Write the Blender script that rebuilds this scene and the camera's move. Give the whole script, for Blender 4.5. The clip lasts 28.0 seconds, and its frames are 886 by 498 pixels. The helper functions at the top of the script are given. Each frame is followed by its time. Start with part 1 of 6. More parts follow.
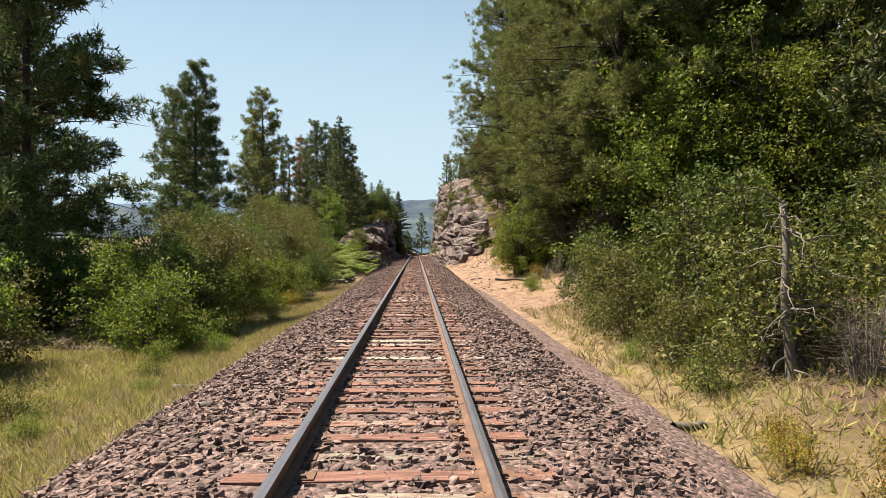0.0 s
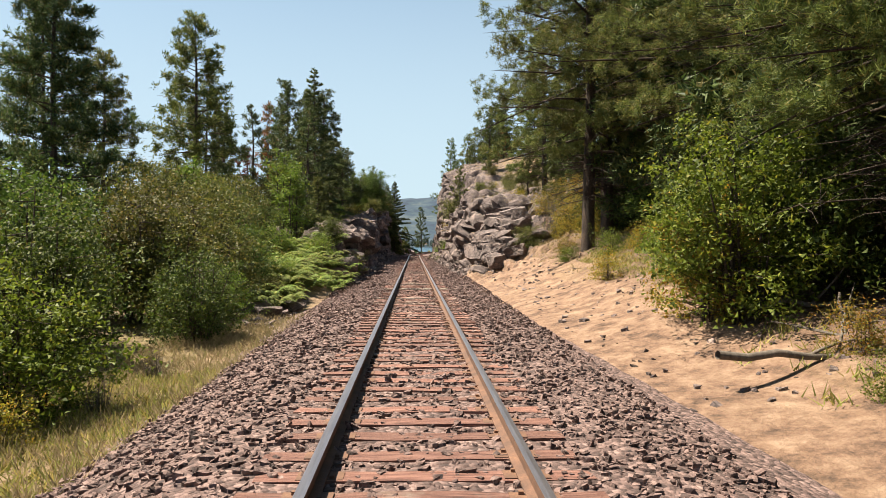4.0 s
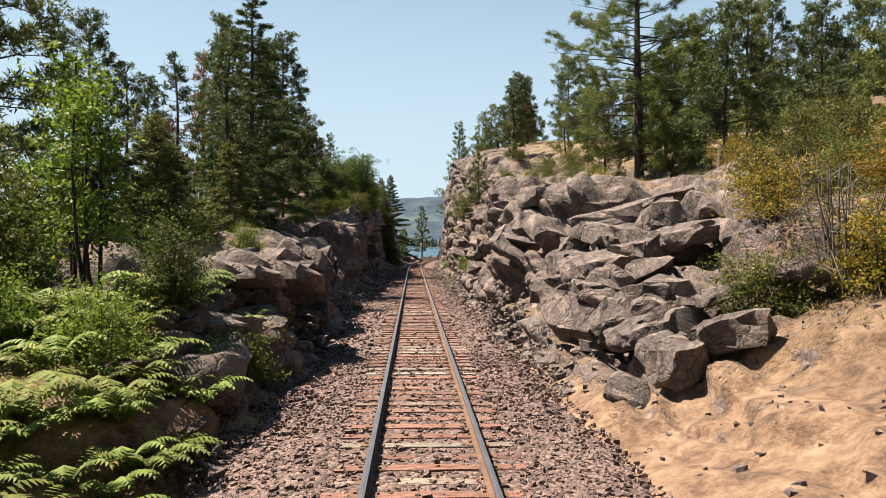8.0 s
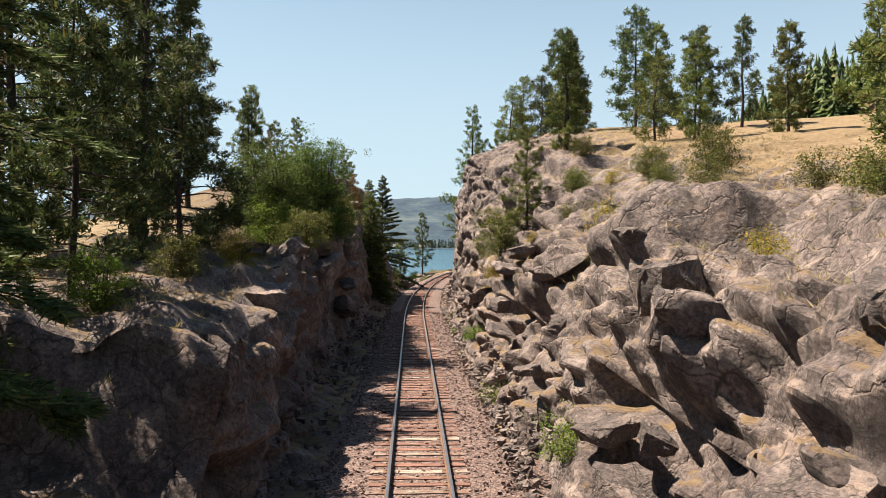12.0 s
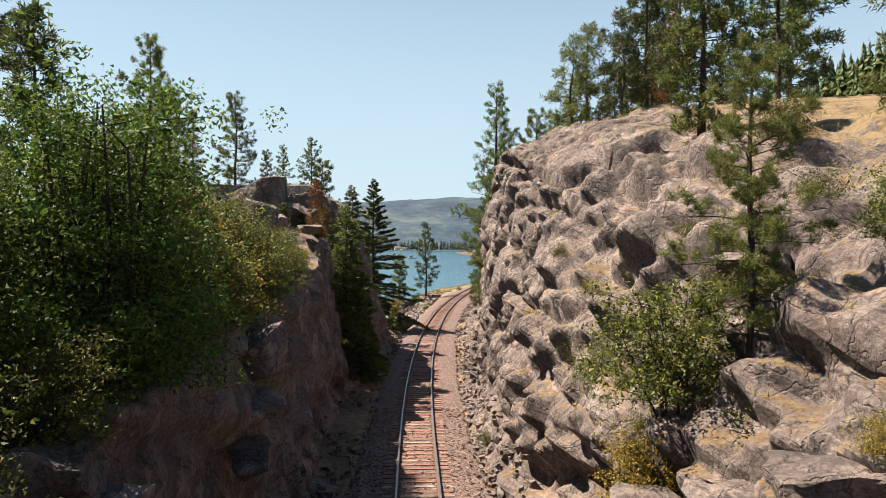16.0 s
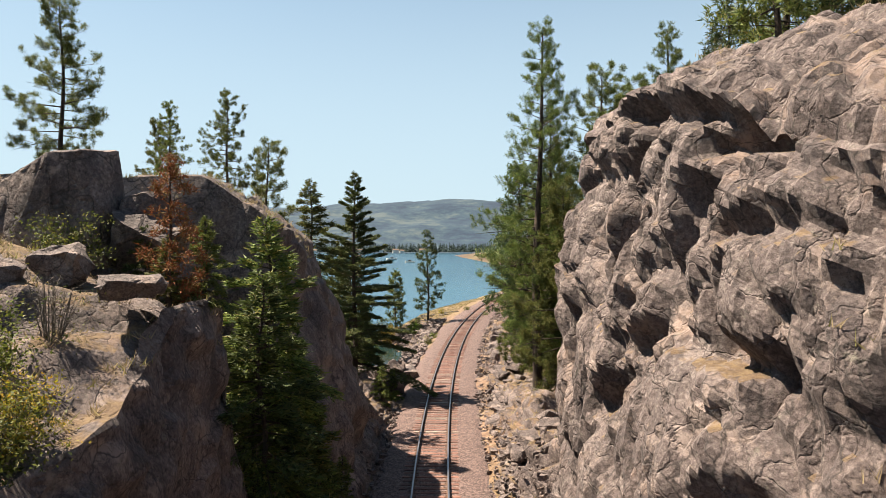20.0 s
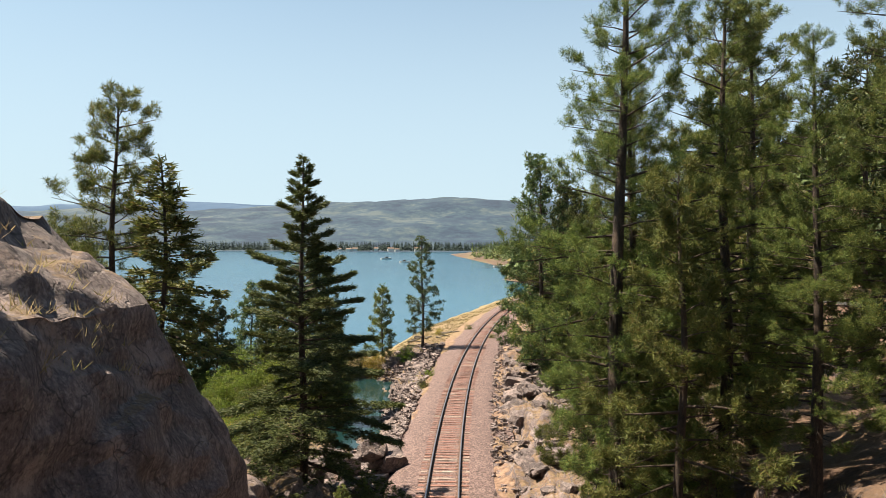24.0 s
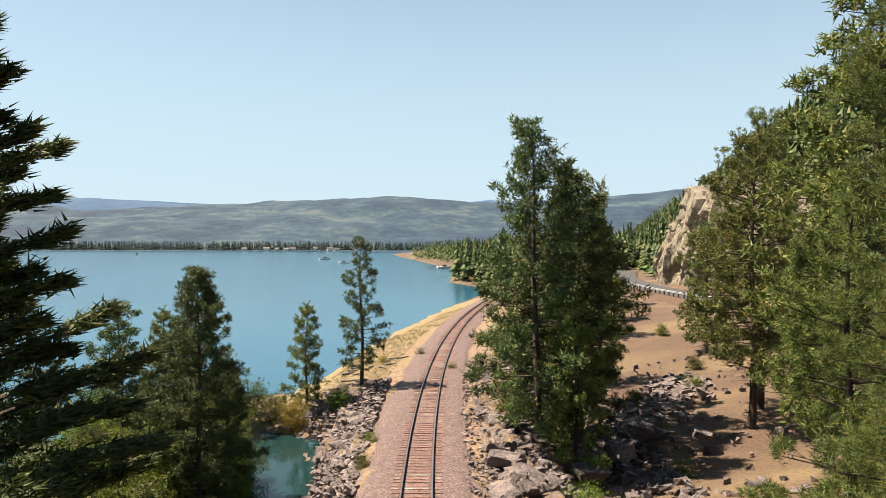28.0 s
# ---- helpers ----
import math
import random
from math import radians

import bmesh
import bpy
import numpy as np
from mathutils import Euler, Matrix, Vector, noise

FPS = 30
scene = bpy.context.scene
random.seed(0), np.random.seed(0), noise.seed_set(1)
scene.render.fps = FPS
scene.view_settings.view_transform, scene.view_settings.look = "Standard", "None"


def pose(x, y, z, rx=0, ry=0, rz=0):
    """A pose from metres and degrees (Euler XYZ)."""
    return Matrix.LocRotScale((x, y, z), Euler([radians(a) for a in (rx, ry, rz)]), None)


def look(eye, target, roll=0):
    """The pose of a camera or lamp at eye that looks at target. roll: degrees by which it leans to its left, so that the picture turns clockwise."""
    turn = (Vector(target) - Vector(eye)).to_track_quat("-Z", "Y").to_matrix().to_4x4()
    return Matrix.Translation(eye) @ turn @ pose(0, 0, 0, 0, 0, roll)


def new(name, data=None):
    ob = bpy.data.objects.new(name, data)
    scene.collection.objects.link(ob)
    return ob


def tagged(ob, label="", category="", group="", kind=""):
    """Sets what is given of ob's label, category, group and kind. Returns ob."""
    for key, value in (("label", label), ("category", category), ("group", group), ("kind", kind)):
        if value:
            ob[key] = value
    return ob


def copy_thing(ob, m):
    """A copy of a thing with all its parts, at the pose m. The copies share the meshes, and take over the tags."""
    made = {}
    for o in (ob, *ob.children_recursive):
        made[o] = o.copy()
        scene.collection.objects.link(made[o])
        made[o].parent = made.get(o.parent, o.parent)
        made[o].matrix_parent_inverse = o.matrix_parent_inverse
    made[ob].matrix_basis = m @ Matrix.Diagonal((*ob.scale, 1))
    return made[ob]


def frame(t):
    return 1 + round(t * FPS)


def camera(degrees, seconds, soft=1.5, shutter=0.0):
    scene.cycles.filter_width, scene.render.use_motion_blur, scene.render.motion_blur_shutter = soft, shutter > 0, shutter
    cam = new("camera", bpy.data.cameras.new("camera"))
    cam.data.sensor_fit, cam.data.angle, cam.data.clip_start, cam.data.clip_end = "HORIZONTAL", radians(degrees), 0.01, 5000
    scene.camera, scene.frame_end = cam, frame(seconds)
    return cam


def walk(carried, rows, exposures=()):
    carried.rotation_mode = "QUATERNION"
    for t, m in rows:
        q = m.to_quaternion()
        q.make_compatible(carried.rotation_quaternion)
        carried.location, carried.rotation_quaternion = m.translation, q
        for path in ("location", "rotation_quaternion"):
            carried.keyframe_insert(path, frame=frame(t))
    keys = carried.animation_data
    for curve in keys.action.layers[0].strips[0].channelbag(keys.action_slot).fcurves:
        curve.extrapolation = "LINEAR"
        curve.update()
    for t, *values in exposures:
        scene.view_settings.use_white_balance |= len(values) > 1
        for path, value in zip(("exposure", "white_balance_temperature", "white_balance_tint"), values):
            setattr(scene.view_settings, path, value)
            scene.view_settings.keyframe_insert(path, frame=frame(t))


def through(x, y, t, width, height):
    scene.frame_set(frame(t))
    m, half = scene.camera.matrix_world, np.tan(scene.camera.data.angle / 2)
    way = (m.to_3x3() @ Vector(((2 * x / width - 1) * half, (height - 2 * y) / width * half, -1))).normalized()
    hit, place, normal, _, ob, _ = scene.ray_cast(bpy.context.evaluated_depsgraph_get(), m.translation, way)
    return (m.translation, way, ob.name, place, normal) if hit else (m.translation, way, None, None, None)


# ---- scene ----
# camera: seconds, eye in metres, turn in degrees
cam = camera(66.0, 28.0, 0.8)
ROWS = [
    (0, 0.213, 0.000, 1.546, 89.882, -0.166, -2.270),
    (0.5, 0.200, 2.525, 1.532, 89.854, -0.166, -2.289),
    (1, 0.179, 5.094, 1.512, 89.845, -0.186, -2.345),
    (1.5, 0.149, 7.758, 1.491, 89.835, -0.216, -2.373),
    (2, 0.111, 10.512, 1.471, 89.826, -0.246, -2.382),
    (2.5, 0.056, 13.403, 1.457, 89.817, -0.256, -2.429),
    (3, -0.001, 16.366, 1.458, 89.770, -0.296, -2.438),
    (3.5, -0.052, 19.417, 1.480, 89.770, -0.326, -2.448),
    (5.5, -0.093, 30.685, 1.620, 89.724, -0.294, -2.448),
    (6, -0.110, 33.753, 1.730, 89.724, -0.274, -2.439),
    (6.5, -0.138, 37.093, 1.902, 89.724, -0.304, -2.458),
    (7, -0.171, 40.509, 2.130, 89.715, -0.304, -2.476),
    (7.5, -0.199, 43.912, 2.400, 89.724, -0.324, -2.505),
    (8, -0.205, 47.385, 2.719, 89.733, -0.313, -2.514),
    (8.5, -0.197, 50.951, 3.075, 89.743, -0.313, -2.551),
    (9, -0.182, 54.415, 3.425, 89.733, -0.333, -2.551),
    (9.5, -0.176, 57.750, 3.791, 89.715, -0.443, -2.561),
    (10, -0.183, 61.167, 4.173, 89.724, -0.383, -2.561),
    (10.5, -0.187, 64.547, 4.550, 89.724, -0.333, -2.589),
    (11, -0.198, 67.974, 4.937, 89.742, -0.413, -2.598),
    (11.5, -0.214, 71.361, 5.300, 89.742, -0.413, -2.608),
    (12, -0.230, 74.709, 5.646, 89.752, -0.433, -2.617),
    (12.5, -0.234, 77.946, 5.995, 89.789, -0.413, -2.589),
    (14.5, -0.187, 90.219, 7.471, 89.770, -0.278, -2.548),
    (15, -0.172, 93.189, 7.803, 89.807, -0.258, -2.530),
    (15.5, -0.171, 96.078, 8.096, 89.826, -0.238, -2.501),
    (16, -0.191, 98.911, 8.356, 89.835, -0.198, -2.483),
    (16.5, -0.211, 101.706, 8.593, 89.854, -0.198, -2.501),
    (17, -0.217, 104.485, 8.824, 89.882, -0.188, -2.483),
    (17.5, -0.214, 107.265, 9.048, 89.919, -0.208, -2.520),
    (18, -0.216, 110.055, 9.255, 89.947, -0.188, -2.520),
    (18.5, -0.233, 112.884, 9.445, 89.947, -0.148, -2.548),
    (19, -0.252, 115.749, 9.626, 89.975, -0.128, -2.585),
    (19.5, -0.265, 118.586, 9.814, 89.994, -0.118, -2.604),
    (20, -0.276, 121.383, 9.988, 89.985, -0.088, -2.613),
    (20.5, -0.261, 123.939, 10.158, 90.003, -0.108, -2.594),
    (21, -0.244, 126.491, 10.331, 90.013, -0.158, -2.595),
    (21.5, -0.200, 128.955, 10.481, 90.031, -0.188, -2.595),
    (22, -0.124, 131.363, 10.600, 90.041, -0.148, -2.595),
    (22.5, -0.039, 133.557, 10.762, 90.041, -0.098, -2.613),
    (24.5, 0.328, 141.501, 11.551, 89.793, -0.191, -3.384),
    (25, 0.402, 143.865, 11.649, 89.820, -0.151, -3.963),
    (25.5, 0.450, 146.380, 11.687, 89.819, -0.172, -4.580),
    (26, 0.495, 148.942, 11.715, 89.818, -0.152, -5.122),
    (26.5, 0.546, 151.521, 11.745, 89.808, -0.112, -5.711),
    (27, 0.620, 154.079, 11.780, 89.807, -0.093, -6.356),
    (27.5, 0.712, 156.636, 11.813, 89.816, -0.133, -7.104),
    (28, 0.805, 159.191, 11.836, 89.796, -0.114, -7.982),
]
walk(cam, [(t, pose(x, y, z, rx, ry, rz)) for t, x, y, z, rx, ry, rz in ROWS], [(0, 1.68, 7700, 12), (28, 1.68, 7700, 12)])

# ---- world, sun ----
SUN_ELEVATION, SUN_AZIMUTH = radians(60), radians(-73)   # azimuth clockwise from +y
world = bpy.data.worlds.new("world")
scene.world = world
world.use_nodes = True
wn = world.node_tree
sky = wn.nodes.new("ShaderNodeTexSky")
sky.sky_type, sky.sun_disc = "NISHITA", False
sky.sun_elevation, sky.sun_rotation = SUN_ELEVATION, SUN_AZIMUTH
sky.air_density, sky.dust_density, sky.ozone_density, sky.altitude = 1.0, 1.0, 1.0, 600
wn.nodes["Background"].inputs[1].default_value = 0.05
tint = wn.nodes.new("ShaderNodeMix")
tint.data_type, tint.blend_type = "RGBA", "MULTIPLY"
tint.inputs[0].default_value, tint.inputs[7].default_value = 1.0, (0.72, 0.98, 1.06, 1)
wn.links.new(sky.outputs[0], tint.inputs[6])
# summer haze: whitish at the horizon, thinning upwards all round
way = wn.nodes.new("ShaderNodeTexCoord")
split = wn.nodes.new("ShaderNodeSeparateXYZ")
wn.links.new(way.outputs["Generated"], split.inputs[0])
thin = wn.nodes.new("ShaderNodeMapRange")
thin.interpolation_type = "SMOOTHERSTEP"
for k, value in ((1, -0.05), (2, 0.75), (3, 0.9), (4, 0.0)):
    thin.inputs[k].default_value = value
wn.links.new(split.outputs["Z"], thin.inputs[0])
haze = wn.nodes.new("ShaderNodeMix")
haze.data_type, haze.blend_type = "RGBA", "MIX"
haze.inputs[7].default_value = (3.75, 5.3, 6.8, 1)
wn.links.new(thin.outputs[0], haze.inputs[0])
wn.links.new(tint.outputs[2], haze.inputs[6])
wn.links.new(haze.outputs[2], wn.nodes["Background"].inputs[0])
sun = new("sun", bpy.data.lights.new("sun", "SUN"))
sun.data.energy, sun.data.angle, sun.data.color = 5.0, radians(0.53), (1.0, 0.95, 0.87)
to_sun = Vector((math.sin(SUN_AZIMUTH) * math.cos(SUN_ELEVATION), math.cos(SUN_AZIMUTH) * math.cos(SUN_ELEVATION), math.sin(SUN_ELEVATION)))
sun.matrix_world = look(to_sun * 100, (0, 0, 0))


# ---- materials ----
def material(name):
    m = bpy.data.materials.new(name)
    m.use_nodes = True
    nt = m.node_tree
    return m, nt, nt.nodes["Principled BSDF"]


def node(nt, kind, **values):
    n = nt.nodes.new(kind)
    for key, value in values.items():
        n.inputs[key.replace("_", " ")].default_value = value
    return n


def ramp(nt, source, stops):
    r = nt.nodes.new("ShaderNodeValToRGB")
    while len(r.color_ramp.elements) < len(stops):
        r.color_ramp.elements.new(0.5)
    for e, (at, colour) in zip(r.color_ramp.elements, stops):
        e.position, e.color = at, (*colour, 1)
    nt.links.new(source, r.inputs[0])
    return r.outputs[0]


def mix(nt, kind, factor, a, b):
    n = nt.nodes.new("ShaderNodeMix")
    n.data_type, n.blend_type = "RGBA", kind
    for socket, value in ((n.inputs[0], factor), (n.inputs[6], a), (n.inputs[7], b)):
        if hasattr(value, "links"):
            nt.links.new(value, socket)
        elif isinstance(value, tuple):
            socket.default_value = (*value, 1)
        else:
            socket.default_value = value
    return n.outputs[2]


def arith(nt, op, a, b):
    n = nt.nodes.new("ShaderNodeMath")
    n.operation = op
    for socket, value in ((n.inputs[0], a), (n.inputs[1], b)):
        if hasattr(value, "links"):
            nt.links.new(value, socket)
        else:
            socket.default_value = value
    return n.outputs[0]


def noise_out(nt, scale, detail=6, rough=0.6, stretch=None, coord="Object"):
    tc = nt.nodes.new("ShaderNodeTexCoord")
    src = tc.outputs[coord]
    if stretch:
        mp = nt.nodes.new("ShaderNodeMapping")
        mp.inputs["Scale"].default_value = stretch
        nt.links.new(src, mp.inputs[0])
        src = mp.outputs[0]
    n = node(nt, "ShaderNodeTexNoise", Scale=scale, Detail=detail, Roughness=rough)
    nt.links.new(src, n.inputs["Vector"])
    return n.outputs["Fac"]


def bump(nt, bsdf, height, strength=0.5, distance=0.05):
    b = node(nt, "ShaderNodeBump", Strength=strength, Distance=distance)
    nt.links.new(height, b.inputs["Height"])
    nt.links.new(b.outputs[0], bsdf.inputs["Normal"])


def plain(name, stops, scale, rough=0.85, fine=None, bump_by=0.4, distance=0.02, stretch=None, metallic=0.0, vary=0.0):
    """A two-scale noise material: colour stops over coarse and fine noise, with relief."""
    m, nt, b = material(name)
    coarse = noise_out(nt, scale, 5, 0.6, stretch)
    small = noise_out(nt, fine or scale * 9, 4, 0.7, stretch)
    f = arith(nt, "ADD", arith(nt, "MULTIPLY", coarse, 0.6), arith(nt, "MULTIPLY", small, 0.4))
    colour = ramp(nt, f, stops)
    if vary:
        info = nt.nodes.new("ShaderNodeObjectInfo")
        hsv = node(nt, "ShaderNodeHueSaturation")
        nt.links.new(arith(nt, "ADD", arith(nt, "MULTIPLY", info.outputs["Random"], vary), 1 - vary / 2), hsv.inputs["Value"])
        nt.links.new(colour, hsv.inputs["Color"])
        colour = hsv.outputs[0]
    nt.links.new(colour, b.inputs["Base Color"])
    b.inputs["Roughness"].default_value, b.inputs["Metallic"].default_value = rough, metallic
    bump(nt, b, small, bump_by, distance)
    return m


def leafy(name, dark, light, dry, gloss=0.5, dry_share=0.12, through=0.3):
    """Leaves or needles: each one its own tint, some light shines through."""
    m, nt, b = material(name)
    geo, info = nt.nodes.new("ShaderNodeNewGeometry"), nt.nodes.new("ShaderNodeObjectInfo")
    c = ramp(nt, geo.outputs["Random Per Island"], [(0.0, dark), (1 - dry_share - 0.08, light), (1 - dry_share, dry), (1.0, dry)])
    c = mix(nt, "MIX", arith(nt, "MULTIPLY", noise_out(nt, 0.55, 3), 0.45), c, dark)
    hsv = node(nt, "ShaderNodeHueSaturation")
    nt.links.new(arith(nt, "ADD", arith(nt, "MULTIPLY", info.outputs["Random"], 0.5), 0.75), hsv.inputs["Value"])
    nt.links.new(arith(nt, "ADD", arith(nt, "MULTIPLY", info.outputs["Random"], 0.04), 0.48), hsv.inputs["Hue"])
    nt.links.new(c, hsv.inputs["Color"])
    nt.links.new(hsv.outputs[0], b.inputs["Base Color"])
    b.inputs["Roughness"].default_value, b.inputs["Specular IOR Level"].default_value = gloss + 0.1, 0.28
    tr = nt.nodes.new("ShaderNodeBsdfTranslucent")
    nt.links.new(hsv.outputs[0], tr.inputs["Color"])
    mx = nt.nodes.new("ShaderNodeMixShader")
    mx.inputs[0].default_value = through
    nt.links.new(b.outputs[0], mx.inputs[1])
    nt.links.new(tr.outputs[0], mx.inputs[2])
    nt.links.new(mx.outputs[0], nt.nodes["Material Output"].inputs["Surface"])
    return m


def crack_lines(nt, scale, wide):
    """Thin uneven joint lines, for crevice shade in the colour: 1 in a joint, 0 between."""
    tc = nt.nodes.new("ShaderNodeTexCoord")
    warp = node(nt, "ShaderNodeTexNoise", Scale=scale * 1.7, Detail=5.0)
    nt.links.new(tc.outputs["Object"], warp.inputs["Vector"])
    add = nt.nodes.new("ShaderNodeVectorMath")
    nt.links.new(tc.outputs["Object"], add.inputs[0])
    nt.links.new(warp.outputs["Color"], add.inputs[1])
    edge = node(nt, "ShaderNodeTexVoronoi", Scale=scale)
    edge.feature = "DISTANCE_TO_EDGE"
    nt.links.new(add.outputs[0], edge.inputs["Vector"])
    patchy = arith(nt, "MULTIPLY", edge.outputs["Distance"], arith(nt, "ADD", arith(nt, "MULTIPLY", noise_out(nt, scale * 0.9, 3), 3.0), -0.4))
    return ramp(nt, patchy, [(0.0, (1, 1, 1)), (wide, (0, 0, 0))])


def rock_colour(nt):
    """Weathered basalt: even pinkish grey faces with fine grain, dark stains down the face, rust and lichen."""
    coarse, small = noise_out(nt, 0.5, 5, 0.6), noise_out(nt, 11, 8, 0.75)
    f = arith(nt, "ADD", arith(nt, "MULTIPLY", coarse, 0.35), arith(nt, "MULTIPLY", small, 0.65))
    c = ramp(nt, f, [(0.37, (0.020, 0.015, 0.015)), (0.45, (0.080, 0.059, 0.056)), (0.53, (0.135, 0.104, 0.098)), (0.63, (0.245, 0.203, 0.188))])
    streak = ramp(nt, noise_out(nt, 1.3, 6, 0.7, (1, 1, 0.22)), [(0.50, (0, 0, 0)), (0.64, (1, 1, 1))])
    c = mix(nt, "MIX", arith(nt, "MULTIPLY", streak, 0.7), c, (0.040, 0.031, 0.032))
    fresh = ramp(nt, noise_out(nt, 0.9, 6, 0.72), [(0.54, (0, 0, 0)), (0.62, (1, 1, 1))])
    c = mix(nt, "MIX", arith(nt, "MULTIPLY", fresh, 0.65), c, (0.29, 0.225, 0.20))
    rust = ramp(nt, noise_out(nt, 0.45, 6, 0.75), [(0.56, (0, 0, 0)), (0.70, (1, 1, 1))])
    c = mix(nt, "MIX", arith(nt, "MULTIPLY", rust, 0.5), c, (0.165, 0.092, 0.058))
    # the shade of crevices is put into the colour as thin dark lines
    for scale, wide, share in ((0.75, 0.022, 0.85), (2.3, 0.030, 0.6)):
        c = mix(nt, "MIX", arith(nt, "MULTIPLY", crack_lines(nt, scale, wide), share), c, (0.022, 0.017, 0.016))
    lichen = ramp(nt, noise_out(nt, 3.3, 8, 0.8), [(0.59, (0, 0, 0)), (0.66, (1, 1, 1))])
    return mix(nt, "MIX", arith(nt, "MULTIPLY", lichen, 0.4), c, (0.19, 0.18, 0.14)), small


def rough_height(nt):
    """Broken relief: fractal noise and sharp joints."""
    tc = nt.nodes.new("ShaderNodeTexCoord")
    vor = node(nt, "ShaderNodeTexVoronoi", Scale=2.6)
    vor.feature, vor.distance = "F1", "MANHATTAN"
    warp = node(nt, "ShaderNodeTexNoise", Scale=1.8, Detail=4.0)
    nt.links.new(tc.outputs["Object"], warp.inputs["Vector"])
    add = nt.nodes.new("ShaderNodeVectorMath")
    nt.links.new(tc.outputs["Object"], add.inputs[0])
    nt.links.new(warp.outputs["Color"], add.inputs[1])
    nt.links.new(add.outputs[0], vor.inputs["Vector"])
    edge = node(nt, "ShaderNodeTexVoronoi", Scale=0.9)
    edge.feature = "DISTANCE_TO_EDGE"
    nt.links.new(add.outputs[0], edge.inputs["Vector"])
    crack = ramp(nt, edge.outputs["Distance"], [(0.0, (0, 0, 0)), (0.035, (1, 1, 1))])
    faces = arith(nt, "ADD", arith(nt, "MULTIPLY", vor.outputs["Distance"], 0.22), arith(nt, "MULTIPLY", crack, 0.24))
    grain = arith(nt, "ADD", arith(nt, "MULTIPLY", noise_out(nt, 2.2, 5, 0.55), 0.45), arith(nt, "MULTIPLY", noise_out(nt, 9, 8, 0.75), 0.42))
    return arith(nt, "ADD", faces, grain)


def make_rock():
    m, nt, b = material("basalt_rock")
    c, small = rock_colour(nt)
    info = nt.nodes.new("ShaderNodeObjectInfo")
    hsv = node(nt, "ShaderNodeHueSaturation")
    nt.links.new(arith(nt, "ADD", arith(nt, "MULTIPLY", info.outputs["Random"], 0.4), 0.8), hsv.inputs["Value"])
    nt.links.new(c, hsv.inputs["Color"])
    nt.links.new(hsv.outputs[0], b.inputs["Base Color"])
    b.inputs["Roughness"].default_value = 0.85
    bump(nt, b, rough_height(nt), 1.0, 0.15)
    return m


def make_ground():
    """The ground: rock, dry earth and grass by the mask that the mesh carries (red rock, green grass, blue bare earth)."""
    m, nt, b = material("ground")
    at = nt.nodes.new("ShaderNodeAttribute")
    at.attribute_name = "mask"
    sep = nt.nodes.new("ShaderNodeSeparateColor")
    nt.links.new(at.outputs["Color"], sep.inputs[0])
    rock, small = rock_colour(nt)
    straw = ramp(nt, noise_out(nt, 3.5, 7, 0.75), [(0.3, (0.068, 0.0476, 0.0238)), (0.5, (0.17, 0.119, 0.0544)), (0.7, (0.258, 0.19, 0.0884))])
    earth = ramp(nt, noise_out(nt, 2.2, 8, 0.78), [(0.36, (0.051, 0.0292, 0.019)), (0.48, (0.16, 0.0938, 0.0598)), (0.64, (0.272, 0.184, 0.126))])
    green = ramp(nt, noise_out(nt, 2.8, 7, 0.75), [(0.3, (0.048, 0.058, 0.015)), (0.5, (0.14, 0.133, 0.04)), (0.7, (0.25, 0.20, 0.08))])
    c = mix(nt, "MIX", sep.outputs[1], straw, green)
    c = mix(nt, "MIX", sep.outputs[2], c, earth)
    duff = ramp(nt, noise_out(nt, 4.5, 8, 0.8), [(0.3, (0.0204, 0.0116, 0.00748)), (0.5, (0.068, 0.0374, 0.0224)), (0.7, (0.136, 0.0782, 0.0449))])
    c = mix(nt, "MIX", at.outputs["Alpha"], c, duff)
    edge = arith(nt, "ADD", sep.outputs[0], arith(nt, "MULTIPLY", arith(nt, "SUBTRACT", noise_out(nt, 1.6, 6, 0.7), 0.5), 1.3))
    step = ramp(nt, edge, [(0.42, (0, 0, 0)), (0.55, (1, 1, 1))])
    # dry grass and moss hold on the ledges of the rock
    lie = nt.nodes.new("ShaderNodeNewGeometry")
    up = nt.nodes.new("ShaderNodeSeparateXYZ")
    nt.links.new(lie.outputs["True Normal"], up.inputs[0])
    level = ramp(nt, arith(nt, "ADD", up.outputs["Z"], arith(nt, "MULTIPLY", arith(nt, "SUBTRACT", noise_out(nt, 1.1, 6, 0.7), 0.5), 1.1)), [(0.86, (0, 0, 0)), (0.99, (1, 1, 1))])
    moss = ramp(nt, noise_out(nt, 5, 7, 0.75), [(0.32, (0.055, 0.030, 0.017)), (0.5, (0.13, 0.080, 0.038)), (0.68, (0.20, 0.138, 0.066))])
    rock = mix(nt, "MIX", arith(nt, "MULTIPLY", level, 0.85), rock, moss)
    c = mix(nt, "MIX", step, c, rock)
    nt.links.new(c, b.inputs["Base Color"])
    b.inputs["Roughness"].default_value = 0.92
    soft = noise_out(nt, 4, 7, 0.7)
    height = nt.nodes.new("ShaderNodeMix")
    nt.links.new(step, height.inputs[0])
    nt.links.new(soft, height.inputs[2])
    nt.links.new(rough_height(nt), height.inputs[3])
    bump(nt, b, height.outputs[0], 1.0, 0.13)
    return m


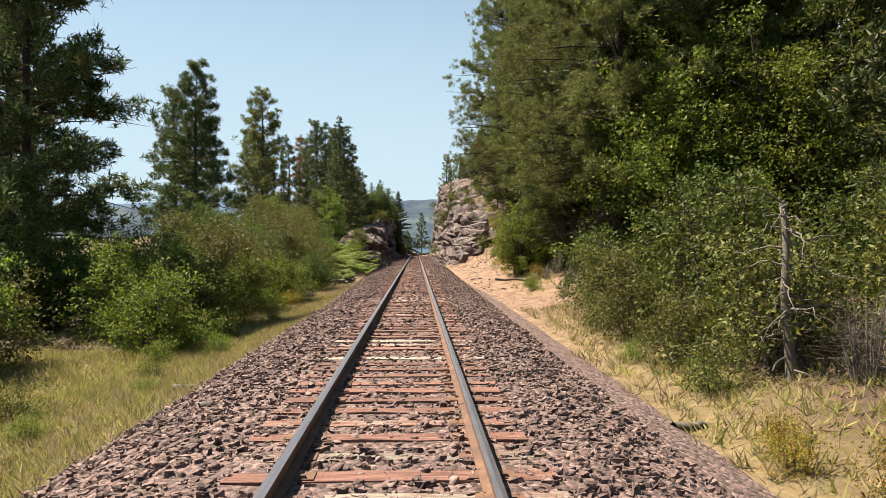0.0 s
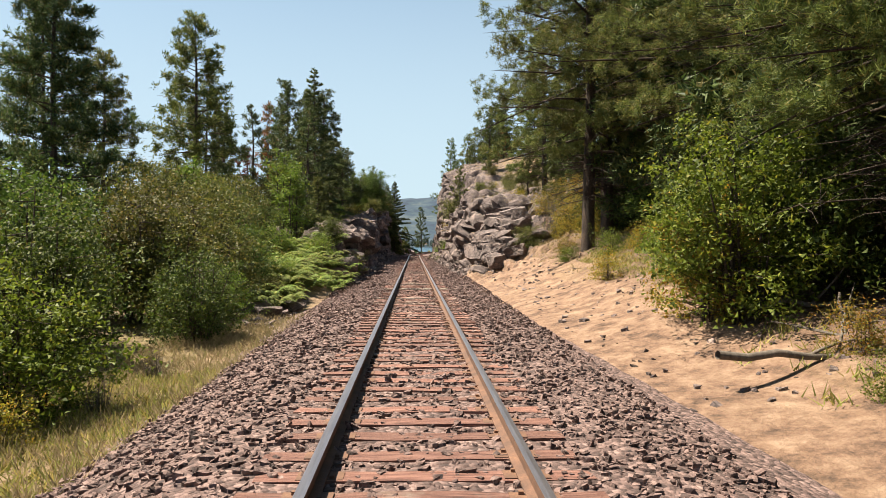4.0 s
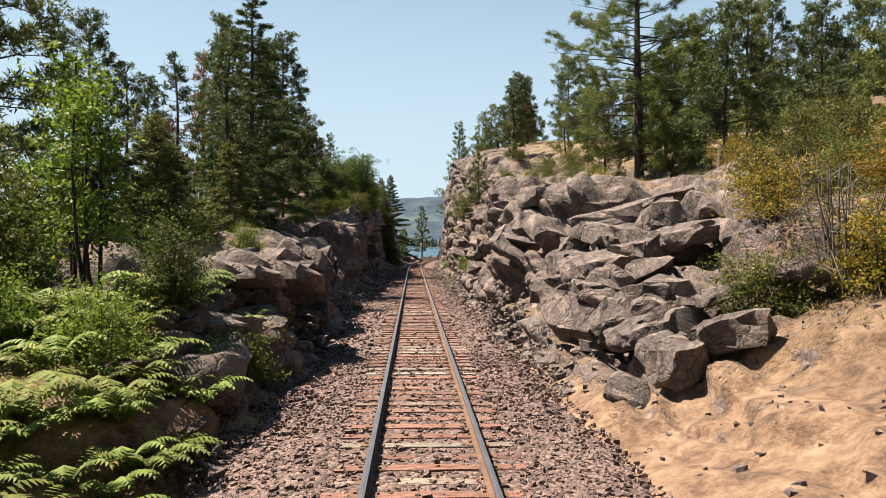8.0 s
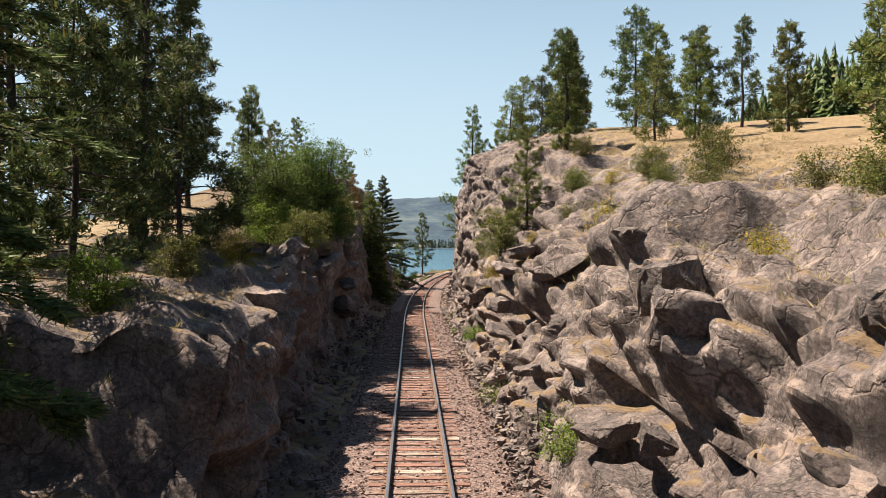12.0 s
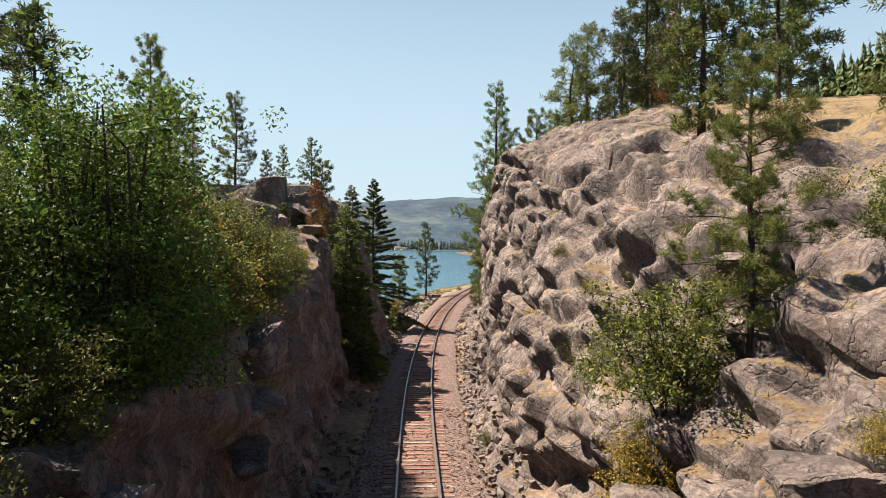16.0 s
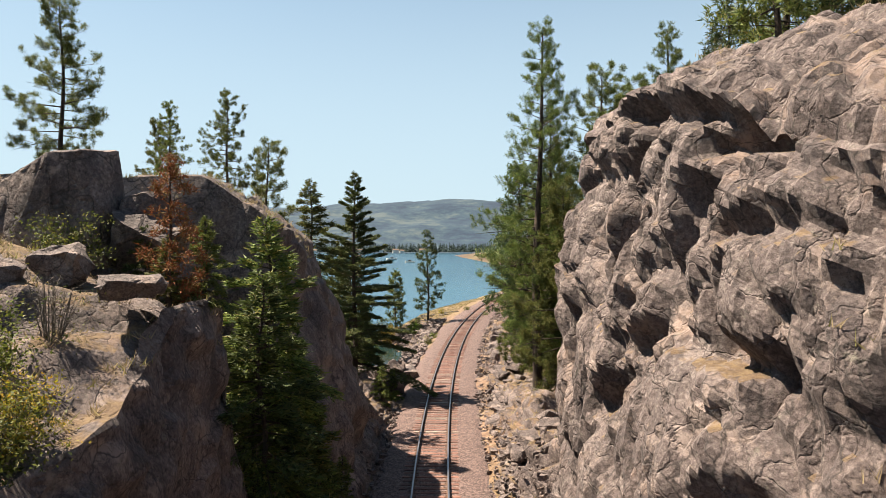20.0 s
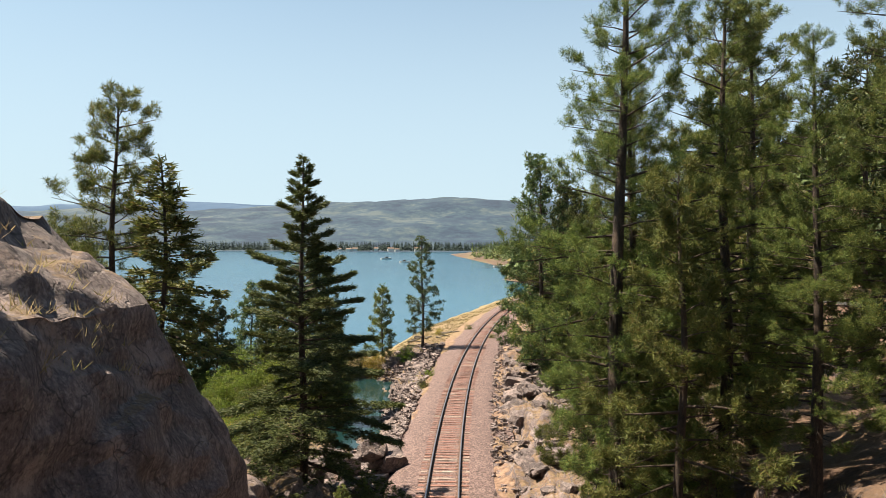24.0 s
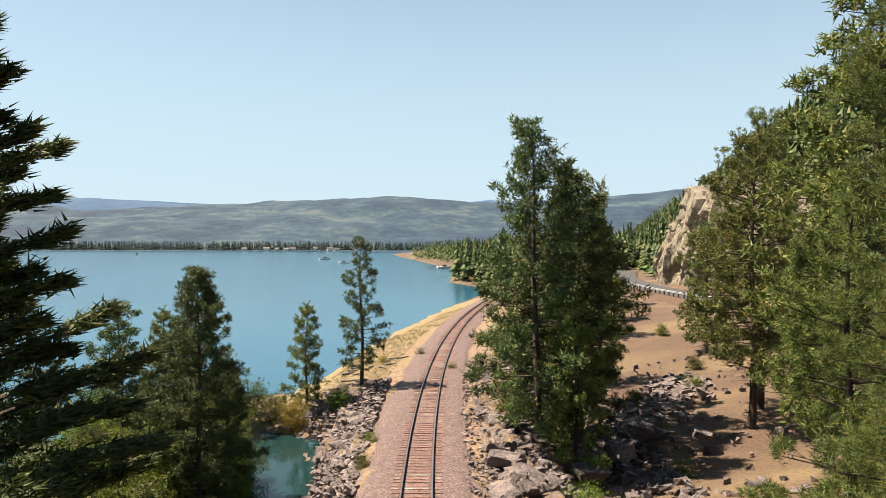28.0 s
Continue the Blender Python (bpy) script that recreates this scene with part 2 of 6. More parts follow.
def make_water():
    m, nt, b = material("lake_water")
    deep = ramp(nt, noise_out(nt, 0.012, 4, 0.6, (1, 0.35, 1)), [(0.35, (0.003, 0.050, 0.090)), (0.65, (0.006, 0.072, 0.120))])
    nt.links.new(deep, b.inputs["Base Color"])
    b.inputs["Roughness"].default_value = 0.16
    b.inputs["IOR"].default_value = 1.33
    bump(nt, b, noise_out(nt, 1.6, 5, 0.6, (1, 0.5, 1)), 0.35, 0.12)
    return m


ROCK, GROUND, WATER = make_rock(), make_ground(), make_water()


def make_ballast():
    m, nt, b = material("crushed_stone")
    geo = nt.nodes.new("ShaderNodeNewGeometry")
    small = noise_out(nt, 26, 5, 0.75)
    tc, cells, pick = nt.nodes.new("ShaderNodeTexCoord"), node(nt, "ShaderNodeTexVoronoi", Scale=15.0), nt.nodes.new("ShaderNodeSeparateColor")
    nt.links.new(tc.outputs["Object"], cells.inputs["Vector"])
    nt.links.new(cells.outputs["Color"], pick.inputs[0])
    own = arith(nt, "FRACT", arith(nt, "ADD", pick.outputs[0], geo.outputs["Random Per Island"]), 0)
    f = arith(nt, "ADD", arith(nt, "MULTIPLY", noise_out(nt, 2.0, 5, 0.7), 0.3), arith(nt, "ADD", arith(nt, "MULTIPLY", small, 0.35), arith(nt, "MULTIPLY", own, 0.35)))
    height = arith(nt, "ADD", arith(nt, "MULTIPLY", small, 0.4), arith(nt, "SUBTRACT", arith(nt, "MULTIPLY", own, 0.4), cells.outputs["Distance"]))
    c = ramp(nt, f, [(0.26, (0.030, 0.019, 0.017)), (0.44, (0.095, 0.060, 0.054)), (0.58, (0.165, 0.107, 0.096)), (0.76, (0.255, 0.180, 0.162))])
    nt.links.new(c, b.inputs["Base Color"])
    b.inputs["Roughness"].default_value = 0.9
    bump(nt, b, height, 1.0, 0.06)
    return m


BALLAST = make_ballast()


def make_tie():
    """Old sleepers: red-brown, split along the grain, a few of them bleached grey or nearly white."""
    m, nt, b = material("weathered_sleeper")
    grain = noise_out(nt, 3.0, 6, 0.7, (1.0, 16, 16))
    stain = noise_out(nt, 2.2, 5, 0.7)
    info = nt.nodes.new("ShaderNodeObjectInfo")
    red = ramp(nt, grain, [(0.32, (0.0204, 0.0109, 0.00884)), (0.46, (0.129, 0.0558, 0.0422)), (0.66, (0.245, 0.129, 0.0986))])
    grey = ramp(nt, grain, [(0.30, (0.034, 0.0272, 0.0231)), (0.45, (0.184, 0.153, 0.126)), (0.66, (0.34, 0.299, 0.252))])
    geo = nt.nodes.new("ShaderNodeNewGeometry")
    luck = arith(nt, "FRACT", arith(nt, "ADD", info.outputs["Random"], geo.outputs["Random Per Island"]), 0)
    pick = ramp(nt, arith(nt, "ADD", luck, arith(nt, "MULTIPLY", arith(nt, "SUBTRACT", stain, 0.5), 0.9)), [(0.78, (0, 0, 0)), (1.15, (1, 1, 1))])
    c = mix(nt, "MIX", pick, red, grey)
    hsv = node(nt, "ShaderNodeHueSaturation")
    nt.links.new(arith(nt, "ADD", arith(nt, "MULTIPLY", arith(nt, "FRACT", arith(nt, "MULTIPLY", luck, 7.3), 0), 0.55), 0.72), hsv.inputs["Value"])
    nt.links.new(c, hsv.inputs["Color"])
    nt.links.new(hsv.outputs[0], b.inputs["Base Color"])
    b.inputs["Roughness"].default_value = 0.88
    bump(nt, b, grain, 1.0, 0.03)
    return m


TIE = make_tie()
STEEL = plain("worn_rail_steel", [(0.3, (0.14, 0.13, 0.14)), (0.7, (0.30, 0.29, 0.31))], 4, 0.38, 60, 0.1, 0.002, (6, 0.4, 6), metallic=0.85)
RUST = plain("rusty_steel", [(0.3, (0.034, 0.019, 0.0136)), (0.55, (0.102, 0.051, 0.0306)), (0.75, (0.204, 0.102, 0.0544))], 5, 0.8, 60, 0.4, 0.004)
BARK = plain("pine_bark", [(0.36, (0.00952, 0.0068, 0.00544)), (0.50, (0.0374, 0.0252, 0.0184)), (0.66, (0.0884, 0.0578, 0.0394))], 2, 0.95, 16, 1.0, 0.04, (4, 4, 1))
GREYWOOD = plain("bleached_wood", [(0.3, (0.0442, 0.036, 0.0292)), (0.55, (0.116, 0.0986, 0.0816)), (0.75, (0.211, 0.187, 0.16))], 3, 0.9, 22, 0.7, 0.015, (5, 5, 1))
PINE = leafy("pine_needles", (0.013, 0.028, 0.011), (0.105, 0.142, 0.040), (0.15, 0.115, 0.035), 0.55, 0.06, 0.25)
# two brighter copies of PINE: sunlight on the needles put into their colour
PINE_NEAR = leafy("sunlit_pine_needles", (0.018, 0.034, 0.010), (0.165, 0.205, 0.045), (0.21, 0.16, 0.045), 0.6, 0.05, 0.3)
PINE_LIT = leafy("lit_pine_needles", (0.028, 0.048, 0.012), (0.185, 0.21, 0.05), (0.21, 0.16, 0.05), 0.55, 0.07, 0.3)
FIR = leafy("fir_needles", (0.016, 0.032, 0.012), (0.125, 0.165, 0.045), (0.15, 0.14, 0.045), 0.6, 0.05, 0.22)
RED = leafy("dead_red_needles", (0.109, 0.034, 0.0136), (0.231, 0.0748, 0.034), (0.136, 0.0884, 0.0272), 0.7, 0.3, 0.2)
LEAF = leafy("broad_leaves", (0.016, 0.034, 0.006), (0.105, 0.155, 0.026), (0.16, 0.16, 0.03), 0.55, 0.05, 0.36)
LEAF_BRIGHT = leafy("bright_leaves", (0.045, 0.08, 0.010), (0.17, 0.235, 0.03), (0.25, 0.25, 0.035), 0.5, 0.06, 0.42)
LEAF_OLIVE = leafy("olive_leaves", (0.022, 0.034, 0.007), (0.145, 0.155, 0.032), (0.21, 0.17, 0.045), 0.5, 0.1, 0.38)
LEAF_YELLOW = leafy("turning_leaves", (0.08, 0.075, 0.012), (0.29, 0.25, 0.03), (0.36, 0.20, 0.03), 0.5, 0.25, 0.38)
FERN = leafy("fern_fronds", (0.07, 0.105, 0.02), (0.21, 0.275, 0.06), (0.32, 0.28, 0.08), 0.55, 0.12, 0.4)
STRAW = leafy("dry_grass", (0.20, 0.155, 0.085), (0.43, 0.355, 0.20), (0.20, 0.21, 0.07), 0.7, 0.2, 0.4)
WEED = leafy("yellow_green_weeds", (0.14, 0.16, 0.04), (0.34, 0.36, 0.10), (0.42, 0.34, 0.11), 0.6, 0.25, 0.4)


# ---- mesh helpers ----
from mathutils.bvhtree import BVHTree


def mesh_of(name, verts, faces, smooth=False):
    """A mesh from arrays: verts (n, 3), faces (m, 3) or (m, 4)."""
    verts, faces = np.asarray(verts, np.float32), np.asarray(faces, np.int32)
    me = bpy.data.meshes.new(name)
    me.vertices.add(len(verts))
    me.vertices.foreach_set("co", verts.ravel())
    size = faces.shape[1]
    me.loops.add(faces.size)
    me.loops.foreach_set("vertex_index", faces.ravel())
    me.polygons.add(len(faces))
    me.polygons.foreach_set("loop_start", np.arange(0, faces.size, size, dtype=np.int32))
    me.polygons.foreach_set("use_smooth", np.full(len(faces), smooth))
    me.update(calc_edges=True)
    return me


def linked(name, me, mat, parent=None, label=""):
    """One mesh object, under a thing or a part where a parent is given."""
    ob = new(name, me)
    if mat and not me.materials:
        me.materials.append(mat)
    if parent:
        ob.parent = parent
    if label:
        tagged(ob, label)
    return ob


def part(name, bm, mat, parent, label=""):
    me = bpy.data.meshes.new(name)
    bm.to_mesh(me)
    bm.free()
    return linked(name, me, mat, parent, label)


def thing(name, m, label, category, group="", kind=""):
    ob = new(name)
    ob.matrix_world = m
    return tagged(ob, label, category, group, kind)


class Soup:
    """Collects pieces of one mesh as arrays."""
    def __init__(self, size=3):
        self.v, self.f, self.n, self.size = [], [], 0, size

    def add(self, v, f):
        self.v.append(np.asarray(v, float).reshape(-1, 3))
        self.f.append(np.asarray(f).reshape(-1, self.size) + self.n)
        self.n += len(self.v[-1])

    def mesh(self, name, smooth=False):
        return mesh_of(name, np.concatenate(self.v), np.concatenate(self.f), smooth)


def tube(points, radii, sides=6):
    """Vertices and quads of a tapered tube along points."""
    points = np.asarray(points, float)
    n = len(points)
    ahead = np.gradient(points, axis=0)
    ahead /= np.linalg.norm(ahead, axis=1)[:, None] + 1e-9
    side = np.cross(ahead, np.where(np.abs(ahead[:, 2:3]) > 0.9, [[1.0, 0, 0]], [[0, 0, 1.0]]))
    side /= np.linalg.norm(side, axis=1)[:, None] + 1e-9
    up = np.cross(side, ahead)
    a = np.linspace(0, 2 * np.pi, sides, endpoint=False)
    ring = np.cos(a)[None, :, None] * side[:, None] + np.sin(a)[None, :, None] * up[:, None]
    v = (points[:, None] + ring * np.asarray(radii, float)[:, None, None]).reshape(-1, 3)
    i, j = np.meshgrid(np.arange(n - 1), np.arange(sides), indexing="ij")
    k = (j + 1) % sides
    f = np.stack([i * sides + j, i * sides + k, (i + 1) * sides + k, (i + 1) * sides + j], -1).reshape(-1, 4)
    return v, f


def unit(v):
    return v / (np.linalg.norm(v, axis=-1, keepdims=True) + 1e-9)


# ---- the plan: the track's line and the ground's cross-sections ----
def line_x(y):
    """The track's middle: straight, then a curve to the right."""
    d = np.clip(np.asarray(y, float) - 127.0, 0, 203.0)
    return d * d / 1020.0 + np.clip(np.asarray(y, float) - 330.0, 0, None) * 0.398


S = (1.8, -0.27)
FAR_L, FAR_W, FAR_R = (2500, -2.5), (2500, -9), (2500, 90)
LEFT = {
    -3000: [S, (3.8, -1.1), (5, -1.3), (7, -1.4), (9, -1.4), (12, -1.5), (20, -1.6), (45, -2), (120, -2.2), FAR_L],
    30: [S, (3.9, -1.1), (5, -1.3), (7, -1.4), (9, -1.4), (12, -1.5), (20, -1.6), (45, -2), (120, -2.2), FAR_L],
    45: [S, (4.0, -0.9), (4.7, -0.9), (6, -0.8), (8, -0.7), (11, -0.6), (20, -0.6), (45, -1), (120, -2), FAR_L],
    56: [S, (2.8, -0.5), (3.2, -0.4), (4.2, 0.2), (5.2, 0.5), (8, 0.4), (16, 0.3), (45, 0), (120, -2), FAR_L],
    64: [S, (2.6, -0.35), (3.2, -0.25), (3.6, 1.1), (4.0, 2.0), (8, 1.9), (16, 1.6), (45, 1), (120, -2), FAR_L],
    75: [S, (2.5, -0.3), (3.4, -0.15), (3.6, 1.4), (3.9, 2.6), (9, 3.0), (16, 3), (45, 2), (120, -2), FAR_L],
    82.4: [S, (2.4, -0.3), (3.3, -0.15), (3.5, 1.4), (3.8, 2.6), (9, 2.8), (16, 3), (45, 2), (120, -2), FAR_L],
    83.6: [S, (2.4, -0.3), (3.4, -0.2), (3.7, 0.3), (4.2, 0.8), (9, 1.8), (16, 2.8), (45, 2), (120, -2), FAR_L],
    87: [S, (2.4, -0.3), (3.4, -0.2), (3.7, 0.3), (4.2, 0.8), (9, 2.4), (16, 3.2), (45, 2), (120, -2), FAR_L],
    88: [S, (2.4, -0.3), (3.3, -0.1), (3.4, 2.0), (3.7, 3.8), (9, 4.3), (16, 4.0), (45, 2), (120, -2), FAR_L],
    97: [S, (2.4, -0.3), (3.9, 0.0), (4.1, 2.7), (4.5, 4.9), (9, 5.2), (16, 4.8), (45, 2), (120, -2), FAR_L],
    104: [S, (2.4, -0.3), (4.1, 0.0), (4.4, 3.0), (4.8, 5.5), (9, 5.8), (16, 5.6), (45, 2), (120, -2), FAR_L],
    112: [S, (2.4, -0.3), (3.8, 0.0), (4.0, 3.2), (4.4, 6.0), (9, 6.4), (16, 6.4), (45, 2), (120, -2), FAR_L],
    125: [S, (2.3, -0.3), (3.9, 0.0), (4.1, 4.0), (4.5, 7.0), (8, 8.0), (16, 8.4), (45, 3), (120, -3), FAR_L],
    132: [S, (2.3, -0.3), (4.1, 0.0), (4.4, 4.3), (4.75, 7.5), (8, 8.6), (16, 9.6), (42, 4), (120, -4), FAR_L],
    135: [S, (2.3, -0.3), (4.1, 0.0), (4.4, 5.0), (4.85, 9.0), (8, 9.8), (16, 11), (42, 4), (120, -5), FAR_L],
    138.6: [S, (2.3, -0.3), (4.0, 0.0), (4.4, 5.0), (5.0, 9.0), (8, 9.9), (16, 11.6), (40, 5), (120, -5), FAR_L],
    139.6: [S, (2.3, -0.3), (3.6, 0.0), (4.6, 2.2), (5.6, 4.4), (8, 7.0), (16, 11.6), (40, 5), (120, -5), FAR_W],
    142.8: [S, (2.3, -0.3), (3.4, 0.0), (4.4, 2.4), (5.4, 4.8), (8, 7.4), (16, 11.8), (38, 4), (120, -6), FAR_W],
    144: [S, (2.3, -0.3), (3.4, 0.0), (3.9, 6.5), (5.0, 10.8), (7.4, 12.3), (16, 12.3), (38, 4), (120, -6), FAR_W],
    150: [S, (2.3, -0.3), (2.6, -0.3), (3.5, 7.2), (5.0, 10.6), (7.2, 12.5), (14, 12.4), (35, 3), (120, -6), FAR_W],
    154: [S, (2.3, -0.3), (2.6, -0.3), (3.9, 6.4), (5.7, 10.1), (8, 12.2), (14, 11.6), (35, 3), (120, -6), FAR_W],
    158: [S, (2.3, -0.3), (2.6, -0.3), (4.2, 3.2), (6.2, 6.4), (9, 8.0), (14, 8.0), (30, 2.5), (120, -6), FAR_W],
    164: [S, (2.4, -0.3), (2.8, -0.3), (4.0, 1.0), (6.5, 2.6), (9, 4.2), (14, 4.8), (30, 1), (120, -6), FAR_W],
    170: [S, (2.4, -0.4), (3.2, -0.6), (4.6, 0.3), (7, 1.2), (10, 1.8), (15, 1.9), (28, 0.5), (60, -6), FAR_W],
    180: [S, (2.6, -0.5), (3.4, -1.0), (4.8, -1.6), (6.6, -1.8), (8.5, -0.4), (13, 0.8), (26, -1.2), (60, -7), FAR_W],
    190: [S, (2.6, -0.5), (3.6, -1.1), (5.0, -2.6), (6.4, -3.6), (8.5, -3.6), (11, -1.6), (20, -1.8), (34, -7), FAR_W],
    200: [S, (2.8, -0.5), (4.0, -1.0), (6.0, -2.3), (7.2, -3.8), (10, -3.9), (12, -2.4), (20, -2.2), (34, -7), FAR_W],
    211: [S, (3.0, -0.5), (4.4, -0.7), (6.4, -1.7), (8.6, -3.4), (12.6, -3.8), (14.6, -2.4), (22, -2.2), (36, -6), FAR_W],
    219: [S, (3.0, -0.4), (4.6, -0.4), (6.6, -0.5), (9.5, -1.2), (13, -2.4), (17, -2.2), (26, -2.4), (40, -6), FAR_W],
    245: [S, (3.0, -0.4), (4.6, -0.4), (7.6, -0.6), (11, -1.5), (14, -3.2), (20, -4.5), (26, -6), (60, -8), FAR_W],
    285: [S, (3.0, -0.4), (4.6, -0.8), (7.6, -1.6), (11, -2.6), (14, -3.4), (20, -4.5), (26, -6), (60, -8), FAR_W],
    390: [S, (3.0, -0.4), (4.6, -0.8), (7.6, -1.6), (11, -2.6), (16, -3.4), (20, -4.5), (26, -6), (60, -8), FAR_W],
    440: [S, (3.0, -0.4), (6, -0.6), (14, -1.0), (22, -1.5), (36, -2.0), (44, -3.3), (60, -6), (90, -8), FAR_W],
    570: [S, (3.0, -0.4), (6, 0.5), (20, 0.5), (36, 0), (58, -1), (70, -3.3), (90, -6), (120, -8), FAR_W],
    920: [S, (3.0, -0.4), (6, 2), (40, 4), (90, 3), (170, 0), (205, -3.3), (240, -6), (300, -8), FAR_W],
    1500: [S, (3.0, -0.4), (6, 2), (40, 8), (90, 10), (200, 8), (350, 4), (430, -4), (600, -8), FAR_W],
    3000: [S, (3.0, -0.4), (6, 2), (40, 8), (90, 10), (200, 8), (350, 4), (430, -4), (600, -8), FAR_W],
}
RIGHT = {
    -3000: [S, (3.5, -0.8), (4.5, -0.8), (6, -0.4), (8, 0.0), (11, 0.2), (18, 0.5), (40, 1.5), (120, 4), FAR_R],
    5: [S, (3.5, -0.75), (4.5, -0.7), (6, -0.4), (8, 0.0), (11, 0.2), (18, 0.5), (40, 1.5), (120, 4), FAR_R],
    20: [S, (3.4, -0.6), (4.5, -0.4), (6, -0.1), (8, 0.2), (11, 0.4), (18, 0.8), (40, 2), (120, 6), FAR_R],
    35: [S, (3.0, -0.4), (4.5, -0.1), (6, 0.4), (8, 0.9), (11, 1.3), (18, 2), (40, 4), (120, 9), FAR_R],
    48: [S, (2.6, -0.3), (4.0, 0.1), (6, 1.0), (8, 1.8), (11, 2.6), (18, 3.8), (40, 7), (120, 12), FAR_R],
    57: [S, (2.6, -0.3), (3.4, 0.1), (5, 0.9), (7.5, 1.9), (11, 3.2), (18, 5.0), (40, 8), (120, 14), FAR_R],
    62: [S, (2.5, -0.3), (3.3, 0.1), (4.8, 1.4), (7.2, 2.6), (11, 4.0), (18, 5.6), (40, 8.5), (120, 14), FAR_R],
    66: [S, (2.5, -0.3), (3.2, 0.1), (4.6, 2.1), (7, 3.8), (11, 4.9), (18, 6.2), (40, 9), (120, 15), FAR_R],
    77: [S, (2.5, -0.3), (3.2, 0.0), (4.0, 2.8), (5.8, 5.0), (10, 5.9), (18, 6.8), (40, 9), (120, 16), FAR_R],
    90: [S, (2.4, -0.3), (3.0, 0.0), (3.7, 3.2), (5.7, 6.1), (10, 6.8), (18, 7.6), (40, 10), (120, 18), FAR_R],
    100: [S, (2.4, -0.3), (2.9, 0.0), (3.8, 3.5), (6.5, 6.5), (10, 7.6), (18, 9.0), (40, 12), (120, 20), FAR_R],
    112: [S, (2.4, -0.3), (2.9, 0.0), (4.0, 3.5), (6.2, 7.0), (9, 9.0), (15, 11.5), (40, 14), (120, 22), FAR_R],
    124: [S, (2.4, -0.3), (2.9, 0.2), (3.8, 5.0), (6.6, 10.5), (10, 12.2), (16, 13.2), (40, 16), (120, 24), FAR_R],
    130: [S, (2.4, -0.3), (2.9, 0.2), (3.5, 6.0), (5.3, 11.6), (9, 14.0), (16, 15), (40, 17), (120, 25), FAR_R],
    136: [S, (2.4, -0.3), (2.9, 0.2), (3.6, 7.4), (4.8, 13.8), (9, 15.4), (16, 16.5), (40, 18), (120, 26), FAR_R],
    142: [S, (2.4, -0.3), (3.5, 0.3), (3.5, 10.0), (4.5, 13.4), (9, 16.0), (16, 17), (40, 18), (120, 26), FAR_R],
    145.5: [S, (2.4, -0.3), (3.9, 0.3), (4.3, 9.0), (5.2, 12.6), (10, 16.0), (16, 16.5), (40, 18), (120, 26), FAR_R],
    149.5: [S, (2.5, -0.3), (3.4, 0.3), (5.8, 1.8), (8, 3.0), (11, 7.0), (18, 11), (40, 15), (120, 24), FAR_R],
    162: [S, (2.5, -0.3), (3.5, 0.0), (5.0, 1.0), (7, 2.0), (10, 3.0), (18, 6), (40, 9), (120, 20), FAR_R],
    175: [S, (2.5, -0.3), (3.5, -0.2), (5.0, 0.8), (7, 1.4), (10, 1.4), (18, 2.2), (40, 5), (120, 22), FAR_R],
    195: [S, (2.6, -0.3), (3.8, -0.3), (5.0, 0.5), (7, -0.2), (9.5, -2.2), (15, -1.2), (66, 4.0), (120, 38), FAR_R],
    220: [S, (2.6, -0.3), (4.0, -0.2), (5.5, 0.6), (8, 0.6), (11, -1.2), (16, -1.0), (56, 4.0), (105, 42), FAR_R],
    260: [S, (2.6, -0.3), (4.0, -0.2), (6.0, 1.0), (9, 1.6), (13, 1.8), (20, 2.2), (42, 4.0), (92, 46), FAR_R],
    400: [S, (2.6, -0.3), (4.0, -0.2), (6.0, 1.0), (9, 1.6), (13, 1.8), (20, 2.2), (44, 4.0), (95, 48), FAR_R],
    3000: [S, (2.6, -0.3), (4.0, -0.2), (6.0, 1.0), (9, 2), (13, 3), (20, 4), (40, 8), (120, 48), FAR_R],
}


def section(table, ys):
    """The cross-section's corners at each y: (len(ys), 10, 2)."""
    keys = np.array(sorted(table), float)
    corners = np.array([table[k] for k in sorted(table)], float)
    return np.stack([[np.interp(ys, keys, corners[:, i, j]) for j in (0, 1)] for i in range(corners.shape[1])], 0).transpose(2, 0, 1)


def hashed(ix, iy, iz, salt):
    h = (ix * 374761393 + iy * 668265263 + iz * 2147483647 % 1013904223 + salt * 974634777) & 0xFFFFFFFF
    h = ((h ^ (h >> 13)) * 1274126177) & 0xFFFFFFFF
    h = ((h ^ (h >> 16)) * 2246822519) & 0xFFFFFFFF
    return ((h ^ (h >> 15)) & 0xFFFFFF) / float(0x1000000)


def blocks(p, salt, crisp=24):
    """Broken rock: for each point the step of the block that it lies on, and how near it is to a joint."""
    base = np.floor(p).astype(np.int64)
    best, second = np.full(len(p), 9.0), np.full(len(p), 9.0)
    step, total = np.zeros(len(p)), np.full(len(p), 1e-12)
    for dx in (-1, 0, 1):
        for dy in (-1, 0, 1):
            for dz in (-1, 0, 1):
                c = base + (dx, dy, dz)
                a, b, d, e = (hashed(c[:, 0], c[:, 1], c[:, 2], salt + k) for k in range(4))
                off = p - (c + np.stack([a, b, d], 1))
                far = np.abs(off).max(1) * 0.6 + np.linalg.norm(off, axis=1) * 0.4
                here = (e - 0.5) + off[:, 0] * (a - 0.5) * 0.45 + off[:, 1] * (-0.16 + (b - 0.5) * 0.4) + off[:, 2] * (-0.22 + (d - 0.5) * 0.4)
                weight = np.exp(-far * crisp)
                step, total = step + here * weight, total + weight
                second = np.where(far < best, best, np.minimum(second, far))
                best = np.minimum(best, far)
    return step / total, second - best


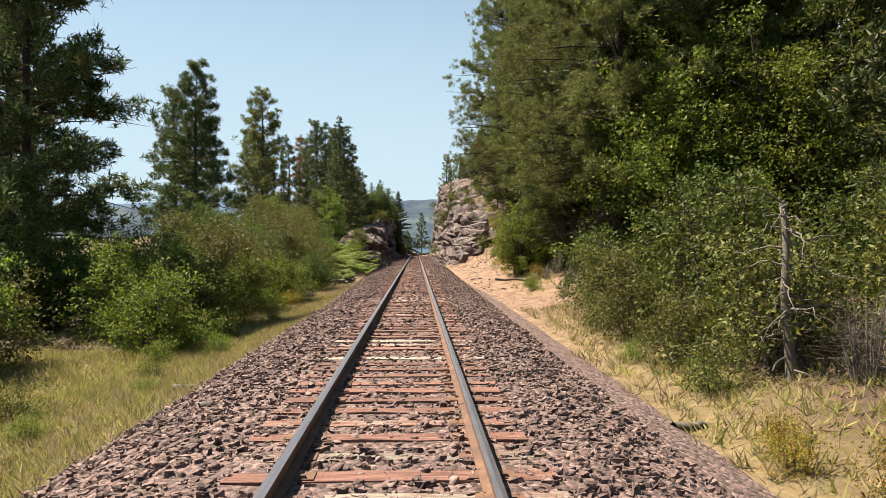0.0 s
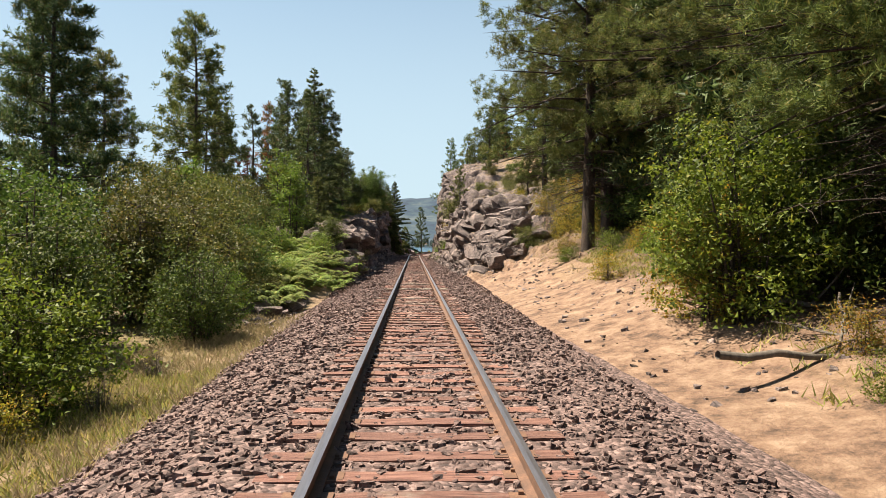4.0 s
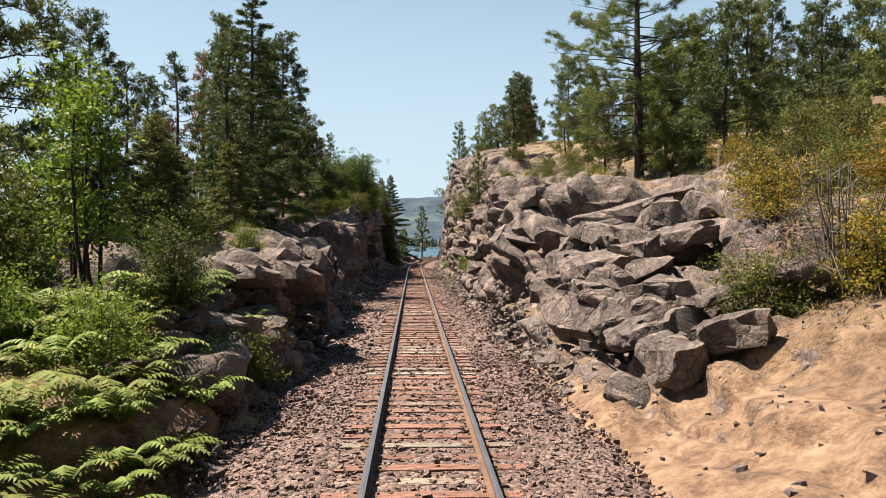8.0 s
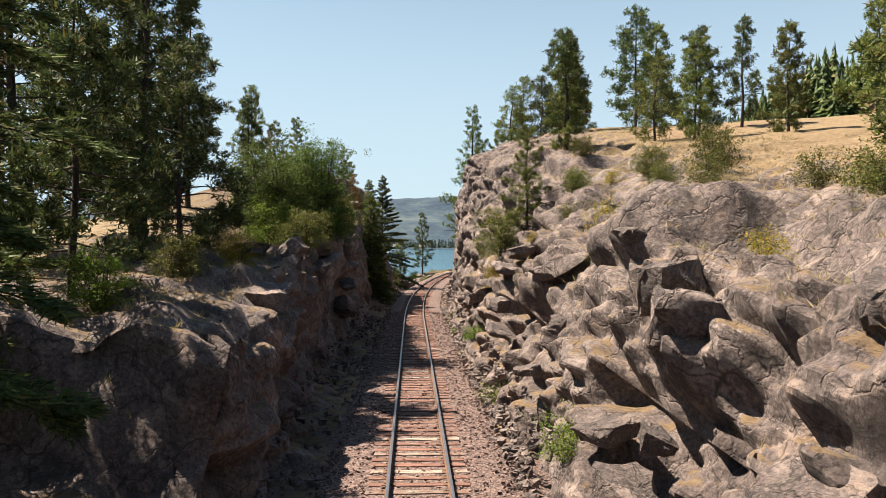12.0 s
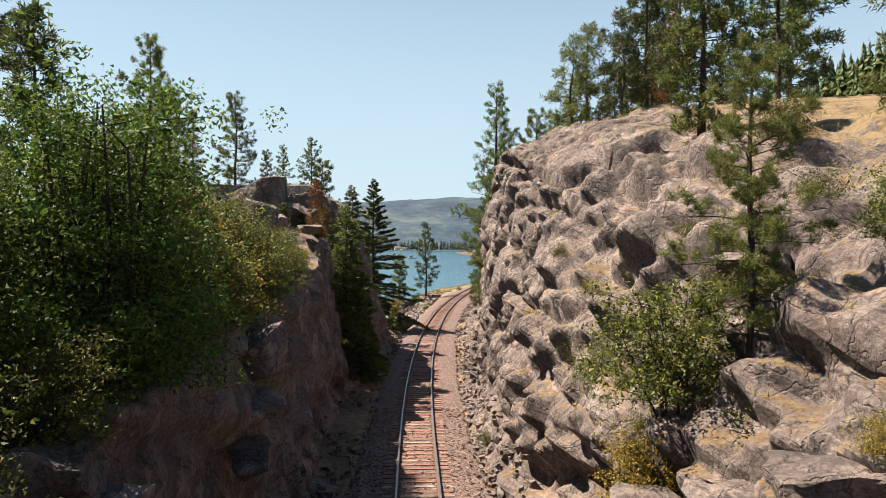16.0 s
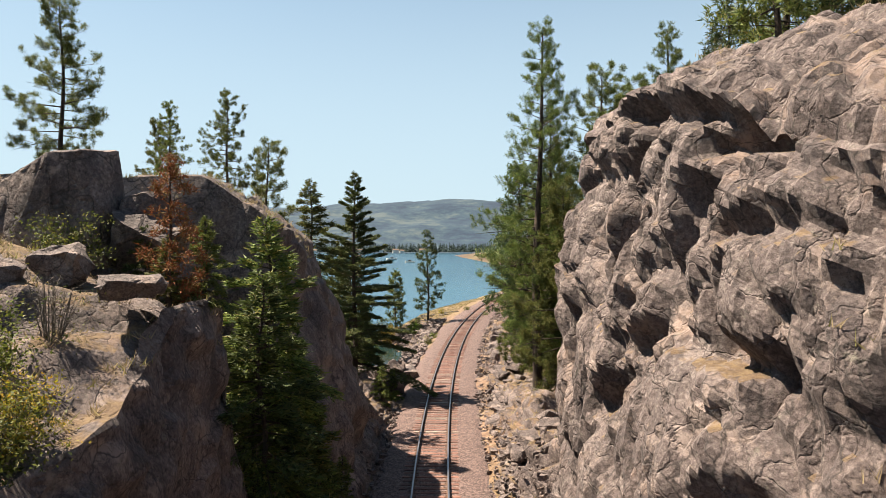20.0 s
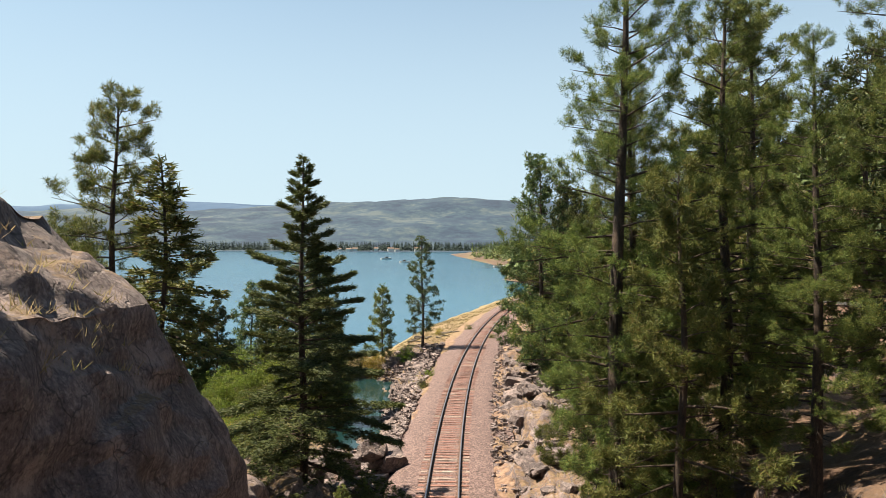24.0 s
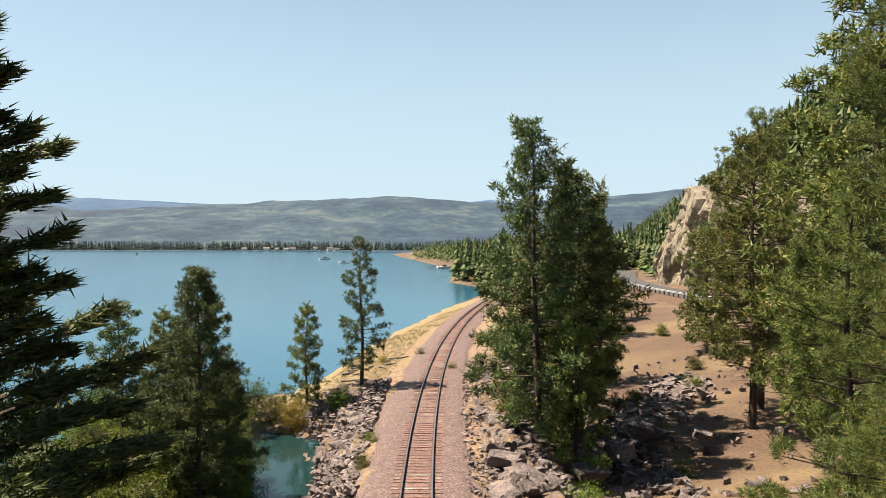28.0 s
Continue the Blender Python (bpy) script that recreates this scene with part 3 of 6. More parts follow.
def waves(p, salt):
    """Smooth uneven ground from a few sines."""
    rng = np.random.RandomState(salt)
    out = np.zeros(len(p))
    for k in range(9):
        d = rng.randn(3)
        d /= np.linalg.norm(d)
        out += np.sin(p @ d * (1.0 + 0.55 * k) + rng.rand() * 7) / (1 + 0.6 * k)
    return out / 3


YS = np.concatenate([[-3000, -900, -300, -120, -60, -30], np.arange(-16, 50, 0.5), np.arange(50, 127, 0.13), np.arange(127, 146, 0.1), np.arange(146, 166, 0.2), np.arange(166, 225, 0.4),
                     np.arange(225, 330, 1.0), np.arange(330, 620, 8), [650, 700, 780, 860, 920, 1000, 1150, 1300, 1500, 1900, 2400, 3000]])
COUNTS = (4, 4, 46, 48, 34, 22, 14, 8, 8)
ROCKY_L = [(-3000, 0), (52, 0), (58, 0.3), (63, 1), (166, 1), (172, 0.75), (215, 0.7), (225, 0.25), (300, 0.2), (3000, 0)]
ROCKY_R = [(-3000, 0), (48, 0), (55, 0.22), (60, 0.5), (65, 1), (149, 1), (154, 0.6), (175, 0.55), (230, 0.5), (300, 0.2), (3000, 0)]


# clefts and overhung ledges in the high right wall: y and z of both ends, half width, depth
CLEFTS = (
    (136.4, 13.2, 136.2, 12.3, 0.30, 0.8), (136.3, 12.3, 137.6, 11.6, 0.33, 0.8), (137.3, 11.4, 137.6, 9.8, 0.38, 0.9), (135.5, 10.7, 135.5, 10.5, 0.16, 0.5), (134.9, 10.85, 134.8, 10.7, 0.10, 0.4),
    (136, 9.4, 136, 9.2, 0.14, 0.5), (135.4, 9.05, 135.3, 9.0, 0.16, 0.5), (134.9, 10.1, 133.8, 10.2, 0.03, 0.4), (133.8, 10.2, 132.9, 10.5, 0.04, 0.45), (132.9, 10.5, 128, 10.3, 0.06, 0.5),
    (133.6, 12.05, 131.6, 11.9, 0.20, 0.9), (137.7, 13.3, 134.7, 12.85, 0.10, 0.6), (134.7, 12.85, 132.3, 12.3, 0.08, 0.5), (132.3, 12.3, 128, 11.2, 0.10, 0.5),
    (133.7, 11.35, 133.7, 10.85, 0.03, 0.4), (133.4, 11.15, 133.4, 10.55, 0.04, 0.4), (134.5, 10.05, 134.6, 9.65, 0.03, 0.3), (134.1, 12.35, 134.1, 11.95, 0.03, 0.3), (134.1, 8.95, 134.9, 8.4, 0.03, 0.3),
    (132.3, 9.8, 132.5, 8.7, 0.10, 0.5), (132.5, 8.6, 130.6, 8.5, 0.10, 0.6), (140.3, 8.1, 140.3, 7.1, 0.28, 0.6), (142.8, 6.3, 144, 3.9, 0.22, 0.7), (138, 6.3, 135.6, 7.4, 0.14, 0.6), (136.4, 8.9, 135.9, 8.6, 0.18, 0.6),
    (130.5, 6.6, 127.5, 6.0, 0.12, 0.6), (134, 4.2, 130, 4.8, 0.10, 0.5), (139, 4.0, 136, 3.2, 0.12, 0.5), (131.5, 3.0, 131.2, 6.4, 0.05, 0.4), (128.8, 7.2, 128.6, 9.6, 0.05, 0.4))


def half_ground(side, table, rocky, salt):
    """One side of the ground as a grid, with its rock broken into blocks. Returns vertices, the mask and the grid's size."""
    cor = section(table, YS)
    cols, weights = [], []
    seg_rock = (0, 0.3, 1, 1, 0.95, 0.7, 0.4, 0, 0)
    for i, n in enumerate(COUNTS):
        for k in range(n):
            f = k / n
            cols.append(cor[:, i] * (1 - f) + cor[:, i + 1] * f)
            weights.append(seg_rock[i] * (1 - f) + seg_rock[min(i + 1, 8)] * f)
    cols.append(cor[:, -1])
    weights.append(0)
    grid = np.stack(cols, 1)
    p = np.zeros((*grid.shape[:2], 3))
    p[..., 0] = line_x(YS)[:, None] + side * grid[..., 0]
    p[..., 1], p[..., 2] = YS[:, None], grid[..., 1]
    du, dv = np.gradient(p, axis=1), np.gradient(p, axis=0)
    nrm = unit(np.cross(dv, du) * -side)
    nrm[nrm[..., 2] < -0.2] *= -1
    rock = np.interp(YS, *np.array(rocky).T)[:, None] * np.array(weights)[None]
    flat, w, nf = p.reshape(-1, 3), rock.ravel(), nrm.reshape(-1, 3).copy()
    turn = np.array([[0.97, 0.10, -0.20], [-0.12, 0.98, -0.14], [0.20, 0.14, 0.97]])
    q = flat @ turn.T + 0.35 * np.stack([waves(flat * 0.9, salt + 31), waves(flat * 0.9, salt + 32), waves(flat * 0.9, salt + 33)], 1)
    big = np.clip(1 - np.abs(flat[:, 1] - 136) / 14, 0, 1)[:, None] if side > 0 else np.zeros((len(flat), 1))
    slab = np.clip(1.6 - np.abs(flat[:, 1] - 136) / 8, 0, 1) if side > 0 else np.zeros(len(flat))
    b1, j1 = blocks(q / (3.2, 4.0, 2.5), salt, 19)
    b4, j4 = blocks(q / (3.6, 4.6, 3.2), salt + 50, 22)
    b1, j1 = np.where(big[:, 0] > 0.25, b4, b1), np.where(big[:, 0] > 0.25, j4, j1)
    b2, j2 = blocks(q / (1.4, 1.7, 1.0), salt + 9, 12)
    b3, j3 = blocks(q / (0.5, 0.6, 0.36), salt + 21, 8)

    def eased(v, times):
        for k in range(times):
            g = np.pad(v.reshape(grid.shape[:2]), 1, mode="edge")
            g = (g[:-2] + 2 * g[1:-1] + g[2:]) / 4
            v = ((g[:, :-2] + 2 * g[:, 1:-1] + g[:, 2:]) / 4).ravel()
        return v

    move = eased(b1 * 1.6 - 0.6 * np.clip(1 - j1 / 0.11, 0, 1), 4) + eased(b2 * 0.95 - 0.42 * np.clip(1 - j2 / 0.18, 0, 1), 2)
    move = move + eased(b3 * 0.44 - 0.14 * np.clip(1 - j3 / 0.15, 0, 1), 1)
    move += 0.06 * waves(flat * 2.2, salt + 40) + 0.03 * waves(flat * 6.0, salt + 41)
    nf = unit(nf * (1, 1, 0.8) + (0, 0, 0.12))
    if side > 0:
        plates, joint = blocks(q / (1.4, 1.3, 2.4), salt + 70, 13)
        chips, chip_joint = blocks(q / (0.5, 0.45, 0.8), salt + 80, 8)
        face = eased(b1 * 0.34 - 0.5 * np.clip(1 - j1 / 0.09, 0, 1), 2) + eased(plates * 0.24 - 0.36 * np.clip(1 - joint / 0.11, 0, 1), 1) + chips * 0.13 - 0.12 * np.clip(1 - chip_joint / 0.14, 0, 1)
        move = move * (1 - slab) + face * slab
        cut = np.zeros(len(flat))
        for y0, z0, y1, z1, wide, deep in CLEFTS:
            a, b = np.array((y0, z0)), np.array((y1 - y0, z1 - z0))
            yz = flat[:, 1:3] + 0.06 * np.stack([waves(flat * 4.0, 91), waves(flat * 4.0, 92)], 1)
            f = np.clip((yz - a) @ b / (b @ b + 1e-6), 0, 1)[:, None]
            away = np.linalg.norm(yz - a - b * f, axis=1)
            cut = np.maximum(cut, deep * 1.3 * np.clip((wide + 0.13 - away) / 0.19, 0, 1))
        move = move - eased(cut, 2)
    else:
        move = move * (1 - np.interp(flat[:, 1], [66, 76, 100, 108, 160, 168], [0, 0.35, 0.4, 0.62, 0.62, 0]))
    move -= 0.32 * np.clip((flat[:, 2] - 0.3) / 0.6, 0, 1) * np.clip((4.6 - np.abs(flat[:, 0] - line_x(flat[:, 1]))) / 0.6, 0, 1)
    near = np.clip((np.abs(flat[:, 0] - line_x(flat[:, 1])) - 2.3) / 1.2, 0, 1)
    limit = np.clip(np.abs(flat[:, 0] - line_x(flat[:, 1])) - 2.45, 0, 3)
    move = np.where(w > 0.02, move * np.clip(w * 1.2, 0, 1) * np.where(move > 0, near, np.clip(near * 3, 0, 1)), 0)
    move = np.where(move > 0, limit * (1 - np.exp(-np.clip(move, 0, 9) / (limit + 1e-3))), move)
    flat = flat + nf * move[:, None]
    off = np.abs(flat[:, 0] - line_x(flat[:, 1]))
    soft = np.clip((off - 2.6) / 3, 0, 1) * (1 - 0.7 * w)
    flat[:, 2] += soft * (waves(flat * (0.9, 0.9, 0), salt + 3) * 0.10 + waves(flat * (0.25, 0.25, 0), salt + 5) * 0.22)
    return flat, w, grid.shape[:2], off


def ground_mask(flat, w, off, side):
    """Red: rock. Green: living grass. Blue: bare earth."""
    y = flat[:, 1]
    patch = waves(flat * (0.5, 0.5, 0.5), 77)
    if side < 0:
        green = np.interp(y, [-50, 35, 48, 60, 160, 172, 230, 300], [0.8, 0.75, 0.9, 0.35, 0.3, 0.5, 0.4, 0.25]) * np.clip((off - 3.2) / 1.5, 0, 1)
        bare = np.interp(y, [-50, 40, 56, 64, 160, 175, 220, 300], [0.35, 0.35, 0.6, 0.4, 0.35, 0.6, 0.5, 0.2])
    else:
        green = np.interp(y, [-50, 20, 35, 60, 160, 300], [0.55, 0.35, 0.12, 0.1, 0.15, 0.2]) * np.clip((off - 3.2) / 2, 0, 1)
        bare = np.interp(y, [-50, 5, 12, 22, 30, 56, 66, 150, 160, 230, 300], [0.0, 0.05, 0.2, 0.7, 0.9, 0.95, 0.6, 0.35, 0.8, 0.55, 0.3])
    bare = bare + (off < 5) * np.interp(y, [10, 25], [0.0, 0.25])
    if side < 0:
        bank = (y > 200) & (off > 9.5) & (y < 380)
        green, bare = np.where(y > 380, 1.0, np.where(bank, 0.45, green)), np.where(y > 380, 0.0, np.where(bank, 0.3, bare))
    else:
        bare = np.where((y > 182) & (off > 8), 0.35, bare)
        green = np.where(y > 330, 1.0, green)
    if side < 0:
        # fallen litter; its dark tone also paints the shadow left of the track
        litter_and_shade = np.interp(y, [-50, 40, 60, 64], [0.6, 0.6, 0.5, 0]) * np.clip((off - 7) / 2, 0, 1)
        litter_and_shade = litter_and_shade + np.interp(y, [124, 127, 152, 158], [0, 0.75, 0.75, 0]) * np.clip((flat[:, 2] - 7.2) / 0.8, 0, 1) * np.clip((off - 4.6) / 0.8, 0, 1)
    else:
        litter_and_shade = np.interp(y, [-50, 46, 58, 62, 76, 80, 98, 100, 150, 154, 180, 186], [1, 1, 0.6, 0.1, 0.1, 0.5, 0.4, 0, 0, 0.8, 0.8, 0.8]) * np.clip((off - np.interp(y, [18, 28, 150, 154], [3.9, 5.4, 5.4, 5.0])) / 2.2, 0, 1)
    litter_and_shade = np.where(y < 330, litter_and_shade, 0.9)
    return np.stack([np.clip(w, 0, 1), np.clip(green + patch * 0.35, 0, 1), np.clip(bare + patch * 0.4, 0, 1), np.clip(litter_and_shade + patch * 0.5 * (litter_and_shade > 0.05), 0, 1)], 1)


def build_ground():
    verts, faces, masks, count = [], [], [], 0
    for side, table, rocky, salt in ((-1, LEFT, ROCKY_L, 11), (1, RIGHT, ROCKY_R, 57)):
        flat, w, (rows, cols), off = half_ground(side, table, rocky, salt)
        i, j = np.meshgrid(np.arange(rows - 1), np.arange(cols - 1), indexing="ij")
        a, b, c, d = i * cols + j, i * cols + j + 1, (i + 1) * cols + j + 1, (i + 1) * cols + j
        f = np.stack([a, b, c, d] if side > 0 else [a, d, c, b], -1).reshape(-1, 4)
        verts.append(flat), faces.append(f + count), masks.append(ground_mask(flat, w, off, side))
        count += len(flat)
        if side < 0:
            inner_l = np.arange(rows) * cols
        else:
            inner_r = np.arange(rows) * cols + (count - len(flat))
    bed = np.stack([inner_l[:-1], inner_r[:-1], inner_r[1:], inner_l[1:]], -1)
    faces.append(bed)
    me = mesh_of("ground", np.concatenate(verts), np.concatenate(faces))
    me.polygons.foreach_set("use_smooth", np.ones(len(me.polygons), bool))
    me.set_sharp_from_angle(angle=radians(17))
    layer = me.color_attributes.new("mask", "FLOAT_COLOR", "POINT")
    layer.data.foreach_set("color", np.concatenate(masks).astype(np.float32).ravel())
    ob = linked("ground", me, GROUND)
    tagged(ob, "sunlit dry ground with a broken basalt railway cutting", "ground", kind="structure")
    tree = BVHTree.FromPolygons([tuple(v) for v in np.concatenate(verts).tolist()], np.concatenate(faces).tolist())
    return ob, tree


ground, GROUND_TREE = build_ground()


def drop_to(x, y, fallback=0.0):
    """The ground's height at a place."""
    hit = GROUND_TREE.ray_cast(Vector((x, y, 300)), Vector((0, 0, -1)))
    return hit[0].z if hit[0] else fallback


def build_lake():
    v = [(-4800, -200, -3), (4800, -200, -3), (4800, 4600, -3), (-4800, 4600, -3)]
    ob = linked("lake", mesh_of("lake", v, [(0, 1, 2, 3)]), WATER)
    tagged(ob, "wide blue lake with small ripples", "lake", kind="structure")


build_lake()


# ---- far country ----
# the blue base colours carry the haze of distance over the hills
HILL = plain("haze_blue_forest_hill", [(0.41, (0.004, 0.016, 0.036)), (0.47, (0.007, 0.024, 0.046)), (0.53, (0.014, 0.036, 0.055)), (0.60, (0.042, 0.062, 0.070))], 0.004, 1.0, 0.022, 0.3, 5)
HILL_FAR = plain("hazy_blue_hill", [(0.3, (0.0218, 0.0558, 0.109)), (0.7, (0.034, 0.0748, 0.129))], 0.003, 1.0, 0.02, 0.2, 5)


def build_hills(name, label, mat, y0, y1, ridge, salt, n=260):
    """A range of hills across the lake: ridge gives corners (x, height) of its skyline."""
    xs, ts = np.linspace(-4400, 4400, n), np.linspace(0, 1, 26)
    top = np.interp(xs, *np.array(ridge, float).T)
    v = []
    for t in ts:
        p = np.stack([xs, np.full(n, y0 + (y1 - y0) * t), np.zeros(n)], 1)
        rise = math.sin(t * math.pi / 2) ** 1.3
        rough = waves(p * (0.006, 0.006, 0), salt) * 26 * min(1, t * 3) + waves(p * (0.02, 0.02, 0), salt + 1) * 7 * min(1, t * 4)
        p[:, 2] = -4 + top * rise + rough * (0.35 + 0.65 * np.clip(top / 200, 0, 1)) * (1 - 0.7 * (t > 0.97))
        p[:, 1] += waves(np.stack([xs * 0.004, xs * 0, xs * 0], 1), salt + 4) * 90 * (1 - t)
        v.append(p)
    i, j = np.meshgrid(np.arange(25), np.arange(n - 1), indexing="ij")
    f = np.stack([i * n + j, i * n + j + 1, (i + 1) * n + j + 1, (i + 1) * n + j], -1).reshape(-1, 4)
    ob = linked(name, mesh_of(name, np.concatenate(v), f, True), mat)
    return tagged(ob, label, "hills", kind="structure")


build_hills("backdrop_hills", "low forested hills beyond the lake, distance haze in their blue colour", HILL, 2250, 3900,
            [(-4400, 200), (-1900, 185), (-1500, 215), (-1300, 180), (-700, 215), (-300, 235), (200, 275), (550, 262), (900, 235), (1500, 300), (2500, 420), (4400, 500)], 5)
build_hills("backdrop_ridge", "far ridge behind the hills, distance haze in its blue colour", HILL_FAR, 4000, 4600,
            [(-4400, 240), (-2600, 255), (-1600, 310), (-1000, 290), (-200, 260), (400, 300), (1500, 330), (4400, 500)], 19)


def blades_at(points, aims, length, width, rng):
    """Thin three-cornered blades at points, along aims."""
    n = len(points)
    side = unit(np.cross(aims, rng.randn(n, 3)))
    ln, wd = length * (0.7 + 0.6 * rng.rand(n, 1)), width * (0.7 + 0.6 * rng.rand(n, 1))
    tip, mid = points + aims * ln, points + aims * ln * 0.12
    v = np.stack([mid - side * wd / 2, mid + side * wd / 2, tip], 1).reshape(-1, 3)
    return v, np.arange(3 * n).reshape(-1, 3)


# ---- trees ----
def limb_line(start, aim, length, droop, n, rng):
    t = np.linspace(0, 1, n)[:, None]
    bend = rng.randn(3) * 0.06 * length
    pts = start + aim * length * t + bend * t * (1 - t) * 2
    pts[:, 2] += (-droop * length * t * t)[:, 0]
    return pts


def conifer(name, label, seed, height, spread, mat, bare=0.12, tufts=1.0, droop=0.12, lift=0.3, kind="pine", trunk=0.013, thin=0.0, blade=(0.30, 0.075), blades=6, group="trees", dead=0, brush=0.0, bunch=6):
    """A conifer at the origin: a tapered trunk with limbs all round, and clumps of needles along them."""
    rng = np.random.RandomState(seed)
    root = thing(name, pose(0, 0, 0), label, "tree", group)
    n = 14
    t = np.linspace(0, 1, n)
    lean = rng.randn(2) * 0.012 * height
    axis = np.stack([lean[0] * t * t + 0.06 * np.sin(t * 9 + seed), lean[1] * t * t + 0.06 * np.cos(t * 7 + seed), t * height - 0.35], 1)
    wood, points, aims = Soup(4), [], []
    wood.add(*tube(axis, height * trunk * (1.02 - t) ** 0.85 + 0.012, 9))
    count = int(height * 5.6) if kind == "pine" else int(height * 6.5 + 30)
    gap = rng.rand(12)
    for k in range(count):
        h = bare + (1 - bare) * ((k + rng.rand()) / count) ** 0.95
        if rng.rand() < thin:
            continue
        start = np.array([np.interp(h, t, axis[:, i]) for i in range(3)])
        a = k * 2.399 + rng.randn() * 0.5
        s = (h - bare) / (1 - bare)
        sector = gap[int(a / 6.2832 * 4 + s * 7) % 12]
        if kind == "pine":
            reach = spread * (min(1, 0.55 + s * 1.8) * (1 - s) ** 0.62 + 0.10) * (0.62 + 0.5 * sector) * (0.8 + 0.35 * rng.rand())
        else:
            reach = spread * (1 - s) ** 0.92 * (0.40 + 0.75 * rng.rand()) * (0.75 + 0.4 * sector) + 0.10
        tilt = lift * (s * 1.9 - 0.35) + rng.randn() * 0.10
        aim = unit(np.array([math.cos(a), math.sin(a), tilt]))
        line = limb_line(start, aim, reach, droop * (1 - s), 6, rng)
        wood.add(*tube(line[[0, 2, 5]], [0.012 + reach * 0.012, 0.010 + reach * 0.006, 0.005], 4))
        if kind == "pine":
            line[:, 2] += 0.16 * reach * np.linspace(0, 1, 6) ** 2.5
            many = max(2, int((0.8 + reach * 3.0) * tufts))
            sidew = unit(np.cross(aim, (0, 0, 1.0)))
            f = (0.14 if brush else 0.30) + (0.88 if brush else 0.72) * rng.rand(many) ** 0.7
            at = np.stack([np.interp(f, np.linspace(0, 1, 6), line[:, i]) for i in range(3)], 1)
            at = at + sidew * rng.uniform(-1, 1, (many, 1)) * reach * 0.36 * (1.12 - f)[:, None]
            at[:, 2] += rng.uniform(-0.22, 0.42, many) * (0.25 + reach * 0.22)
            for c in at:
                if rng.rand() < 0.5:
                    wood.add(*tube(np.array([line[2] * 0.4 + line[3] * 0.6, c]), [0.008, 0.004], 3))
            at = np.repeat(at, bunch, 0) + rng.randn(many * bunch, 3) * (0.14, 0.14, 0.11) * (0.6 if brush else 1.0)
            points.append(at)
            aims.append(unit(unit(at - start + 1e-6) * 0.8 + np.array([0, 0, 0.75])))
            continue
        per = max(3, int(reach * 17 * tufts))
        sidew = unit(np.cross(aim, (0, 0, 1.0)))
        f = 0.22 + 0.78 * rng.rand(per) ** 0.75
        at = np.stack([np.interp(f, np.linspace(0, 1, 6), line[:, i]) for i in range(3)], 1)
        sway = reach * (0.30 if kind == "pine" else 0.34) * (1.10 - f)[:, None]
        at = at + sidew * rng.uniform(-1, 1, (per, 1)) * sway + np.array([0, 0, 1.0]) * rng.uniform(-0.35, 0.6, (per, 1)) * sway * (0.8 if kind == "pine" else 0.12)
        points.append(at)
        aims.append(unit(unit(at - start + 1e-6) + np.array([0, 0, 0.4 if kind == "pine" else -0.05])))
    for k in range(dead):
        h = rng.uniform(0.12, max(bare, 0.2))
        start = np.array([np.interp(h, t, axis[:, i]) for i in range(3)])
        a = rng.rand() * 6.28
        reach = spread * rng.uniform(0.15, 0.42)
        line = limb_line(start, unit(np.array([math.cos(a), math.sin(a), rng.uniform(-0.3, 0.15)])), reach, rng.uniform(0, 0.3), 6, rng)
        wood.add(*tube(line, np.linspace(0.022, 0.005, 6), 4))
        for j in range(4):
            p = line[rng.randint(1, 6)]
            wood.add(*tube(limb_line(p, unit(rng.randn(3) * (1, 1, 0.5)), reach * 0.3, 0.1, 3, rng), [0.009, 0.006, 0.003], 3))
    linked("trunk", wood.mesh("trunk", True), BARK, root)
    points, aims = np.concatenate(points), np.concatenate(aims)
    crown = Soup()
    for k in range(blades):
        d = unit(aims * 0.5 + unit(rng.randn(len(points), 3))) if kind == "pine" else unit(aims + rng.randn(len(points), 3) * (0.75, 0.75, 0.22))
        along = aims * (rng.rand(len(points), 1) * brush)
        crown.add(*blades_at(points + along + rng.randn(len(points), 3) * (0.02 if brush else 0.05), d, blade[0], blade[1], rng))
    linked("crown", crown.mesh("crown"), mat, root)
    return root


def leaves_at(points, size, rng):
    """Small pointed leaves, each turned its own way."""
    n = len(points)
    up = unit(rng.randn(n, 3) + (0, 0, 0.7))
    a = unit(np.cross(up, rng.randn(n, 3)))
    b = np.cross(up, a)
    s = size * (0.6 + 0.8 * rng.rand(n, 1))
    v = np.stack([points - a * s - b * s * 0.25, points - a * s * 0.1 + b * s * 0.75, points + a * s * 1.1 - b * s * 0.2], 1).reshape(-1, 3)
    return v, np.arange(3 * n).reshape(-1, 3)


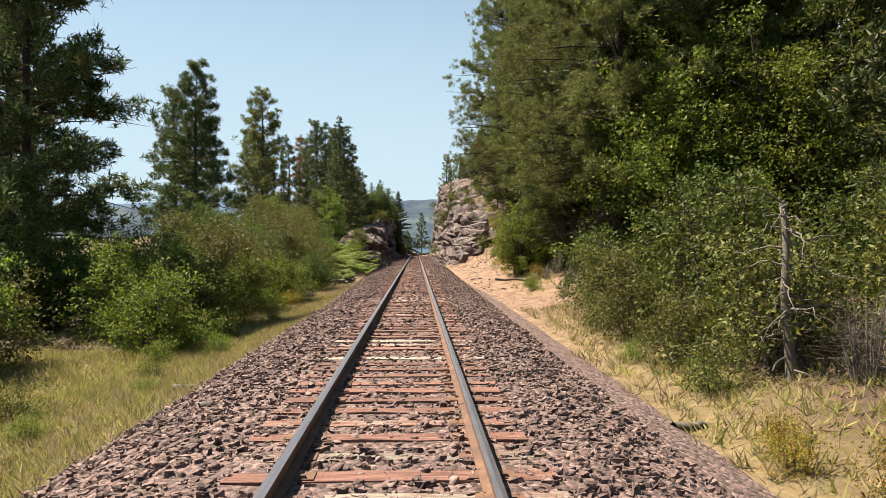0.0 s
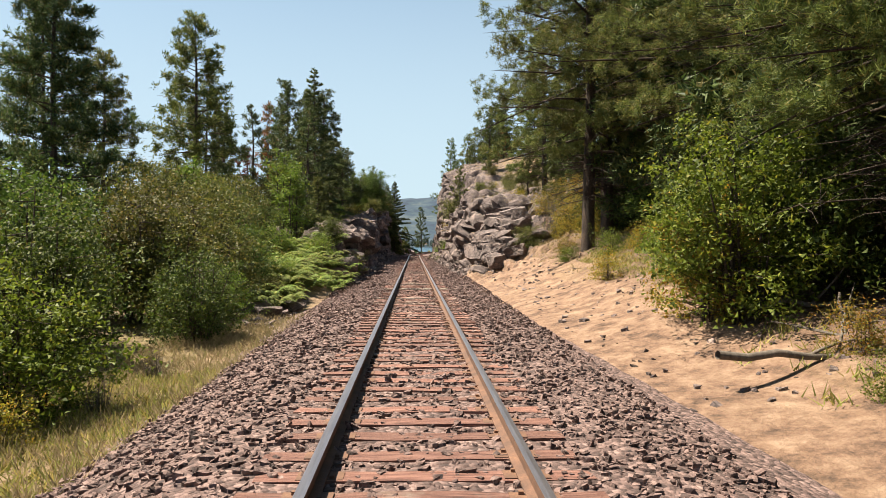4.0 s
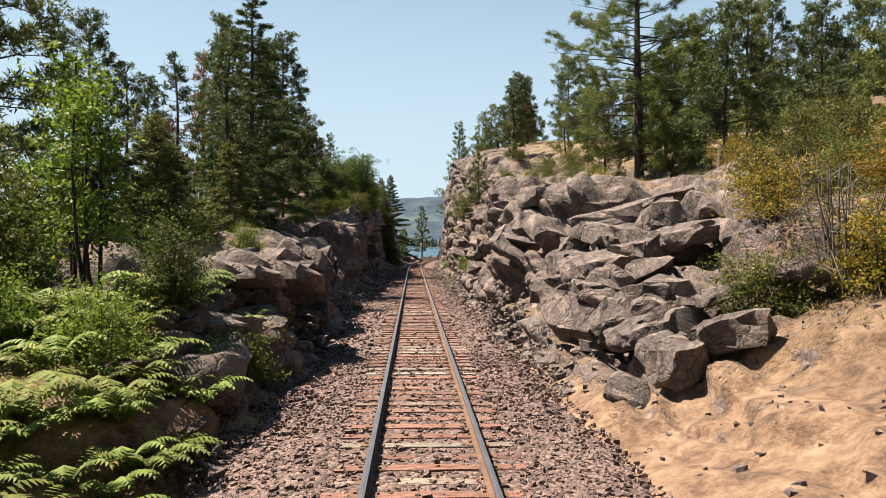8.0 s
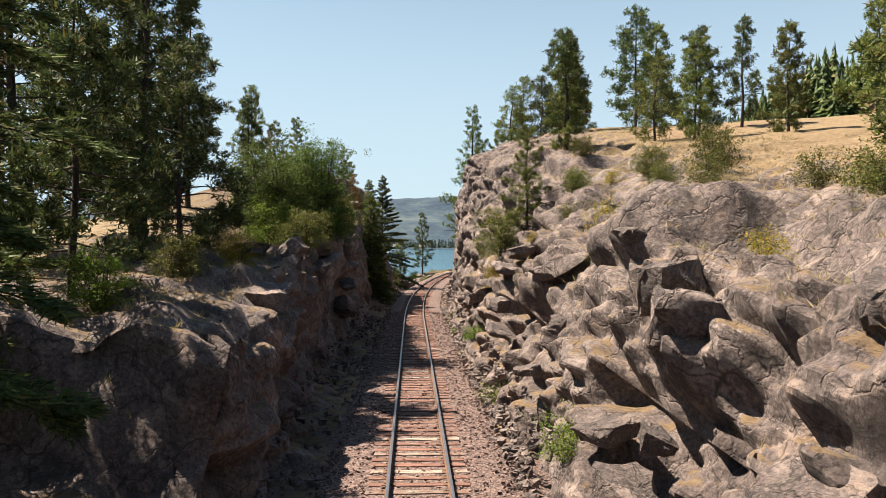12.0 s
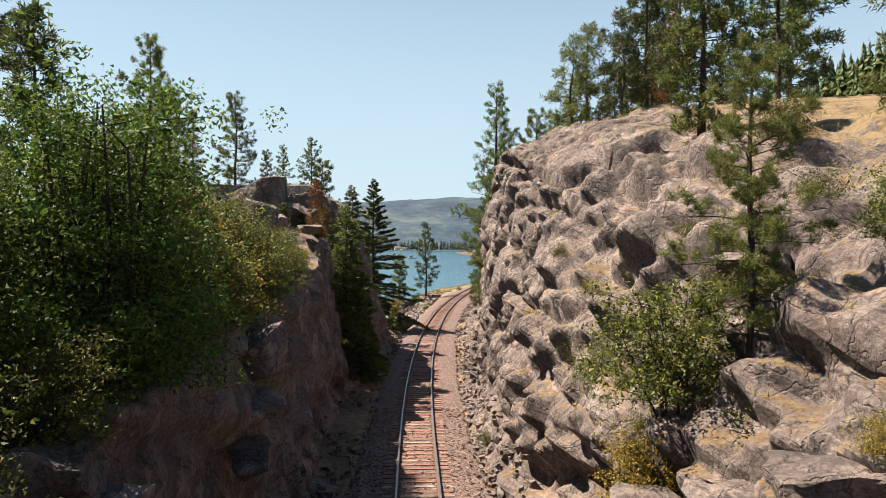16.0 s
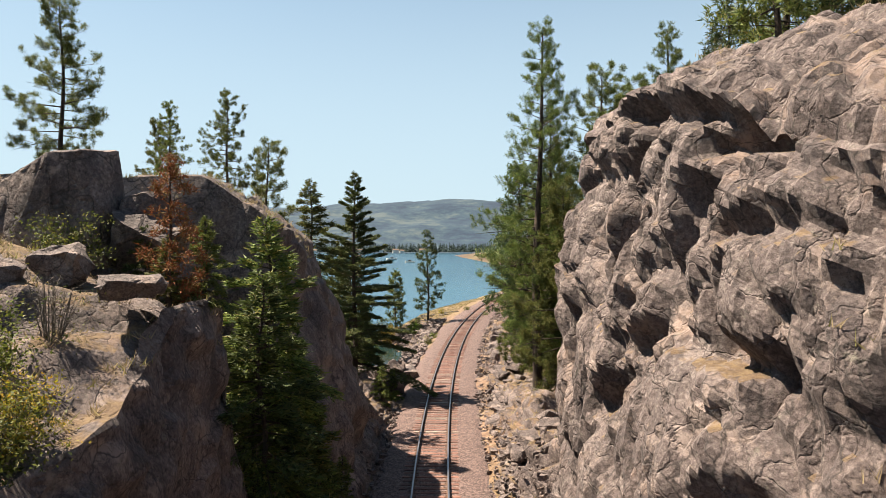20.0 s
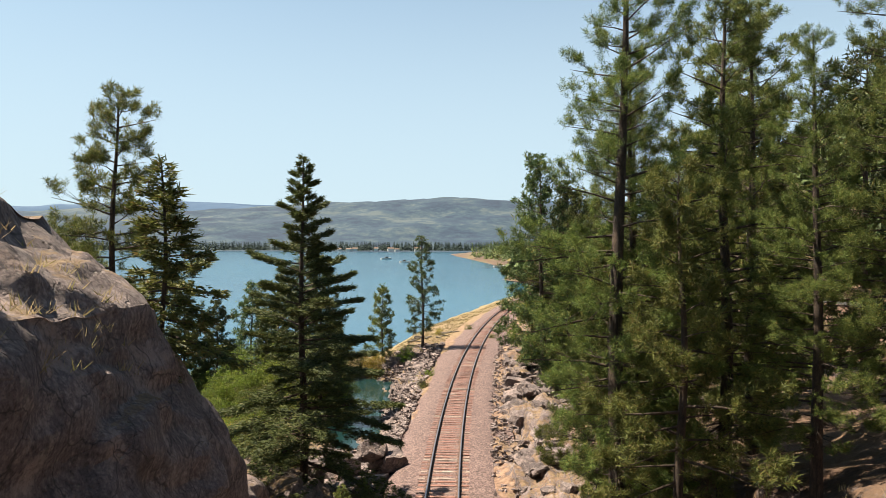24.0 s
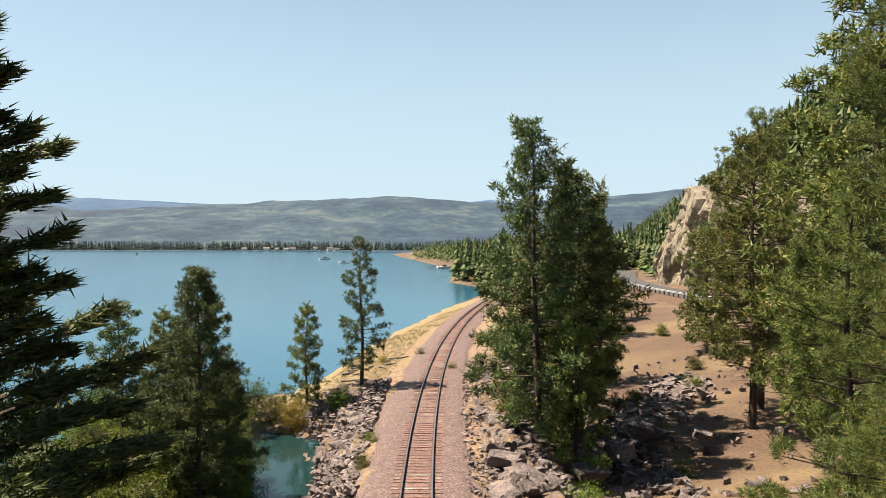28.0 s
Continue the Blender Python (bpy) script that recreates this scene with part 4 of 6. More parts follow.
def broadleaf(name, label, seed, height, radius, mat, leaves=2600, size=0.075, stems=5, low=0.1, category="shrub", group="shrubs", wood=None, clump=0.26):
    """A shrub or small broad-leaved tree at the origin: forking stems and clumps of leaves at their ends."""
    rng = np.random.RandomState(seed)
    root = thing(name, pose(0, 0, 0), label, category, group)
    sticks, ends = Soup(4), []
    for k in range(stems):
        a = rng.rand() * 6.28
        lean = rng.uniform(0.1, 0.95) * radius * 0.62
        top = np.array([math.cos(a) * lean, math.sin(a) * lean, height * rng.uniform(0.55, 0.95)])
        base = np.array([math.cos(a), math.sin(a), 0]) * radius * 0.12 - (0, 0, 0.2)
        t = np.linspace(0, 1, 7)[:, None]
        line = base + (top - base) * t + rng.randn(3) * 0.08 * height * t * (1 - t)
        r = 0.010 * height
        sticks.add(*tube(line[::2], np.linspace(r, r * 0.3, 4), 5))
        for q in range(11):
            f = rng.uniform(low + 0.08, 1)
            at = np.array([np.interp(f, t[:, 0], line[:, i]) for i in range(3)])
            d = unit(np.array([rng.randn(), rng.randn(), rng.uniform(-0.2, 0.8)]))
            reach = radius * rng.uniform(0.3, 0.8) * (1.15 - 0.5 * f)
            twig = at + d * reach * np.linspace(0, 1, 4)[:, None]
            sticks.add(*tube(twig[[0, 3]], [r * 0.35, r * 0.12], 3))
            ends += [twig[2], twig[3], twig[3] + rng.randn(3) * 0.15 * radius]
    linked("stem", sticks.mesh("stem", True), wood or BARK, root)
    ends = np.array(ends)
    ends = ends[ends[:, 2] > height * low * 0.5]
    which = rng.randint(0, len(ends), leaves)
    spread = clump * radius * (0.5 + rng.rand(len(ends)))[which][:, None]
    pts = ends[which] + unit(rng.randn(leaves, 3)) * spread * rng.rand(leaves, 1) ** 0.5 * (1, 1, 0.75)
    pts[:, 2] = np.maximum(pts[:, 2], 0.05)
    crown = Soup()
    crown.add(*leaves_at(pts, size, rng))
    linked("crown", crown.mesh("crown"), mat, root)
    return root


def place(model, x, y, size=1.0, turn=0.0, z=None, sink=0.05, label="", stretch=1.0):
    """A copy of a model on the ground."""
    ob = copy_thing(model, pose(0, 0, 0))
    h = drop_to(x, y) if z is None else z
    ob.matrix_basis = Matrix.LocRotScale((x, y, h - sink), Euler((0, 0, radians(turn))), (size * stretch, size * stretch, size))
    if label:
        tagged(ob, label)
    return ob


def discard(model):
    for o in (*model.children_recursive, model):
        bpy.data.objects.remove(o)


PINE_L = "tall ponderosa pine with long needles in clumps"
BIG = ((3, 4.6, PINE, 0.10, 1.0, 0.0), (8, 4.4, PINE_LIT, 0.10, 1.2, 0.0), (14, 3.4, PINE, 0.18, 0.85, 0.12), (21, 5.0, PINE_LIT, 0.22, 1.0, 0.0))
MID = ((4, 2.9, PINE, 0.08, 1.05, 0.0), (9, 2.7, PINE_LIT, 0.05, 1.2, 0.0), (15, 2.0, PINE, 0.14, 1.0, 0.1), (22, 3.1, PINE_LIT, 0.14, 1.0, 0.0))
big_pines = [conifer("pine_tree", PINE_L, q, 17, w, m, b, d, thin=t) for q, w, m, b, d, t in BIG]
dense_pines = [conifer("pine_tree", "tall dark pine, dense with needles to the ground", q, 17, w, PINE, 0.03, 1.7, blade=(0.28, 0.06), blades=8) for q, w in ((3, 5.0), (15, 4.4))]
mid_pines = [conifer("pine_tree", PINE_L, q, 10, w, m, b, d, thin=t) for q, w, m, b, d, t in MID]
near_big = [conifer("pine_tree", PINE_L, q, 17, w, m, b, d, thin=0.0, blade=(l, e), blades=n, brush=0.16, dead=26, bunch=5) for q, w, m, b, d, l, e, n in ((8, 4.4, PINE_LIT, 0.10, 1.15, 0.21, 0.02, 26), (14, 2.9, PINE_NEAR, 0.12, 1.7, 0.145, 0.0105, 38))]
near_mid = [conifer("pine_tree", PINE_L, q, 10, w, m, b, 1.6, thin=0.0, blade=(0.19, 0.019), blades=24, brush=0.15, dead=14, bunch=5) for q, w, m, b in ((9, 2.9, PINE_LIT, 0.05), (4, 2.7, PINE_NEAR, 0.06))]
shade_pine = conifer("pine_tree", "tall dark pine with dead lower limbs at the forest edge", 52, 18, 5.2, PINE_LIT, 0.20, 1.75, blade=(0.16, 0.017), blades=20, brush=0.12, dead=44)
small_pines = [conifer("pine_tree", "young pine with long needles in clumps", 6 + k, 5, 1.6 - 0.1 * k, PINE_LIT if k % 2 else PINE, 0.06, 1.3, blade=(0.22, 0.04), blades=9) for k in range(4)]
thin_pine = conifer("pine_tree", "thin sparse pine with grey green needles", 33, 11, 1.9, PINE, 0.25, 0.6, thin=0.3)
red_pine = conifer("dying_pine_tree", "dying young pine with rust red needles", 41, 6, 1.5, RED, 0.1, 0.9, blade=(0.22, 0.045), blades=8)
snag = conifer("dead_tree", "bare dead conifer with broken limbs", 47, 10, 1.4, RED, 0.2, 0.02, thin=0.45)
firs = [conifer("fir_tree", "dark fir with drooping layered branches", 5, 15, 4.4, FIR, 0.04, 1.3, 0.22, 0.2, "fir", blade=(0.24, 0.05), blades=10),
        conifer("fir_tree", "dark fir with drooping layered branches", 12, 14.0, 5.2, FIR, 0.03, 2.6, 0.10, 0.42, "fir", blade=(0.21, 0.042), blades=11)]
little_firs = [conifer("young_fir_tree", "young green fir on a rock ledge", 27 + k, 4, 1.6, FIR if k else PINE_LIT, 0.03, 1.7, 0.2, 0.25, "fir", 0.012, blade=(0.17, 0.04), blades=9) for k in range(2)]
green_tree = broadleaf("leafy_tree", "leafy green tree in full sun", 2, 9.6, 4.0, LEAF_BRIGHT, 46000, 0.062, 20, 0.02, "tree", "trees", clump=0.15)
dark_tree = broadleaf("leafy_tree", "dense green leafy tree on the rock ledge", 29, 6, 2.6, LEAF, 38000, 0.05, 20, 0.02, "tree", "trees", clump=0.19)
SHRUB_KINDS = (("dense dark green leafy shrub", LEAF), ("olive green shrub with fine leaves", LEAF_OLIVE), ("bright green leafy shrub", LEAF_BRIGHT), ("yellowing shrub in early autumn leaf", LEAF_YELLOW))
tall_shrubs = [broadleaf("shrub", "tall " + l, 61 + k, 4.4, 2.5, m, 15000, 0.056, 14, 0.02, clump=0.17) for k, (l, m) in enumerate(SHRUB_KINDS)]
shrubs = [broadleaf("shrub", l, 71 + k, 2.8, 1.8, m, 9000, 0.044, 12, 0.0, clump=0.18) for k, (l, m) in enumerate(SHRUB_KINDS)]
low_shrubs = [broadleaf("shrub", "low growing " + l, 81 + k, 1.1, 0.9, m, 2800, 0.029, 8, 0.0) for k, (l, m) in enumerate(SHRUB_KINDS)]
bare_shrub = broadleaf("bare_shrub", "leafless grey brown twiggy shrub", 65, 2, 1.3, LEAF_OLIVE, 150, 0.04, 22, 0.0, wood=GREYWOOD)
aspen = broadleaf("slender_tree", "slender young broad-leaved tree", 66, 8, 1.7, LEAF_BRIGHT, 2600, 0.085, 3, 0.2, "tree", "trees", clump=0.3)
rng = random.Random(7)

# model, x, y, height in metres: left of the line, then right of it
PINES = [
    (0, -14.5, 26.5, 19), (0, -19, 33, 18), (0, -18, 57, 16.5), (1, -16, 72.8, 16), (0, -22, 64, 15), (0, -26, 48, 17), (1, -24, 76, 14),
    (0, -14, 99, 15), (2, -17, 108, 13), (0, -12, 104, 14), (0, -9.4, 82, 7), (0, -8.6, 92, 8), (0, -8.0, 98, 7.5), (1, -19, 120, 12), (2, -10.5, 118, 8), (0, -21, 92, 14), (0, -24, 110, 13),
    (0, -12, 144.8, 6.4), (1, -7.6, 148.8, 4.4), (0, -8.4, 160, 9.5), (2, -11.6, 152.5, 4.2), (2, -9.4, 147.5, 3.2), (2, -16.5, 125, 16), (1, -6, 112, 5), (1, -11.5, 131, 7), (0, -15, 138, 9),
    (0, -18, 178, 13), (0, -18.9, 199, 12), (0, -16.6, 201, 9.5), (0, -20.6, 196, 9), (0, -11.3, 217, 12.5), (1, -14.5, 219, 9), (1, -17, 186, 7), (0, -7.0, 197, 13.4), (0, -6.2, 200.5, 8), (1, -9.6, 200, 9.5), (0, -13, 204, 8), (2, 2.1, 219.5, 13.6), (1, -2.6, 217.5, 8.6), (1, -8.4, 214.5, 6.5), (0, -16.5, 214, 10),
    
    (0, 9.4, 24.5, 17), (0, 9.8, 30.5, 18), (0, 9.0, 35.8, 16), (0, 10.5, 27.5, 18), (0, 10.2, 33.2, 17), (0, 10.6, 38, 17), (0, 10.5, 44, 18), (0, 10.8, 49, 18), (0, 9.9, 53, 16), (0, 12.2, 46.5, 18),
    (0, -10.6, 101.5, 14),
    (1, 12.6, 80.5, 6.5), (1, 10.4, 84.5, 5.5), (1, 13.5, 84, 7.2),
    (0, 13.5, 15, 18), (3, 15, 24, 19), (0, 12.8, 30, 14), (0, 13.5, 53, 14), (0, 14, 42, 14), (0, 15, 31, 18), (2, 17, 25, 18), 
    (0, 13, 10, 18), (2, 16, 38, 19), (0, 19, 30, 20), (2, 17, 52, 19), (0, 20, 44, 21), (3, 22, 18, 18), (0, 12.5, 56, 18), (2, 15, 60, 17), (0, 18, 6, 19), (0, 24, 34, 20), (0, 26, 48, 20), (3, 23, 57, 19), (0, 12, 38, 18),
    (0, 13.6, 77, 8), (1, 15, 84, 8), (2, 18, 90, 9), (0, 21, 82, 8.5), (1, 24, 96, 12), (3, 16.5, 96, 9), (2, 27, 88, 10), (0, 30, 104, 13), (1, 34, 92, 13), (1, 19, 74, 7.5), (0, 25, 72, 9), (1, 30, 78, 10),
    (1, 9.0, 138.4, 5.6), (1, 10.4, 140.5, 6.5), (0, 11.6, 137, 6), (1, 11.5, 126, 8), (2, 13.6, 134, 9), (1, 18, 118, 7), (0, 20, 122, 8), (1, 23, 116, 7), (2, 26, 128, 9), (3, 28, 112, 9), (1, 33, 122, 9), (1, 16, 120, 6), (0, 36, 108, 11),
    (0, 14, 140, 10), (2, 16, 145, 11), (3, 18, 150, 12), (0, 5.9, 111, 5.6), (0, 20, 136, 11), (1, 24, 142, 11),
    (1, 7.1, 161.5, 22.3), (1, 8.8, 164.5, 17), (0, 11.5, 163, 19), (3, 10.2, 168.5, 16), (0, 14.5, 167, 19), (1, 13.5, 175, 12), (3, 11.5, 157.5, 13), (1, 13, 156, 16), (0, 18, 160, 18), (1, 8.0, 166.5, 8), (3, 17, 172, 16), (1, 8.2, 162.5, 7), (0, 8.2, 158.8, 12), (1, 7.8, 164.5, 10),
    (0, 12.4, 200, 20.5), (0, 15.8, 204, 20), (3, 17.5, 207, 19), (1, 14.2, 198, 11), (2, 18.0, 214, 16), (2, 20, 211, 17), (1, 24, 220, 15), (1, 12.6, 206, 10), (3, 28, 202, 20), (0, 34, 200, 18), (1, 27, 192, 16), (3, 22, 184, 22), (0, 27, 178, 21), (0, 20, 179, 17),
    (0, 38, 226, 14), (2, 30, 240, 15), (1, 34, 250, 14), (0, 40, 262, 15), (2, 45, 280, 15), (0, 28, 255, 13), (1, 36, 285, 14), (0, 33, 300, 13),
]
for k, x, y, h in PINES:
    close = (k, x, y) == (0, 5.9, 111) or (0 < x < 15 and 150 < y < 178) or (x < 0 and 125 < y < 170)
    if (x < 0 and (y < 60 or 184 < y < 206)) or (7 < x < 14 and y < 56):
        place(dense_pines[int(y) % 2], x, y, h / 17, rng.uniform(0, 360))
        continue
    models, tall = (near_big if close else big_pines, 17) if h >= 12.5 else (near_mid if close else mid_pines, 10) if h >= 7 or close else (small_pines, 5)
    place(models[k % len(models)], x, y, h / tall, rng.uniform(0, 360))
for x, y, h in ((-18.4, 101, 13), (-21, 98, 12), (-9, 80, 11), (11.3, 125.7, 10)):
    place(thin_pine, x, y, h / 11, rng.uniform(0, 360))
for x, y, h in ((8.3, 26.2, 18), (7.2, 23.6, 18), (7.0, 31.2, 17), (7.9, 28.4, 17), (9.6, 27.6, 19), (9.6, 30.5, 18), (7.6, 32.5, 16), (11.5, 28, 19), (9.4, 36, 17), (12.5, 34, 19), (7.0, 49.5, 20), (8.2, 51.5, 21), (9.5, 40, 19), (9.2, 45, 18), (11, 47, 19), (12, 50.5, 18), (13.5, 44, 20), (11.6, 40.5, 19)):
    place(shade_pine, x, y, h / 18, rng.uniform(0, 360))
for x, y, h in ((-5.6, 136.7, 3.5), (-19.5, 103, 8), (15, 138, 6)):
    place(red_pine, x, y, h / 6, rng.uniform(0, 360))
for x, y, h in ((-17.5, 104, 13), (-14.7, 144.6, 5.0)):
    place(snag, x, y, h / 10, rng.uniform(0, 360))
for k, x, y, h in ((0, -9.6, 87.2, 16), (1, -4.25, 169.2, 15)):
    place(firs[k], x, y, h / 15, rng.uniform(0, 360))
for x, y, h in ((-9.8, 73, 5), (-8.6, 71.5, 4.2), (-10.8, 76, 5.5), (-7.4, 74.5, 4), (-5.2, 155, 4.5), (-2.2, 165, 2.4), (-9.8, 170, 3.2), (-7.5, 80, 4), (-8.5, 76, 4.5), (-1.6, 168, 2.2), (-6.8, 186, 5), (-5.8, 137.0, 1.8), (-5.2, 138.0, 2.2), (-6.5, 137.6, 1.6)):
    place(little_firs[int(x * 10) % 2], x, y, h / 4, rng.uniform(0, 360))
for x, y, z, h in ((-4.2, 139.5, 4.6, 5.2), (-4.0, 142.5, 4.0, 4.0), (-4.4, 141, 5.8, 5.5), (-3.7, 142.4, 1.2, 5.4), (-3.4, 140.6, 0.6, 4.4), (-3.2, 143.0, 0.4, 3.6), (-3.0, 144.4, 0.0, 3.0), (-4.6, 140.2, 3.0, 4.6), (-2.9, 147.2, -0.2, 2.6)):
    place(little_firs[int(y * 2) % 2], x, y, h / 4, rng.uniform(0, 360), z)
place(near_big[0], 11.4, 82.2, 15 / 17, 40, stretch=1.3)
place(shade_pine, 30.8, 205.5, 22 / 18, 70)
place(green_tree, 8.6, 22, 1.0, 30)
place(green_tree, 11.5, 20, 0.9, 130)
place(dark_tree, -5.2, 110.2, 0.85, 200)
place(dark_tree, -7.0, 108, 0.8, 20)
place(dark_tree, -6.5, 114, 0.8, 100)
for x, y, h in ((-7.6, 63, 6.5), (-7.0, 62.2, 5.5), (-12, 60, 6)):
    place(aspen, x, y, h / 8, rng.uniform(0, 360))
SHRUBS = [
    (2, -10.8, 13, 3.2), (1, -10.7, 17, 3), (2, -10, 10, 3), (2, -9, 22, 3.5), (1, -7.7, 24, 3.2), (2, -11, 16, 3.5), (1, -8, 30, 3.8), (2, -7.3, 29, 2.8), (1, -9.5, 35, 4.2), (0, -7.9, 37, 3.6), (2, -7.4, 20, 2.8), (2, -8.6, 26, 3), (0, -12.5, 24, 4), (0, -11, 31, 4), (1, -12.5, 38, 4.5), (2, -6, 33, 2.6), (2, -9.6, 14, 1.4), (2, -7.3, 21, 1.6), (0, -13, 10, 3.4), (0, -16, 18, 4), (1, -10.3, 10, 2), (2, -11.0, 8, 2.4), (2, -10.5, 6, 2.8),
    (1, -8.2, 43, 4.0), (0, -11.5, 43, 5), (1, -10, 48.5, 4.4), (1, -13.5, 60, 5), (0, -13, 30, 4), (2, -14, 20, 3.5), (0, -15, 12, 3.4), (2, -5.0, 58, 1.4), (0, -4.6, 60, 1.6), (2, -5.3, 71, 1.5), (0, -9.4, 39, 4.2), (0, -13.5, 47, 5), (0, -14, 67, 4.5), (0, -5.6, 40, 2.4), (1, -12, 72, 4), (0, -8.2, 70, 3), (1, -10.6, 78, 3.4),
    (3, -6.6, 100, 1.5), (1, -7, 95, 1.6), (1, -4.8, 123.5, 2.2), (1, -5.7, 124.5, 2.0), (0, -4.4, 125.2, 1.6), (1, -6.6, 126, 2.0), (3, -5.3, 127, 1.0), (1, -4.3, 122, 1.8), (0, -5.4, 121, 2.2), (1, -5.6, 113, 3.6), (1, -6.6, 115, 3.8), (1, -5.2, 116, 3.4), (1, -7.4, 118.5, 3.6), (1, -5.8, 119.5, 3.4), (1, -6.6, 122, 3.0), (1, -4.6, 120.8, 2.0), (2, -3.3, 64.6, 1.0), (2, -3.5, 61.0, 1.1), (2, -4.4, 62.2, 0.9), (1, -4.6, 66.6, 0.8), (2, -3.8, 59.6, 0.9), (3, -6.4, 128.0, 1.3), (3, -5.6, 130.6, 0.9), (1, -8.0, 137.0, 1.3), (1, -8.5, 116, 3.8), (1, -4.4, 105.5, 2.2), (1, -4.3, 108, 1.8), (2, -7.5, 91, 1.6), (1, -6.4, 120, 2.6), (1, -7.5, 116, 3), (1, -5.6, 126, 1.4), (3, -4.6, 118, 2.2), (1, -7, 132, 1.4), (1, -8.4, 122, 2.4), (1, -5.2, 122, 1.7), (1, -9, 128, 1.6), (3, -5.0, 114.5, 2.4), (1, -4.4, 113, 2.2), (1, -4.3, 116, 2.0), (0, -5.4, 111.5, 2.6), (1, -4.3, 119.6, 1.6), (1, -5.8, 117, 2.6), (0, -8.8, 112, 3.4), (2, -6.6, 107, 2.4), (1, -5.6, 130, 1.2), (1, -8.6, 104, 2),
    (0, 6.6, 14, 3.2), (1, 6.0, 11, 2.6), (0, 8.0, 17, 3.4), (3, 5.4, 34.6, 2.2), (2, 5.7, 34.0, 3.5), (0, 7.2, 34.2, 3.4), (2, 6.9, 35.5, 2.6), (1, 9, 36, 2.0), (2, 6.4, 39, 0.9), (3, 5.6, 42, 0.9), (2, 7.6, 43, 1.2), (1, 7.2, 15.5, 3), (0, 9.5, 13, 3.4), (1, 8, 10, 2.6), (0, 11, 44, 3), (1, 10.4, 49, 2.4), (2, 6.8, 46, 1.0), (3, 7.6, 45, 0.9), (2, 5.2, 29.5, 0.6), (3, 5.8, 31, 0.7), (2, 5.0, 27.5, 0.6),
    (1, 6.3, 60.0, 1.7), (3, 8.2, 59.2, 1.7), (3, 9.4, 60.4, 1.6), (1, 8.4, 63.4, 1.8), (3, 6.4, 51.5, 0.8), (2, 5.9, 48.5, 0.7), (3, 8.0, 52.5, 1.4), (3, 10.2, 64, 1.6), (1, 12, 66, 2.0), (3, 9.6, 67, 1.4), (1, 13, 70, 2.2), (3, 11, 60, 1.8), (3, 13.5, 64, 2.0), (3, 12.4, 74, 1.6), (1, 15.4, 72, 2.6),
    (1, 4.8, 111.9, 2.9), (3, 4.5, 112.6, 2.0), (3, 6.6, 98.5, 1.2), (1, 13, 104, 2.2), (1, 12, 109, 2), (1, 8.4, 110.5, 1.6), (1, 4.7, 117, 1.2), (1, 11, 119, 1.6),
    (2, -8.5, 180, 2.2), (1, -7.5, 176, 2.4), (3, -10, 176, 1.8), (1, -12, 181, 2.4), (0, -9.5, 184, 2.8), (2, -9.6, 212, 3.6), (0, -12.5, 212.5, 4), (2, -8.0, 216, 3.0), (1, -5.0, 217, 3), (3, -3.4, 215, 2.6), (2, 0.2, 216, 2), (2, -14.5, 210, 4), (0, -10.4, 220, 4), (2, -17, 209, 3.6), (1, -6.2, 179, 1.2), (1, -9, 173, 2), (2, -13, 175, 2.4), (0, -15, 180, 3), (0, -13, 224, 3.4), (2, -18, 190, 3.6), (0, -20, 208, 4),
    (0, 9.2, 53, 2.4), (0, 9.6, 41, 2.8), (0, 10, 46, 3), (1, -9, 178, 1.8), (2, -11, 179.5, 2.2), (1, -13.5, 178, 2.4), (2, -15.5, 176, 2.8), (1, -17.5, 180, 2.6), (0, -13, 184, 2.4), (2, -10.5, 187, 2.4), (1, -16, 185, 2.6), (2, -19.5, 183, 3), (1, -6.8, 47, 3.0), (2, -6.0, 44, 1.8), (0, -7.2, 50, 2.6), (1, -7.4, 43.5, 3.4), (2, -5.6, 51, 1.3), (0, -6.2, 41.5, 2.0), (1, -8.5, 46.5, 4), (2, -7.8, 53, 2.2), (1, -5.6, 48.5, 1.0), (1, 4.6, 113, 0.5), (3, 4.9, 118, 0.45), (1, 4.4, 121, 0.4), (1, 5.2, 124, 0.5), (3, 4.6, 127, 0.4), (1, 5.0, 115.5, 0.5), (1, 4.7, 104, 0.6), (3, 5.5, 107, 0.5), (1, 6.4, 113, 0.8), (1, 7.5, 108, 0.9), (1, 9, 114, 0.9), (3, 10.5, 111, 0.8), (1, 8, 103, 1.0), (1, 11.5, 106, 1.2), (1, 7.2, 117, 0.7), (1, 5.8, 96, 0.7), (1, 7.8, 93, 1.0), (3, 6.8, 88, 0.8), (1, 9.5, 88, 1.2), (1, 7.4, 84, 0.9), (3, 8.6, 79, 0.9), (1, 12, 92, 1.4), (1, 14, 98, 1.4), (2, -9.5, 195.5, 4.6), (2, -10.8, 199, 4.4), (2, -6.2, 199.5, 3.4), (0, -5.9, 203, 3.4), (2, -12.4, 196, 4), (0, -8.6, 204, 4), (2, -7.4, 208, 3.6), (2, -8.4, 192.5, 3.2), (1, -11, 191, 3), (2, -14, 193, 3.6), (0, -15.5, 198, 4), (1, 5.0, 12, 1.5), (1, 4.9, 14.5, 1.7), (1, 5.3, 17, 2.1), (0, 5.6, 19.5, 2.2), (1, 4.7, 10, 0.9), (1, 4.6, 16.2, 0.9), (2, 4.4, 12.8, 0.5), (2, -1.2, 182.5, 1.0),
